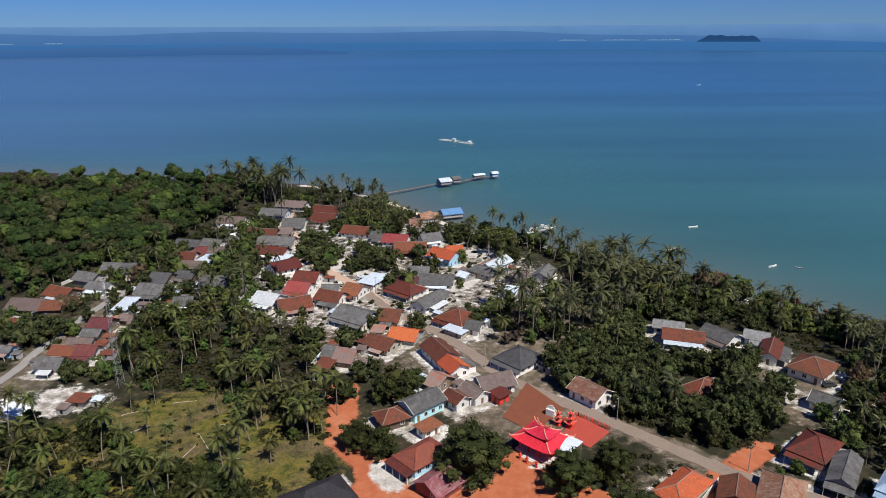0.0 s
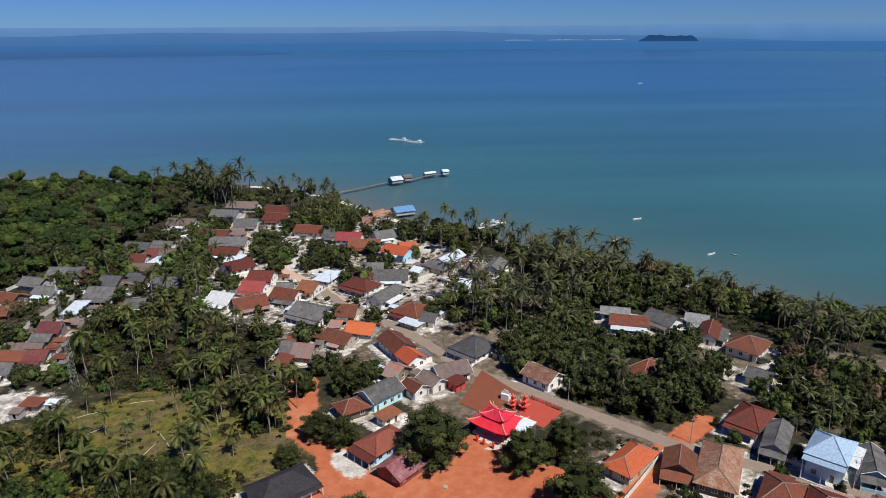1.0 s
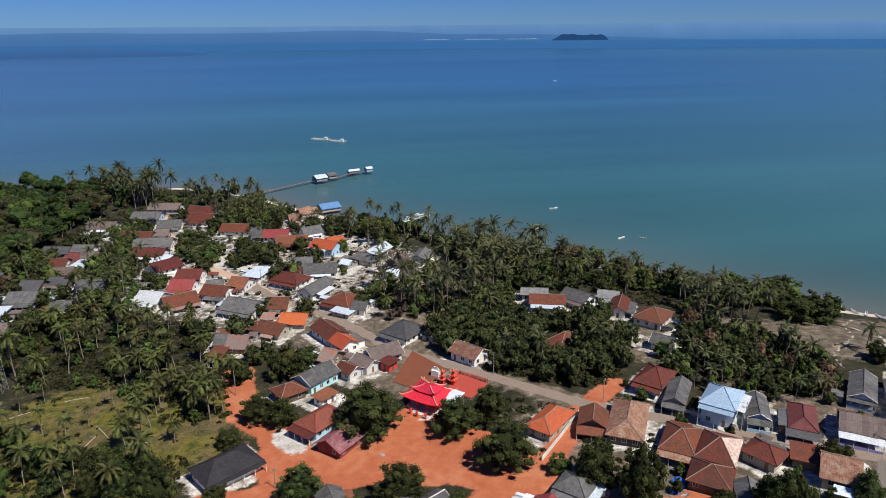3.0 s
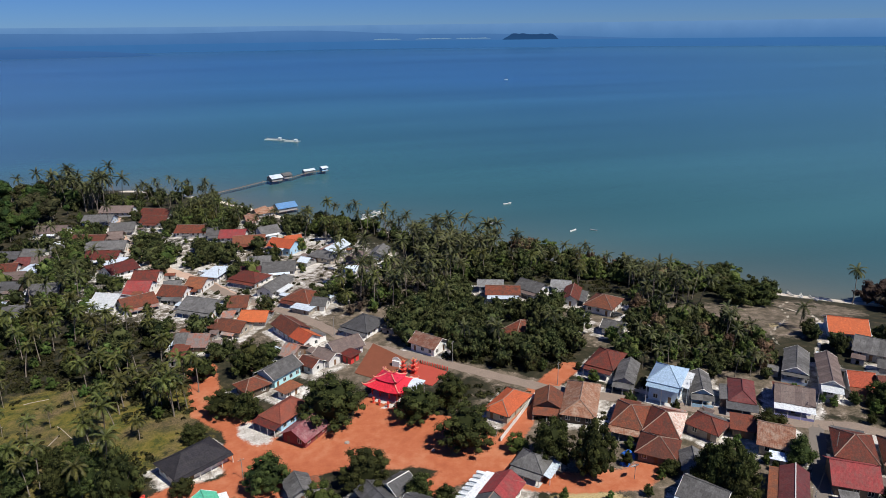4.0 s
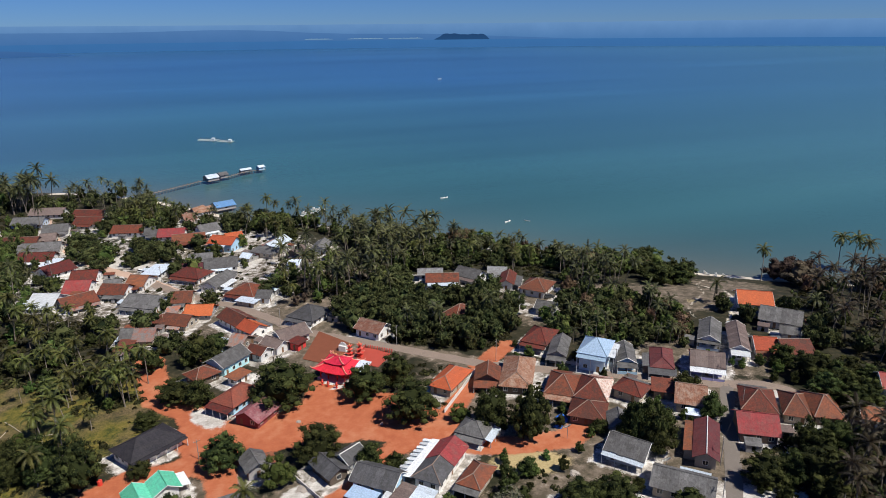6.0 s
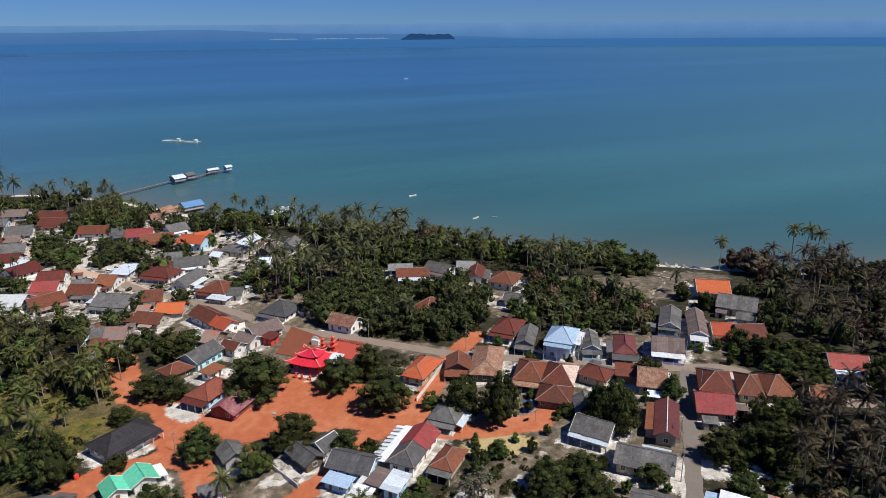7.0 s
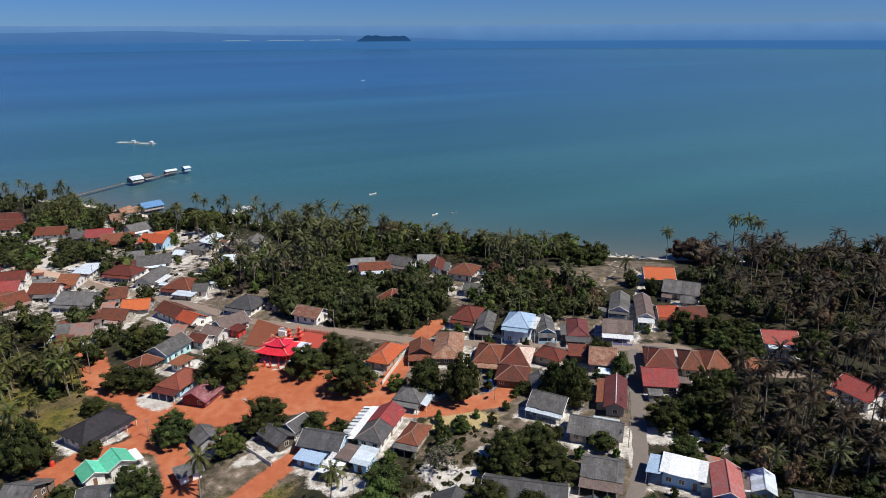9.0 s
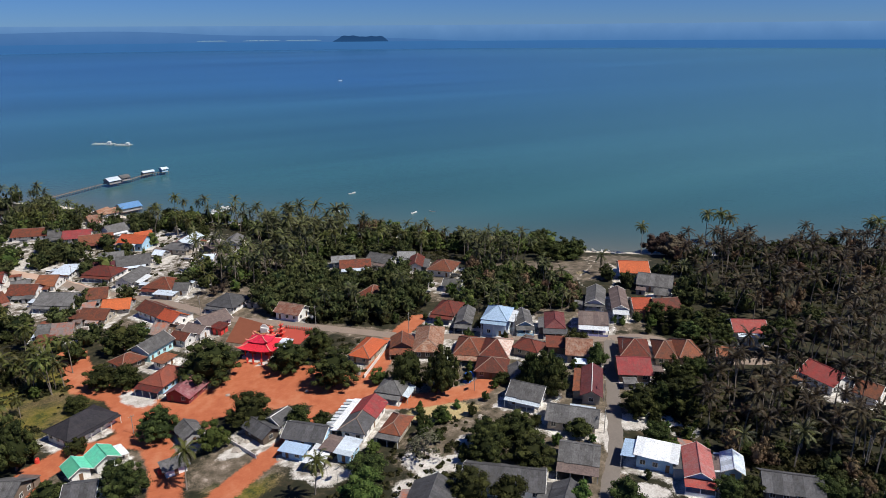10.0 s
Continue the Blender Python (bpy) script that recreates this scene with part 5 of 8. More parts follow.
def palm_meshes(seed, H, lean, fronds=17, droop=1.0, seg=8, joints=8):
    r = random.Random(seed)
    bm = bmesh.new()
    pts = []
    bend = r.uniform(0.5, 1.2)
    for i in range(joints + 1):
        t = i / joints
        pts.append(Vector((lean * t ** 1.6 * bend, 0.25 * math.sin(t * 3 + seed), -0.4 + (H + .4) * t)))
    for i, (a, b) in enumerate(zip(pts, pts[1:])):
        w0, w1 = 0.34 - 0.15 * i / joints, 0.34 - 0.15 * (i + 1) / joints
        beam(bm, a, b, w0 + (0.15 if i == 0 else 0), 6 if seg == 8 else 5, w1)
    trunk = bpy.data.meshes.new("trunk")
    bm.to_mesh(trunk)
    bm.free()
    trunk.materials.append(PALM_BARK)
    top = pts[-1]
    bm = bmesh.new()
    for k in range(fronds):
        az = 2 * math.pi * (k * 0.381966 + r.uniform(-.03, .03))
        ring = k / fronds
        up = 1.1 - 1.85 * ring + r.uniform(-.12, .12)
        ln = r.uniform(3.2, 4.1)
        h = Vector((math.cos(az), math.sin(az), 0))
        sd_ = Vector((-math.sin(az), math.cos(az), 0))
        pos, e = top.copy(), up
        mid = [pos.copy()]
        for s in range(seg):
            pos = pos + (h * math.cos(e) + Vector((0, 0, math.sin(e)))) * ln / seg
            e -= 0.074 * droop * (1 + s * 2.8 / seg) * 8 / seg
            mid.append(pos.copy())
        spine = [bm.verts.new(mid[s // 2].lerp(mid[min(s // 2 + 1, seg)], s % 2 * 0.5)) for s in range(2 * seg + 1)]
        for s in range(2 * seg):
            p, q = spine[s], spine[s + 1]
            f = (s + .5) / (2 * seg)
            wl = 0.60 * (0.45 + 1.2 * f) * (1.25 - f) * 1.15
            fwd = (q.co - p.co).normalized()
            for sg in (-1, 1):
                way = sd_ * sg * wl * r.uniform(.8, 1.1) + fwd * wl * 0.7 + Vector((0, 0, -wl * r.uniform(.3, .7)))
                tips = [bm.verts.new(p.co.lerp(q.co, k) + way * w_) for k, w_ in ((.85, 1.0), (.45, .95))]
                bm.faces.new((p, q, tips[0], tips[1]))
    crown = bpy.data.meshes.new("crown")
    bm.to_mesh(crown)
    bm.free()
    crown.materials.append(LEAF["palm"])
    bm = bmesh.new()
    for k in range(6):
        a = k * 1.05
        c = top + Vector((math.cos(a) * .3, math.sin(a) * .3, -.35 - .12 * (k % 2)))
        bmesh.ops.create_icosphere(bm, subdivisions=1, radius=0.16, matrix=Matrix.Translation(c))
    nuts = bpy.data.meshes.new("coconut_cluster")
    bm.to_mesh(nuts)
    bm.free()
    nuts.materials.append(LEAF["brown"])
    return trunk, crown, nuts


def ball_points(level):
    """Points and faces of a small faceted ball of radius 1."""
    bm = bmesh.new()
    bmesh.ops.create_icosphere(bm, subdivisions=level, radius=1)
    v = np.array([q.co[:] for q in bm.verts])
    f = [tuple(q.index for q in k.verts) for k in bm.faces]
    bm.free()
    return v, f


BALL = {k: ball_points(k) for k in (1, 2)}


def add_core(V, F, c, r3, g, level):
    """The dense inner twigs and leaves of one clump."""
    bv, bf = BALL[level]
    base = len(V)
    V.extend((np.array(c) + bv * np.array(r3) * g.uniform(.82, 1.12, (len(bv), 1))).tolist())
    F.extend([tuple(i + base for i in k) for k in bf])


def tree_meshes(seed, kind, H, R, lumps=24, leaves=62, leaf=0.42, sparse=1.0, core=0):
    """A broad tree: tapered trunk, limbs, and a crown of many small leaves in uneven clumps."""
    r = random.Random(seed)
    g = np.random.default_rng(seed)
    bm = bmesh.new()
    fork = H * 0.2
    beam(bm, (0, 0, -.5), (0.1, 0.05, fork), 0.10 * R + .22, 7, 0.07 * R + .12)
    cz, rz = H * 0.38, H * 0.60
    centres = []
    for i in range(lumps):
        for _ in range(30):
            v = Vector((r.gauss(0, 1), r.gauss(0, 1), r.gauss(0.15, 1))).normalized() * r.uniform(0.45, 0.92)
            low = 1.0 if v.z > 0 else min(1.3, .92 / max(.3, math.hypot(v.x, v.y)))
            c = Vector((v.x * R * low, v.y * R * low, cz + v.z * (rz if v.z > 0 else H * .34)))
            if all((c - q).length > R * (0.32 if lumps < 40 else .2) for q, _r in centres):
                break
        centres.append((c, R * r.uniform(.24, .40) * (1 if lumps < 40 else .72)))
    for c, rr in centres[:9 if core == 2 else 4]:
        s = Vector((0.1, 0.05, fork * r.uniform(.7, 1)))
        mid_ = s.lerp(c, .5) + Vector((0, 0, -.06 * R))
        beam(bm, s, mid_, 0.05 * R + .05, 5, 0.03 * R + .04)
        beam(bm, mid_, c, 0.03 * R + .04, 5, 0.04)
    trunk = bpy.data.meshes.new("trunk")
    bm.to_mesh(trunk)
    bm.free()
    trunk.materials.append(BARK)
    V, F = [], []
    if core:
        add_core(V, F, (0, 0, cz * 1.1), (R * .58, R * .58, H * .36), g, 2)
    for c, rr in centres:
        if core:
            add_core(V, F, c, (rr * .66, rr * .66, rr * .54), g, core)
        n = int(leaves * sparse * (rr / (R * (.32 if lumps < 40 else .23))) ** 2)
        d = g.normal(size=(n, 3))
        d /= np.linalg.norm(d, axis=1)[:, None]
        d[:, 2] = np.where(d[:, 2] < -0.35, -d[:, 2] * .6, d[:, 2])
        p = np.array(c) + d * rr * g.uniform(.72, 1.08, (n, 1)) * np.array([1, 1, .8])
        nrm = d + g.normal(size=(n, 3)) * .45 + np.array([0, 0, .35])
        nrm /= np.linalg.norm(nrm, axis=1)[:, None]
        t = np.cross(nrm, g.normal(size=(n, 3)))
        t /= np.linalg.norm(t, axis=1)[:, None] + 1e-9
        b = np.cross(nrm, t)
        s = leaf * g.uniform(.6, 1.25, (n, 1))
        quad = np.stack([p - t * s, p - b * s * .55 + t * s * .1, p + t * s * .95 - nrm * s * .25, p + b * s * .55 + t * s * .1], 1)
        base = len(V)
        V.extend(quad.reshape(-1, 3).tolist())
        F.extend([(base + 4 * i, base + 4 * i + 1, base + 4 * i + 2, base + 4 * i + 3) for i in range(n)])
    crown = bpy.data.meshes.new("crown")
    crown.from_pydata(V, [], F)
    crown.materials.append(LEAF[kind])
    return trunk, crown


PALMS = [palm_meshes(s, H, ln, fr, dr) for s, H, ln, fr, dr in ((1, 9.0, 1.2, 21, 1.25), (2, 11.0, 2.0, 20, 1.35), (3, 12.5, 0.8, 21, 1.2), (4, 7.5, 1.6, 19, 1.4), (5, 10.0, 2.8, 20, 1.25), (6, 5.5, .5, 13, .9))]
FAR_PALMS = [palm_meshes(s, H, ln, fr, dr, 6, 4) for s, H, ln, fr, dr in ((1, 9.0, 1.2, 16, 1.0), (2, 11.0, 2.0, 15, 1.1), (3, 12.5, 0.8, 16, .95), (4, 7.5, 1.6, 14, 1.15), (5, 10.0, 2.8, 15, 1.0))]
TREES = {k: [tree_meshes(s, k, H, R, lu, le, lf, sp, co) for s, H, R, lu, le, lf, sp, co in specs] for k, specs in {
    "green": ((11, 7.0, 4.2, 30, 84, .25, 1, 1), (12, 8.0, 4.0, 28, 84, .25, 1, 1), (13, 9.0, 4.6, 34, 84, .26, 1, 1), (14, 6.0, 3.4, 24, 80, .24, 1, 1)),
    "bright": ((21, 7.0, 3.8, 26, 70, .26, 1, 2), (22, 8.5, 3.6, 26, 70, .26, .9, 2)),
    "brown": ((31, 8.0, 4.0, 24, 60, .30, .8, 1), (32, 9.0, 4.4, 24, 60, .30, .7, 1)),
    "grey": ((41, 9.5, 3.6, 20, 50, .30, .6, 0), (42, 11.0, 3.2, 18, 50, .30, .6, 0)),
}.items()}
BIG_TREES = [tree_meshes(s, "green", H, R, lu, le, lf, 1, 1) for s, H, R, lu, le, lf in ((15, 8.0, 4.2, 76, 58, .155), (16, 8.5, 4.2, 70, 60, .155))]
FAR_TREES = {k: [tree_meshes(s, k, H, R, lu, le, lf, sp, co) for s, H, R, lu, le, lf, sp, co in specs] for k, specs in {
    "green": ((11, 7.0, 4.2, 24, 26, .42, 1, 1), (12, 8.0, 4.0, 22, 26, .42, 1, 1), (13, 9.0, 4.6, 26, 26, .43, 1, 1), (14, 6.0, 3.4, 18, 26, .40, 1, 1)),
    "bright": ((21, 7.0, 3.8, 20, 26, .42, 1, 1), (22, 8.5, 3.6, 20, 26, .42, 1, 1)),
    "brown": ((31, 8.0, 4.0, 22, 30, .40, .9, 1), (32, 9.0, 4.4, 22, 30, .40, .8, 1)),
    "grey": ((41, 9.5, 3.6, 20, 30, .40, .7, 0), (42, 11.0, 3.2, 18, 30, .40, .7, 0)),
}.items()}
PALM_LABEL = "tall coconut palm with a slender pale trunk and drooping fronds"
TREE_LABEL = {"green": "dense dark green broad-leaved tree", "bright": "light green leafy tree", "brown": "tree with dry brownish leaves", "grey": "thin tall tree with sparse greyish leaves"}
COUNT = {"palm": 0, "tree": 0}


BULK = {}


def bulk(name, pieces, m):
    """Keep pieces of a far plant for one joined object."""
    for nm, me in pieces:
        BULK.setdefault(name, {}).setdefault(nm, []).append((me, m))


def palm(x, y, scale=1.0, v=None, far=False):
    v = rnd.randrange(5) if v is None else v
    t, c, nu = FAR_PALMS[v] if far else PALMS[v]
    m = pose(x, y, ground_z(x, y), rnd.uniform(-3, 3), rnd.uniform(-3, 3), rnd.uniform(0, 360)) @ Matrix.Diagonal((scale, scale, scale * rnd.uniform(.9, 1.12), 1))
    if far:
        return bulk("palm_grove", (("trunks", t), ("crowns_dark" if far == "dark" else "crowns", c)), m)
    root = tagged(new("coconut_palm", None), PALM_LABEL if v < 5 else "young coconut palm with short trunk and arching fronds", "palm", group="coconut palms")
    root.matrix_world = m
    part("trunk", t, None, root), part("crown", c, None, root), part("coconut_cluster", nu, None, root)
    COUNT["palm"] += 1
    return root


def tree(x, y, h, w, kind="green", far=False):
    """A tree h metres high with a crown w metres wide; what spreads wider grows as a clump of trees."""
    if w > 14 and h < .72 * w:
        for k in range(4):
            a = radians(90 * k + rnd.uniform(20, 70))
            tree(x + math.cos(a) * w * .24, y + math.sin(a) * w * .24, h * rnd.uniform(.85, 1.08), w * rnd.uniform(.5, .62), kind, far)
        return None
    v = rnd.randrange(len(TREES[kind]))
    t, c = FAR_TREES[kind][v] if far or y > 165 else TREES[kind][v]
    big = kind == "green" and w > 10 and not far and y < 165
    if big:
        t, c = BIG_TREES[v % 2]
    R = {"green": (4.2, 4.0, 4.6, 3.4), "bright": (3.8, 3.6), "brown": (4.0, 4.4), "grey": (3.6, 3.2)}[kind][v] * 1.12
    Ht = {"green": (7, 8, 9, 6), "bright": (7, 8.5), "brown": (8, 9), "grey": (9.5, 11)}[kind][v]
    if big:
        R, Ht = 4.2 * 1.1, (8.0, 8.5)[v % 2]
    m = pose(x, y, ground_z(x, y), 0, 0, rnd.uniform(0, 360)) @ Matrix.Diagonal((w / 2 / R, w / 2 / R, h / Ht, 1))
    if far:
        return bulk("tree_grove", (("trunks", t), ("crowns_" + kind, c)), m)
    root = tagged(new("tree", None), TREE_LABEL[kind], "tree", group="broad-leaved trees")
    root.matrix_world = m
    part("trunk", t, None, root), part("crown", c, None, root)
    COUNT["tree"] += 1
    return root


def inside_area(x, y, poly):
    k = False
    for (ax, ay), (bx, by) in zip(poly, poly[1:] + poly[:1]):
        if (ay > y) != (by > y) and x < (bx - ax) * (y - ay) / (by - ay) + ax:
            k = not k
    return k


PLANTED = []


def grove(poly, palms=0, trees=0, kinds=("green",), gap_=3.2, size=(5, 8), tall=(.8, 1.15), pad=0.6, far=False):
    """Scatter palms and trees over an area, clear of houses and ways."""
    xs, ys = [p[0] for p in poly], [p[1] for p in poly]
    for what, count in (("palm", palms), ("tree", trees)):
        made = tries = 0
        while made < count and tries < count * 30:
            tries += 1
            x, y = rnd.uniform(min(xs), max(xs)), rnd.uniform(min(ys), max(ys))
            if not inside_area(x, y, poly) or not free(x, y, pad + (1.0 if what == "tree" else 0)):
                continue
            need = gap_ * (0.75 if what == "palm" else 1.0)
            if any((x - px) ** 2 + (y - py) ** 2 < need * need for px, py in PLANTED):
                continue
            PLANTED.append((x, y))
            made += 1
            if what == "palm":
                palm(x, y, rnd.uniform(*tall), far=far)
            else:
                w = rnd.uniform(*size)
                tree(x, y, w * rnd.uniform(.85, 1.15) + .8, w, rnd.choice(kinds), far)


tree(-9.7, 179.8, 8.2, 9.4, "green")
tree(-15.1, 182.4, 8.5, 9.8, "green")
tree(-18.3, 174.9, 8.5, 9.5, "green")
tree(-13.1, 172.6, 8.5, 10.1, "green")
tree(-22.6, 191.6, 6.3, 6.9, "green", True)
tree(-27.3, 191.3, 6.1, 6.3, "green", True)
tree(-25.6, 186.5, 6.0, 5.8, "green", True)
tree(-30.1, 175.8, 7.8, 9.0, "green")
tree(47.5, 106.5, 5.4, 6.0, "bright")
tree(52.7, 78.6, 4.7, 5.2, "green")
tree(20.8, 58.0, 9.5, 11.0, "bright")
tree(53.0, 77.8, 4.2, 4.5, "bright")
tree(41.4, 47.0, 9.5, 11.1, "green")
tree(48.3, 41.8, 7.5, 8.6, "green")
tree(105.7, 51.0, 7.9, 9.1, "green")
tree(89.3, 17.7, 6.0, 6.7, "green")
tree(69.2, 27.6, 7.4, 8.5, "green")
tree(145.0, 70.3, 9.5, 19.7, "green")
tree(148.9, 83.6, 9.5, 13.3, "green")
tree(148.2, 93.9, 7.0, 7.9, "green")
tree(31.3, 75.3, 3.9, 4.2, "bright")
tree(107.1, 6.1, 6.4, 7.3, "green")
tree(93.7, 15.4, 5.5, 6.1, "green")
tree(110.2, 91.5, 7.2, 8.2, "green")
tree(-34.4, 298.1, 8.5, 8.2, "green", True)
tree(-41.6, 298.7, 6.8, 7.0, "bright", True)
tree(-38.0, 294.4, 7.1, 6.6, "green", True)
tree(-22.0, 305.4, 8.4, 9.3, "green", True)
tree(-27.7, 305.5, 8.5, 10.6, "green", True)
tree(-30.0, 300.6, 8.5, 9.1, "green", True)
tree(-24.1, 296.1, 8.5, 9.9, "green", True)
tree(-12.6, 274.9, 8.5, 9.0, "green", True)
tree(-18.5, 277.9, 8.3, 8.8, "green", True)
tree(-20.7, 273.7, 7.8, 7.5, "green", True)
tree(-13.4, 271.8, 8.5, 9.1, "bright", True)
tree(-29.9, 314.4, 7.8, 7.4, "green", True)
tree(-35.4, 317.8, 8.3, 8.7, "green", True)
tree(-37.5, 313.8, 8.5, 8.4, "green", True)
tree(-33.4, 310.6, 7.7, 8.5, "green", True)
tree(-50.0, 313.0, 8.5, 11.7, "green", True)
tree(-58.6, 315.0, 8.5, 10.6, "green", True)
tree(-58.7, 307.8, 8.5, 11.7, "green", True)
tree(-52.0, 307.0, 8.5, 11.1, "bright", True)
tree(-59.9, 338.4, 8.5, 9.9, "green", True)
tree(-66.3, 339.0, 8.5, 10.7, "green", True)
tree(-66.9, 332.0, 8.5, 10.0, "green", True)
tree(-59.5, 332.6, 8.5, 10.3, "green", True)
tree(-52.9, 290.4, 7.3, 8.3, "green", True)
tree(-8.9, 313.7, 8.4, 9.7, "green", True)
tree(11.5, 304.8, 7.4, 8.4, "bright", True)
tree(-2.6, 291.2, 5.3, 5.9, "green", True)
tree(-96.2, 304.8, 8.3, 9.2, "green", True)
tree(-102.9, 305.1, 8.5, 9.6, "green", True)
tree(-103.9, 301.7, 8.1, 8.1, "green", True)
tree(-99.0, 298.1, 7.5, 8.4, "green", True)
tree(-23.7, 351.9, 8.5, 10.0, "green", True)
tree(-31.7, 352.8, 8.5, 11.5, "bright", True)
tree(-32.7, 347.6, 8.5, 9.7, "green", True)
tree(-27.3, 344.5, 8.5, 9.0, "green", True)
tree(-44.5, 372.6, 8.5, 11.9, "green", True)
tree(-52.3, 375.1, 8.5, 11.7, "green", True)
tree(-52.9, 366.9, 8.5, 11.3, "green", True)
tree(-46.3, 366.6, 8.5, 10.4, "bright", True)
tree(15.7, 349.3, 8.3, 7.5, "green", True)
tree(10.0, 348.6, 8.5, 8.7, "green", True)
tree(9.4, 344.1, 7.6, 7.6, "green", True)
tree(14.9, 342.0, 8.3, 9.4, "green", True)
tree(28.1, 337.3, 6.9, 6.9, "green", True)
tree(21.8, 338.4, 7.2, 7.2, "green", True)
tree(23.3, 334.0, 7.8, 7.6, "bright", True)
tree(-14.9, 383.2, 8.5, 8.0, "green", True)
tree(-21.4, 382.1, 8.2, 8.0, "bright", True)
tree(-17.9, 377.6, 8.5, 8.0, "green", True)
tree(-79.0, 432.4, 8.1, 8.9, "green", True)
tree(-82.3, 433.0, 7.8, 8.9, "green", True)
tree(-85.2, 429.0, 8.1, 8.8, "bright", True)
tree(-78.9, 426.1, 7.3, 8.2, "green", True)
tree(17.3, 234.0, 6.4, 7.1, "green", True)
tree(11.7, 234.1, 5.8, 6.4, "green", True)
tree(13.8, 228.2, 7.4, 7.5, "green", True)
tree(-23.0, 234.4, 6.2, 6.5, "green", True)
tree(-27.2, 233.9, 5.7, 5.7, "bright", True)
tree(-26.3, 229.5, 5.8, 6.2, "green", True)
tree(-28.8, 215.9, 6.9, 6.4, "green", True)
tree(-34.8, 217.7, 7.3, 7.5, "green", True)
tree(-33.2, 212.8, 7.7, 7.3, "green", True)
tree(-51.8, 298.0, 5.8, 5.8, "green", True)
tree(-55.7, 297.3, 5.7, 6.1, "green", True)
tree(-53.1, 292.8, 5.6, 6.2, "green", True)
tree(-148.3, 256.4, 5.8, 5.7, "brown", True)
tree(-153.7, 257.2, 6.4, 7.0, "brown", True)
tree(-151.3, 252.3, 7.4, 7.0, "brown", True)
tree(-142.4, 227.5, 8.0, 9.4, "green", True)
tree(-149.8, 230.0, 8.5, 9.6, "green", True)
tree(-151.4, 223.5, 8.5, 10.2, "green", True)
tree(-144.8, 221.5, 8.5, 9.5, "green", True)
tree(-157.1, 235.0, 6.8, 6.4, "bright", True)
tree(-163.6, 235.8, 5.8, 6.7, "bright", True)
tree(-161.9, 231.3, 6.0, 6.4, "green", True)
tree(-134.6, 287.0, 8.8, 10.2, "brown", True)
tree(-106.5, 241.0, 8.3, 7.7, "green", True)
tree(-110.9, 242.4, 8.5, 8.7, "green", True)
tree(-112.0, 235.1, 8.2, 7.8, "green", True)
tree(-107.6, 235.0, 8.1, 8.1, "green", True)
tree(-118.0, 197.0, 6.7, 6.6, "green", True)
tree(-122.5, 198.3, 5.6, 5.6, "green", True)
tree(-120.2, 193.0, 6.6, 6.2, "green", True)
tree(-126.4, 179.8, 6.0, 6.8, "grey")
tree(-149.3, 221.5, 8.7, 10.1, "green", True)
tree(-8.5, 226.5, 7.6, 8.7, "green", True)
tree(-44.4, 219.3, 6.3, 6.8, "green", True)
tree(-50.7, 220.6, 7.7, 7.2, "green", True)
tree(-47.1, 216.1, 6.9, 7.4, "green", True)
tree(-94.3, 199.4, 5.5, 5.9, "green", True)
tree(-97.5, 199.6, 7.0, 6.6, "green", True)
tree(-97.1, 194.3, 5.7, 5.6, "green", True)
tree(-107.0, 196.0, 5.5, 6.3, "bright", True)
tree(-111.5, 198.2, 7.1, 6.7, "bright", True)
tree(-110.4, 192.8, 5.6, 6.0, "green", True)
tree(-93.7, 156.6, 9.1, 10.5, "green")
tree(-57.0, 201.9, 7.7, 8.6, "green", True)
tree(-61.2, 203.0, 8.3, 8.1, "green", True)
tree(-63.9, 199.0, 7.1, 8.0, "green", True)
tree(-59.7, 195.2, 8.5, 8.5, "bright", True)
tree(-90.6, 130.3, 9.0, 10.4, "green")
tree(-57.6, 128.8, 9.5, 16.7, "green")
tree(-70.3, 130.8, 8.0, 9.1, "green")
tree(-85.6, 135.7, 7.1, 8.1, "green")
tree(-59.3, 212.5, 8.5, 9.8, "green", True)
tree(-99.2, 131.8, 8.0, 9.2, "green")
tree(-137.9, 230.2, 7.2, 8.2, "green", True)
tree(-105.3, 286.0, 8.4, 9.7, "green", True)
tree(-88.0, 295.2, 5.8, 6.6, "green", True)
tree(-93.0, 295.4, 6.8, 7.4, "green", True)
tree(-90.8, 289.2, 6.4, 6.8, "green", True)
tree(-54.1, 326.7, 6.4, 7.2, "green", True)
tree(-60.1, 328.3, 7.0, 7.5, "green", True)
tree(-60.7, 322.7, 7.0, 7.8, "green", True)
tree(-56.2, 321.6, 8.0, 8.3, "green", True)
tree(-65.8, 345.4, 6.6, 6.1, "bright", True)
tree(-70.7, 344.2, 5.7, 5.7, "green", True)
tree(-66.9, 340.1, 6.1, 6.0, "bright", True)
tree(-40.7, 296.5, 7.8, 9.0, "green", True)
tree(-137.7, 276.0, 5.3, 5.8, "green", True)
tree(-155.1, 233.4, 7.2, 8.2, "green", True)
tree(-154.2, 222.9, 7.5, 8.6, "green", True)
tree(-149.3, 232.5, 7.8, 8.9, "green", True)
tree(-128.5, 277.6, 7.4, 8.4, "green", True)
tree(-136.1, 263.8, 5.4, 6.0, "green", True)
tree(-10.3, 288.2, 5.2, 5.7, "green", True)
tree(12.2, 341.5, 8.8, 10.2, "green", True)
tree(-37.6, 321.6, 8.4, 9.6, "green", True)
tree(-112.7, 264.1, 7.1, 8.0, "green", True)
tree(-107.6, 270.0, 7.2, 8.2, "green", True)
tree(-97.3, 245.4, 6.7, 7.5, "green", True)
tree(-107.2, 236.7, 7.4, 8.4, "green", True)
tree(-99.4, 232.3, 6.4, 7.2, "green", True)
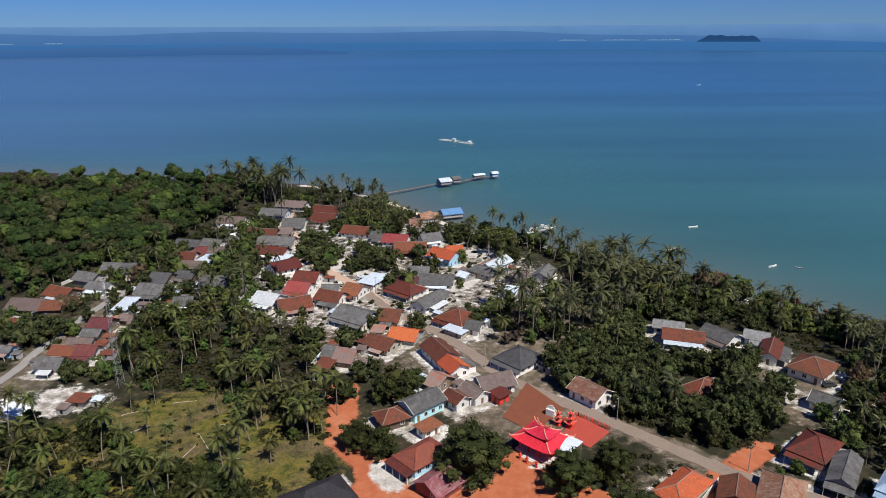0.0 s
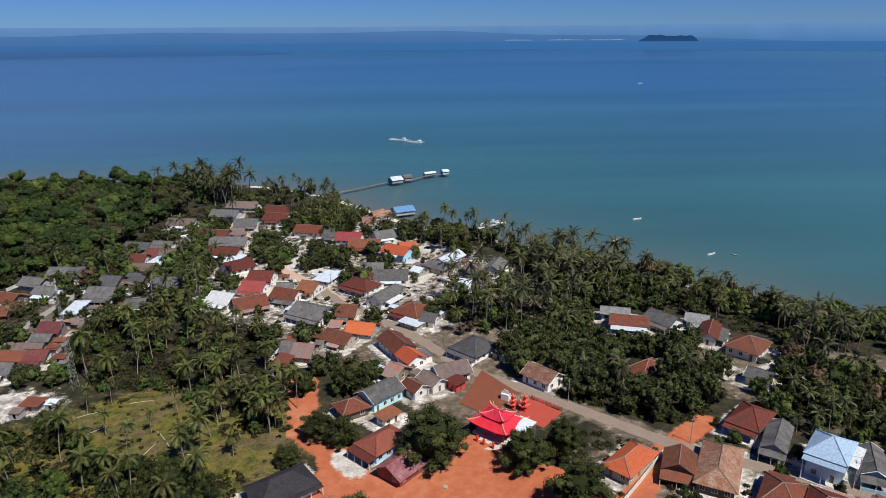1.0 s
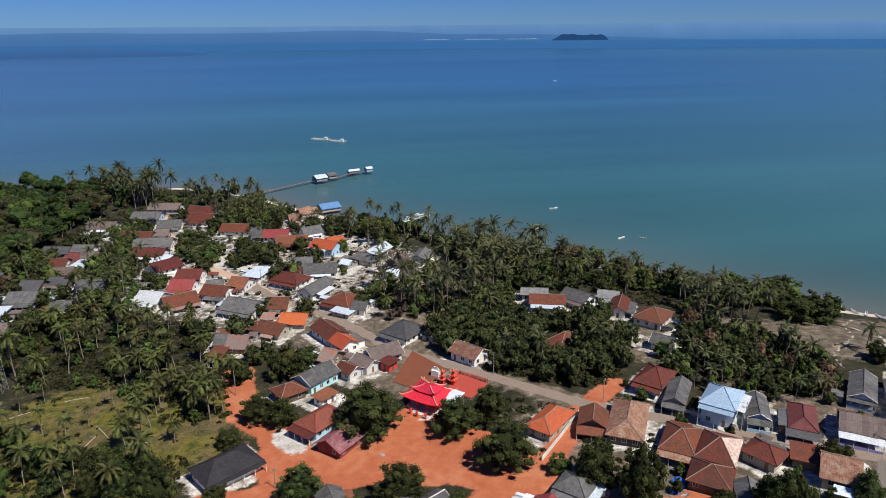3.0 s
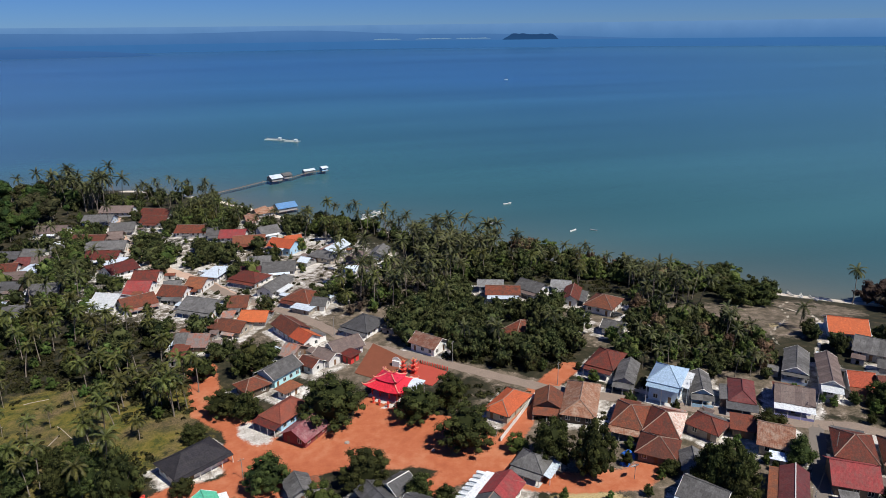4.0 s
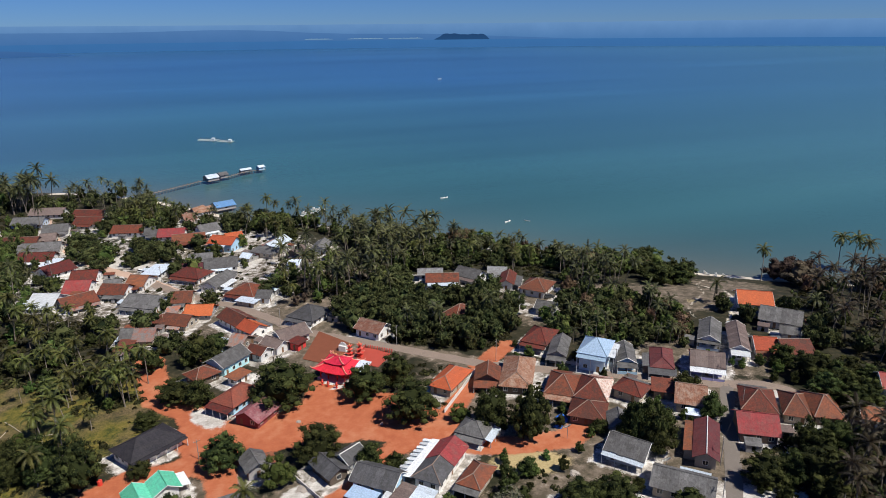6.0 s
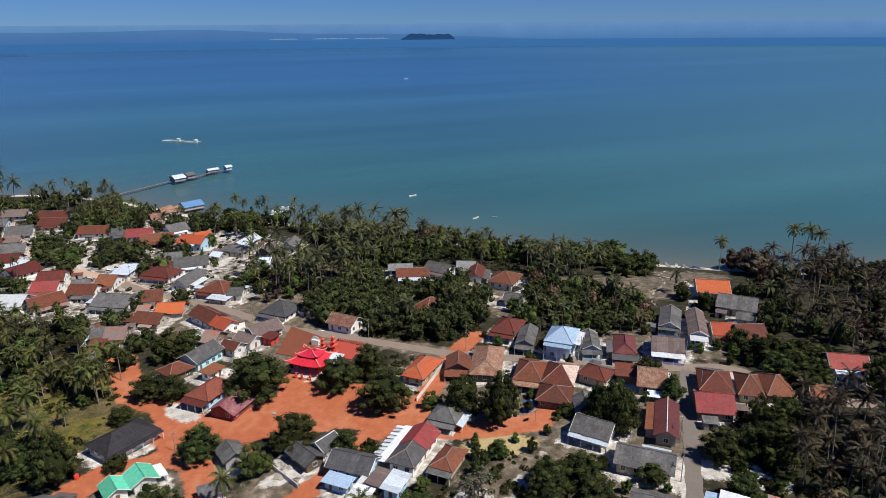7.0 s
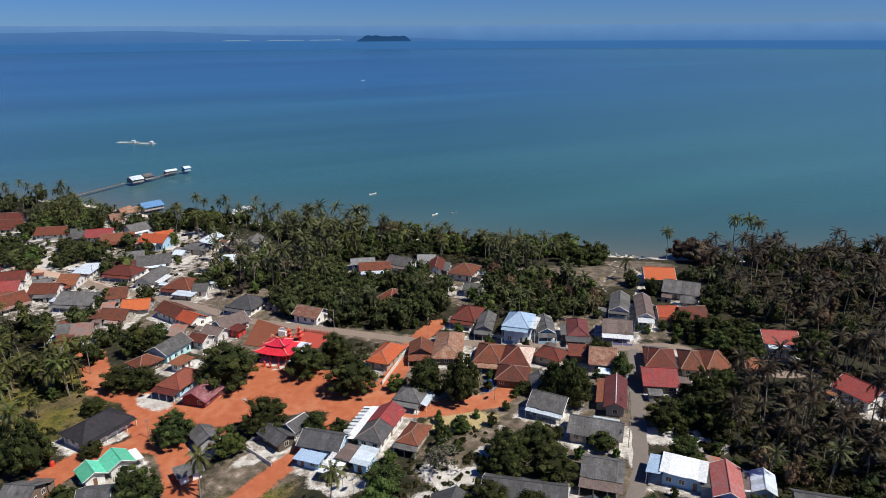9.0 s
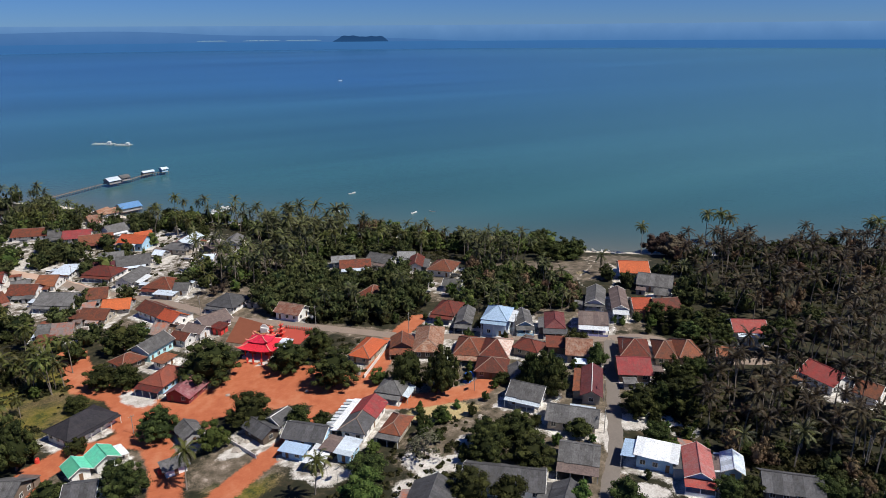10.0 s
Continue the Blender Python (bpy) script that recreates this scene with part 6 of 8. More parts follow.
tree(-99.4, 321.0, 7.5, 8.6, "green", True)
tree(-57.5, 367.1, 7.2, 8.1, "green", True)
tree(-66.6, 318.1, 8.3, 9.5, "green", True)
tree(84.8, 237.2, 8.5, 12.3, "green", True)
tree(77.6, 236.9, 8.5, 11.6, "green", True)
tree(75.6, 232.4, 8.5, 10.7, "bright", True)
tree(82.5, 226.9, 8.5, 10.3, "green", True)
tree(98.5, 219.5, 7.5, 9.5, "green", True)
tree(87.1, 222.1, 8.5, 12.3, "green", True)
tree(110.5, 215.5, 7.0, 8.0, "green", True)
tree(122.7, 272.1, 8.5, 10.8, "brown", True)
tree(116.3, 274.4, 8.5, 10.3, "brown", True)
tree(114.3, 265.6, 8.5, 9.6, "brown", True)
tree(118.3, 264.0, 8.5, 11.0, "brown", True)
tree(129.7, 264.9, 8.1, 9.5, "bright", True)
tree(125.4, 268.1, 7.2, 7.6, "bright", True)
tree(121.5, 263.8, 7.6, 8.7, "bright", True)
tree(128.5, 261.0, 8.5, 9.3, "bright", True)
tree(131.9, 226.7, 8.5, 10.4, "bright", True)
tree(128.0, 227.3, 8.4, 8.7, "bright", True)
tree(125.6, 220.4, 8.5, 9.5, "bright", True)
tree(129.9, 218.5, 8.5, 10.2, "bright", True)
tree(155.8, 215.4, 8.1, 8.2, "brown", True)
tree(148.7, 215.0, 8.1, 8.8, "brown", True)
tree(148.2, 210.7, 8.5, 8.2, "brown", True)
tree(156.0, 209.5, 8.5, 9.9, "brown", True)
for bx, by in ((134, 247), (139, 240), (143.5, 235), (148, 229), (152.5, 223.5), (157, 218), (161, 213.5), (166, 208), (172, 203), (178, 198.5)):
    tree(bx, by, rnd.uniform(6.5, 8.2), rnd.uniform(6.5, 8.5), "brown", True)
for bx, by, bs in ((70.8, 289, 1.35), (74.5, 287, 1.5), (78, 288, 1.4), (81.5, 285.5, 1.5), (85, 287, 1.3), (89, 285, 1.45), (76.5, 281, 1.4), (83.5, 279.5, 1.35), (98, 270, 1.35), (101, 268, 1.45), (104, 270, 1.3), (106.5, 267.5, 1.35), (111, 263, 1.2)):
    palm(bx, by, bs, far=True)
tree(171.3, 216.6, 8.5, 8.8, "bright", True)
tree(164.5, 215.6, 8.5, 9.9, "bright", True)
tree(163.7, 212.8, 8.5, 9.0, "bright", True)
tree(170.2, 208.6, 8.5, 9.9, "bright", True)
tree(173.2, 202.0, 8.5, 11.5, "bright", True)
tree(165.9, 201.7, 8.5, 9.8, "green", True)
tree(164.7, 196.2, 8.5, 10.6, "bright", True)
tree(171.6, 193.1, 8.5, 11.6, "green", True)
tree(177.1, 176.3, 8.5, 13.4, "green")
tree(168.0, 181.5, 8.5, 11.8, "green")
tree(165.6, 171.7, 8.5, 13.7, "green")
tree(175.1, 171.0, 8.5, 13.2, "green")
tree(188.2, 182.0, 7.8, 8.0, "green", True)
tree(182.2, 184.9, 8.5, 10.0, "green", True)
tree(179.5, 180.3, 8.3, 8.6, "green", True)
tree(186.0, 176.9, 8.5, 8.5, "green", True)
tree(189.9, 209.8, 8.5, 8.5, "green", True)
tree(186.4, 211.0, 8.5, 9.7, "green", True)
tree(182.8, 203.7, 8.5, 10.3, "green", True)
tree(188.9, 202.0, 8.5, 9.9, "bright", True)
tree(143.8, 211.1, 8.5, 8.0, "bright", True)
tree(137.3, 211.0, 7.5, 6.8, "bright", True)
tree(140.7, 205.6, 7.7, 7.3, "green", True)
tree(226.0, 160.8, 12.5, 22.2, "brown")
tree(220.6, 150.1, 12.0, 16.4, "brown")
tree(243.3, 131.7, 9.5, 21.1, "green")
tree(255.7, 117.6, 9.5, 20.7, "green")
tree(274.6, 113.3, 9.5, 21.1, "green")
tree(66.7, 191.1, 5.5, 6.2, "green", True)
tree(69.0, 189.1, 4.6, 5.0, "green", True)
tree(74.4, 190.5, 5.1, 5.6, "green", True)
tree(79.7, 191.8, 5.5, 6.2, "green", True)
tree(83.9, 189.6, 4.6, 5.0, "green", True)
tree(87.5, 191.5, 5.1, 5.6, "green", True)
tree(90.9, 188.0, 5.5, 6.1, "green", True)
tree(97.0, 190.6, 4.6, 5.1, "green", True)
tree(98.3, 187.3, 5.0, 5.5, "green", True)
tree(62.7, 156.8, 4.3, 4.6, "green")
tree(67.8, 155.9, 3.8, 4.0, "green")
tree(72.1, 158.7, 3.5, 3.7, "green")
tree(5.2, 136.2, 14.5, 20.0, "green")
tree(27.3, 129.8, 10.4, 14.0, "green")
tree(37.6, 132.4, 11.5, 10.9, "green")
tree(36.0, 112.7, 13.0, 16.1, "green")
tree(9.1, 105.8, 10.3, 13.6, "green")
tree(-13.1, 112.0, 9.5, 11.7, "green")
tree(-1.9, 98.9, 8.5, 8.3, "bright")
tree(19.8, 96.8, 6.8, 7.3, "green")
tree(25.0, 93.4, 5.0, 5.8, "green")
tree(-24.2, 90.6, 10.9, 12.0, "green")
tree(-45.6, 117.0, 15.7, 11.3, "green")
tree(-31.3, 140.1, 5.3, 7.3, "green")
tree(-23.7, 151.4, 7.7, 11.9, "green")
tree(-17.0, 146.7, 7.8, 9.5, "green")
tree(56.2, 61.8, 8.8, 11.8, "green")
tree(63.9, 59.8, 8.8, 12.7, "green")
tree(60.5, 49.8, 8.8, 13.0, "green")
tree(52.6, 56.4, 9.7, 10.1, "green")
tree(53.7, 99.9, 13.0, 9.9, "green")
tree(60.4, 91.1, 16.0, 10.8, "green")
tree(82.6, 80.2, 10.4, 8.5, "green")
tree(90.2, 82.6, 8.8, 7.4, "green")
tree(90.0, 76.8, 9.6, 7.8, "green")
tree(85.4, 73.0, 11.6, 9.7, "green")
tree(107.7, 79.1, 8.0, 7.9, "green")
tree(78.8, 53.7, 4.9, 8.6, "green")
tree(98.7, 53.1, 8.8, 10.9, "green")
tree(91.8, 40.4, 7.2, 6.9, "green")
tree(41.2, 67.3, 8.2, 11.0, "grey")
tree(-32.1, 116.6, 4.7, 6.0, "green")
tree(-38.7, 97.0, 6.4, 8.9, "green")
tree(60.9, 33.0, 6.4, 6.1, "bright")
tree(26.5, 67.5, 5.6, 9.9, "green")
tree(77.5, 86.3, 4.1, 5.0, "green")
tree(109.2, 46.9, 11.3, 13.5, "green")
tree(117.6, 54.2, 9.3, 10.1, "green")
tree(107.7, 26.7, 3.1, 6.1, "green")
tree(154.9, 75.5, 7.7, 18.8, "green")
tree(158.9, 54.1, 13.3, 12.6, "green")
tree(82.6, 77.8, 12.5, 7.6, "green")
tree(85.1, 73.2, 13.4, 6.5, "green")
tree(116.9, 58.1, 10.0, 7.9, "green")
tree(122.0, 54.6, 11.1, 9.1, "green")
palm(216.1, 165.8, 1.15, 2)
palm(265.5, 160.6, 1.45, 2)
palm(266.8, 155.9, 1.40, 2)
palm(260.9, 164.0, 1.40, 2)
palm(304.5, 103.5, 1.30, 2)
palm(303.4, 98.7, 1.20, 2)
palm(301.2, 105.7, 1.30, 2)
palm(-10.9, 85.9, 1.00)
palm(13.8, 67.9, 1.00)
palm(-41.2, 161.3, 1.00)
palm(-36.0, 157.8, 1.00)
palm(-46.5, 169.0, 1.00)
palm(-41.9, 157.9, 1.00)
palm(-31.0, 167.5, 1.00)
palm(-54.1, 149.4, 1.15)
palm(-56.8, 143.5, 1.00)
palm(-45.4, 145.1, 0.80)
palm(-72.0, 142.7, 0.85)
palm(-101.6, 150.1, 0.90)
palm(-78.3, 135.9, 1.10)
palm(-109.3, 149.5, 0.90)
palm(-85.6, 197.9, 1.00)
palm(-92.1, 173.5, 0.60)
palm(-52.6, 161.4, 1.05)
palm(-49.6, 173.5, 1.05)
palm(-41.8, 157.9, 0.90)
palm(-37.5, 154.8, 1.10)
palm(-34.0, 157.3, 1.00)
palm(-59.8, 181.2, 1.00)
palm(-50.0, 183.6, 1.00)
palm(-73.5, 137.7, 0.90)
palm(-91.3, 143.6, 0.80)
palm(-94.9, 166.0, 0.80)
palm(-86.7, 177.9, 0.60)
palm(-100.1, 194.8, 1.20)
palm(-76.4, 223.7, 1.10)
palm(-75.9, 233.6, 1.10)
palm(-84.1, 229.0, 1.10)
palm(-89.9, 234.2, 1.10)
palm(-71.4, 228.1, 1.00)
for px_, py_, k_ in ((-59.1, 152.1, .75), (-58.6, 146.8, .9), (-59.6, 166.4, .75), (-53.2, 155.6, .9), (-73.2, 150.2, .75), (-53.6, 186.5, .65), (-40.7, 187.4, .6), (-66, 171, .55), (-82, 160, .6), (-70, 160, .5)):
    palm(px_, py_, k_)
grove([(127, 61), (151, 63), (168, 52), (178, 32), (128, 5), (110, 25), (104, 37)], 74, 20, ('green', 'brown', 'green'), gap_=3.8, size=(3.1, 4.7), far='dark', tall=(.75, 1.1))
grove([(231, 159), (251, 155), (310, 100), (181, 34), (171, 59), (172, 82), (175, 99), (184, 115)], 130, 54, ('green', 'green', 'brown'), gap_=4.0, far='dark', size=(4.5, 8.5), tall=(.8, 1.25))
grove([(139, 212), (169, 197), (152, 174), (127, 183)], 34, 8, ('green', 'bright'), gap_=2.6, far=True, tall=(.8, 1.1), size=(5, 8))
grove([(98, 134), (106, 128), (117, 121), (131, 115), (137, 128), (122, 150), (100, 158)], 16, 40, ("green", "green", "bright"), gap_=2.6, size=(3.6, 6.4), pad=0.0, far=True, tall=(.5, .85))
grove([(108, 196), (127, 173), (145, 139), (142, 125), (129, 119), (107, 143), (106, 155)], 9, 50, ('green', 'green', 'bright', 'brown'), size=(4.5, 7.8), far=True)
grove([(70, 223), (91, 219), (102, 190), (98, 168), (81, 145), (69, 144), (47, 159), (34, 177), (35, 197)], 6, 72, ('green',), gap_=3.6, size=(6.5, 10.4), far=True)
grove([(26, 276), (49, 271), (74, 268), (88, 239), (69, 219), (42, 200), (31, 208), (19, 241)], 51, 24, ('green', 'bright'), gap_=2.8, size=(3.9, 6.5), far=True, tall=(.9, 1.3))
grove([(63, 278), (99, 260), (85, 234), (58, 253)], 48, 6, ('green',), gap_=2.6, far=True, tall=(1.0, 1.4), size=(6, 9.5))
grove([(25, 328), (39, 318), (36, 300), (24, 314)], 10, 6, ('green',), size=(6, 9.5))
grove([(-50, 394), (-13, 372), (-14, 352), (-50, 361)], 21, 11, ('green',), size=(6, 9.5))
grove([(-80, 458), (-35, 457), (-25, 373), (-38, 381), (-59, 392)], 33, 19, ('green',), gap_=3.0, far=True, size=(6, 9.5))
grove([(7, 355), (46, 353), (42, 330), (24, 328)], 6, 11, ('green',), size=(6, 9.5))
grove([(-98, 245), (-82, 253), (-45, 221), (-34, 194), (-31, 154), (-47, 153), (-60, 168), (-81, 206)], 24, 26, ('green', 'bright', 'green'), gap_=3.4, size=(3.1, 5.7))
grove([(-122, 246), (-98, 245), (-79, 206), (-63, 181), (-93, 187), (-110, 203)], 9, 22, ('green', 'bright'), size=(3.1, 6.5))
grove([(-126, 166), (-101, 165), (-71, 145), (-46, 138), (-45, 122), (-114, 126), (-138, 161)], 24, 26, ('green', 'bright'), size=(3.9, 7.2))
grove([(-20, 303), (2, 302), (-4, 285)], 0, 2, ('green',), size=(6, 9.5))
grove([(59, 228), (84, 240), (120, 234), (130, 217), (99, 183), (94, 191), (68, 198), (51, 195)], 12, 14, ('green',), size=(3.9, 6.0))
grove([(-159, 485), (-99, 473), (-84, 430), (-112, 424)], 40, 12, ('green', 'grey'), gap_=2.8, far=True, size=(6, 9.5), tall=(1.25, 1.75))
grove([(-164, 315), (-135, 339), (-102, 381), (-88, 356), (-87, 308), (-107, 288), (-147, 272)], 12, 55, ('green', 'green', 'bright'), size=(5.2, 9.1), far=True, gap_=3.4, pad=0.0)
grove([(-121, 457), (-79, 448), (-63, 374), (-92, 380)], 6, 14, ('green',), size=(4.5, 7.8), far=True)
grove([(59, 298), (119, 300), (156, 229), (138, 205), (94, 241)], 22, 46, ('green', 'bright', 'green', 'green'), size=(5.2, 9.1), far=True, tall=(.8, 1.05))
grove([(-59, 415), (-12, 386), (24, 335), (22, 322), (-57, 359)], 15, 17, ('green',), size=(5.2, 9.1), far=True)
grove([(166, 145), (178, 137), (186, 106), (162, 88), (164, 100), (162, 131)], 3, 12, ('green',), size=(5.2, 7.8), far=True)
grove([(38, 373), (61, 367), (80, 305), (65, 271), (52, 317), (33, 332)], 21, 19, ('green', 'bright'), size=(5.2, 8.5), far=True)
grove([(104, 29), (128, 5), (114, -2), (106, 3), (97, 16)], 4, 14, ('green', 'brown'), size=(3.2, 5.9), far=True)
grove([(-121, 320), (-82, 332), (-70, 282), (-66, 253), (-84, 245), (-96, 248)], 12, 53, ('green', 'green', 'bright'), size=(3.6, 6.5), gap_=2.6, pad=0.0, far=True)
grove([(-118, 432), (-60, 414), (14, 328), (20, 261), (8, 217), (-35, 202), (-67, 268), (-118, 307)], 0, 72, ('green', 'green', 'bright'), size=(2.1, 4.2), gap_=2.4, pad=-0.6, far=True)
grove([(-202, 310), (-132, 335), (-100, 245), (-120, 225), (-151, 209)], 0, 72, ('green', 'green', 'bright'), size=(2.3, 5.5), gap_=2.4, pad=-0.4, far=True)
grove([(74, 149), (157, 92), (144, 58), (89, 23), (47, 48), (41, 82)], 0, 72, ('green', 'green', 'bright'), size=(1.8, 3.9), gap_=2.4, pad=-0.6)
grove([(19, 235), (49, 230), (39, 210), (25, 201), (19, 220)], 3, 17, ('green', 'green', 'brown'), size=(3.4, 5.7), gap_=2.8, pad=0.0)
FOREST = [(-349, 485), (-217, 498), (-122, 484), (-113, 444), (-126, 396), (-138, 361), (-136, 321), (-159, 309), (-170, 295), (-174, 272), (-194, 249)]


def forest(name, poly, count, label):
    """A far wood as one object: trunks and crowns of many small leaves in three tones."""
    r = random.Random(77)
    g = np.random.default_rng(77)
    xs, ys = [p[0] for p in poly], [p[1] for p in poly]
    V, F = {k: [] for k in ("dark", "light", "olive")}, {k: [] for k in ("dark", "light", "olive")}
    bm = bmesh.new()
    spots = []
    tries = 0
    while len(spots) < count and tries < count * 60:
        tries += 1
        x, y = r.uniform(min(xs), max(xs)), r.uniform(min(ys), max(ys))
        gap_ = shore_gap(np.array([x]), np.array([y]))[0]
        if not inside_area(x, y, poly) or gap_ < 4 or not free(x, y, 1.2):
            continue
        R = r.choice((2.4, 3.0, 3.6, 4.4, 5.4, 6.6, 8.2)) * r.uniform(.9, 1.1)
        if any((x - a) ** 2 + (y - b) ** 2 < (.58 * (R + c)) ** 2 for a, b, c in spots):
            continue
        spots.append((x, y, R))
        z = ground_z(x, y)
        tall = gap_ < 60 and r.random() < .5
        H = R * r.uniform(1.4, 2.1) + (r.uniform(1, 4) if tall else r.uniform(0, 3))
        H = min(H, 13.5)
        lo = .76 if tall else .66
        beam(bm, (x, y, z - .5), (x + r.uniform(-.6, .6), y, z + H * .85), .5, 5, .18)
        n = int(270 * (R / 4) ** 1.75)
        cl = 15
        cc = g.normal(size=(cl, 3))
        cc /= np.linalg.norm(cc, axis=1)[:, None]
        cc = cc * np.array([R * .66, R * .66, min(H * .26, R * .6)]) * g.uniform(.7, 1.1, (cl, 1)) + np.array([x, y, z + H * lo])
        k = r.choices(("dark", "light", "olive"), (5, 3, 3))[0]
        add_core(V[k], F[k], (x, y, z + H * lo), (R * .62, R * .62, min(H * .24, R * .5)), g, 2)
        for c in cc:
            add_core(V[k], F[k], c, (R * .28, R * .28, R * .24), g, 1)
        d = g.normal(size=(n, 3))
        d /= np.linalg.norm(d, axis=1)[:, None]
        d[:, 2] = np.abs(d[:, 2]) * np.where(g.uniform(size=n) < .25, -1, 1)
        p = cc[g.integers(0, cl, n)] + d * R * .34 * g.uniform(.7, 1.1, (n, 1))
        nrm = d + g.normal(size=(n, 3)) * .45 + np.array([0, 0, .35])
        nrm /= np.linalg.norm(nrm, axis=1)[:, None]
        t = np.cross(nrm, g.normal(size=(n, 3)))
        t /= np.linalg.norm(t, axis=1)[:, None] + 1e-9
        b = np.cross(nrm, t)
        s = .50 * g.uniform(.6, 1.25, (n, 1))
        quad = np.stack([p - t * s, p - b * s * .55, p + t * s * .95 - nrm * s * .25, p + b * s * .55], 1)
        base = len(V[k])
        V[k].extend(quad.reshape(-1, 3).tolist())
        F[k].extend([(base + 4 * i, base + 4 * i + 1, base + 4 * i + 2, base + 4 * i + 3) for i in range(n)])
    root = tagged(new(name, None), label, "forest", kind="stuff")
    for k in V:
        me = bpy.data.meshes.new("canopy")
        me.from_pydata(V[k], [], F[k])
        part("canopy", me, LEAF["forest_" + k], root)
    part("trunks", bm, PALM_BARK, root)


LEAF["forest_dark"] = leaf_material("forest_leaves", (0.015, 0.030, 0.010), (0.060, 0.092, 0.026), wide=True)
LEAF["forest_light"] = leaf_material("forest_light_leaves", (0.030, 0.056, 0.014), (0.105, 0.145, 0.036), wide=True)
LEAF["forest_olive"] = leaf_material("forest_olive_leaves", (0.030, 0.034, 0.016), (0.10, 0.098, 0.044), wide=True)
forest("forest", FOREST, 620, "dense dark green tropical wood beside the village")


def join_bulk():
    """One object for each kind of far planting."""
    labels = {"palm_grove": "dense coconut palm groves behind the beach", "tree_grove": "dense mixed green and brownish trees between village and shore"}
    for name, kinds in BULK.items():
        root = tagged(new(name, None), labels[name], "grove", kind="stuff")
        for nm, items in kinds.items():
            V, F, base = [], [], 0
            for me, m in items:
                co = np.empty(len(me.vertices) * 3, np.float32)
                me.vertices.foreach_get("co", co)
                a = np.array(m)
                V.append(co.reshape(-1, 3) @ a[:3, :3].T + a[:3, 3])
                F.extend([tuple(i + base for i in p.vertices) for p in me.polygons])
                base += len(me.vertices)
            me2 = bpy.data.meshes.new(nm)
            me2.from_pydata(np.concatenate(V).tolist(), [], F)
            part(nm, me2, GROVE_LEAF.get(nm, items[0][0].materials[0]), root)


join_bulk()


def undergrowth(areas, label):
    """Low scrub and ferns as one mesh of small leaf clumps."""
    r = random.Random(5)
    g = np.random.default_rng(5)
    V, F = [], []
    for poly, count, (s0, s1) in areas:
        xs, ys = [p[0] for p in poly], [p[1] for p in poly]
        made = tries = 0
        while made < count and tries < count * 12:
            tries += 1
            x, y = r.uniform(min(xs), max(xs)), r.uniform(min(ys), max(ys))
            if not inside_area(x, y, poly) or not free(x, y, -0.3):
                continue
            made += 1
            R = r.uniform(s0, s1)
            n = int(11 + 14 * R)
            d = g.normal(size=(n, 3))
            d /= np.linalg.norm(d, axis=1)[:, None]
            d[:, 2] = np.abs(d[:, 2])
            p = np.array([x, y, ground_z(x, y)]) + d * np.array([R, R, R * .8]) * g.uniform(.6, 1.1, (n, 1))
            nrm = d + g.normal(size=(n, 3)) * .5 + np.array([0, 0, .3])
            nrm /= np.linalg.norm(nrm, axis=1)[:, None]
            t = np.cross(nrm, g.normal(size=(n, 3)))
            t /= np.linalg.norm(t, axis=1)[:, None] + 1e-9
            b = np.cross(nrm, t)
            s = .52 * g.uniform(.5, 1.3, (n, 1))
            quad = np.stack([p - t * s, p - b * s * .5, p + t * s, p + b * s * .5], 1)
            base = len(V)
            V.extend(quad.reshape(-1, 3).tolist())
            F.extend([(base + 4 * i, base + 4 * i + 1, base + 4 * i + 2, base + 4 * i + 3) for i in range(n)])
    me = bpy.data.meshes.new("undergrowth")
    me.from_pydata(V, [], F)
    return tagged(part("undergrowth", me, LEAF["scrub"], None), label, "undergrowth", kind="stuff")


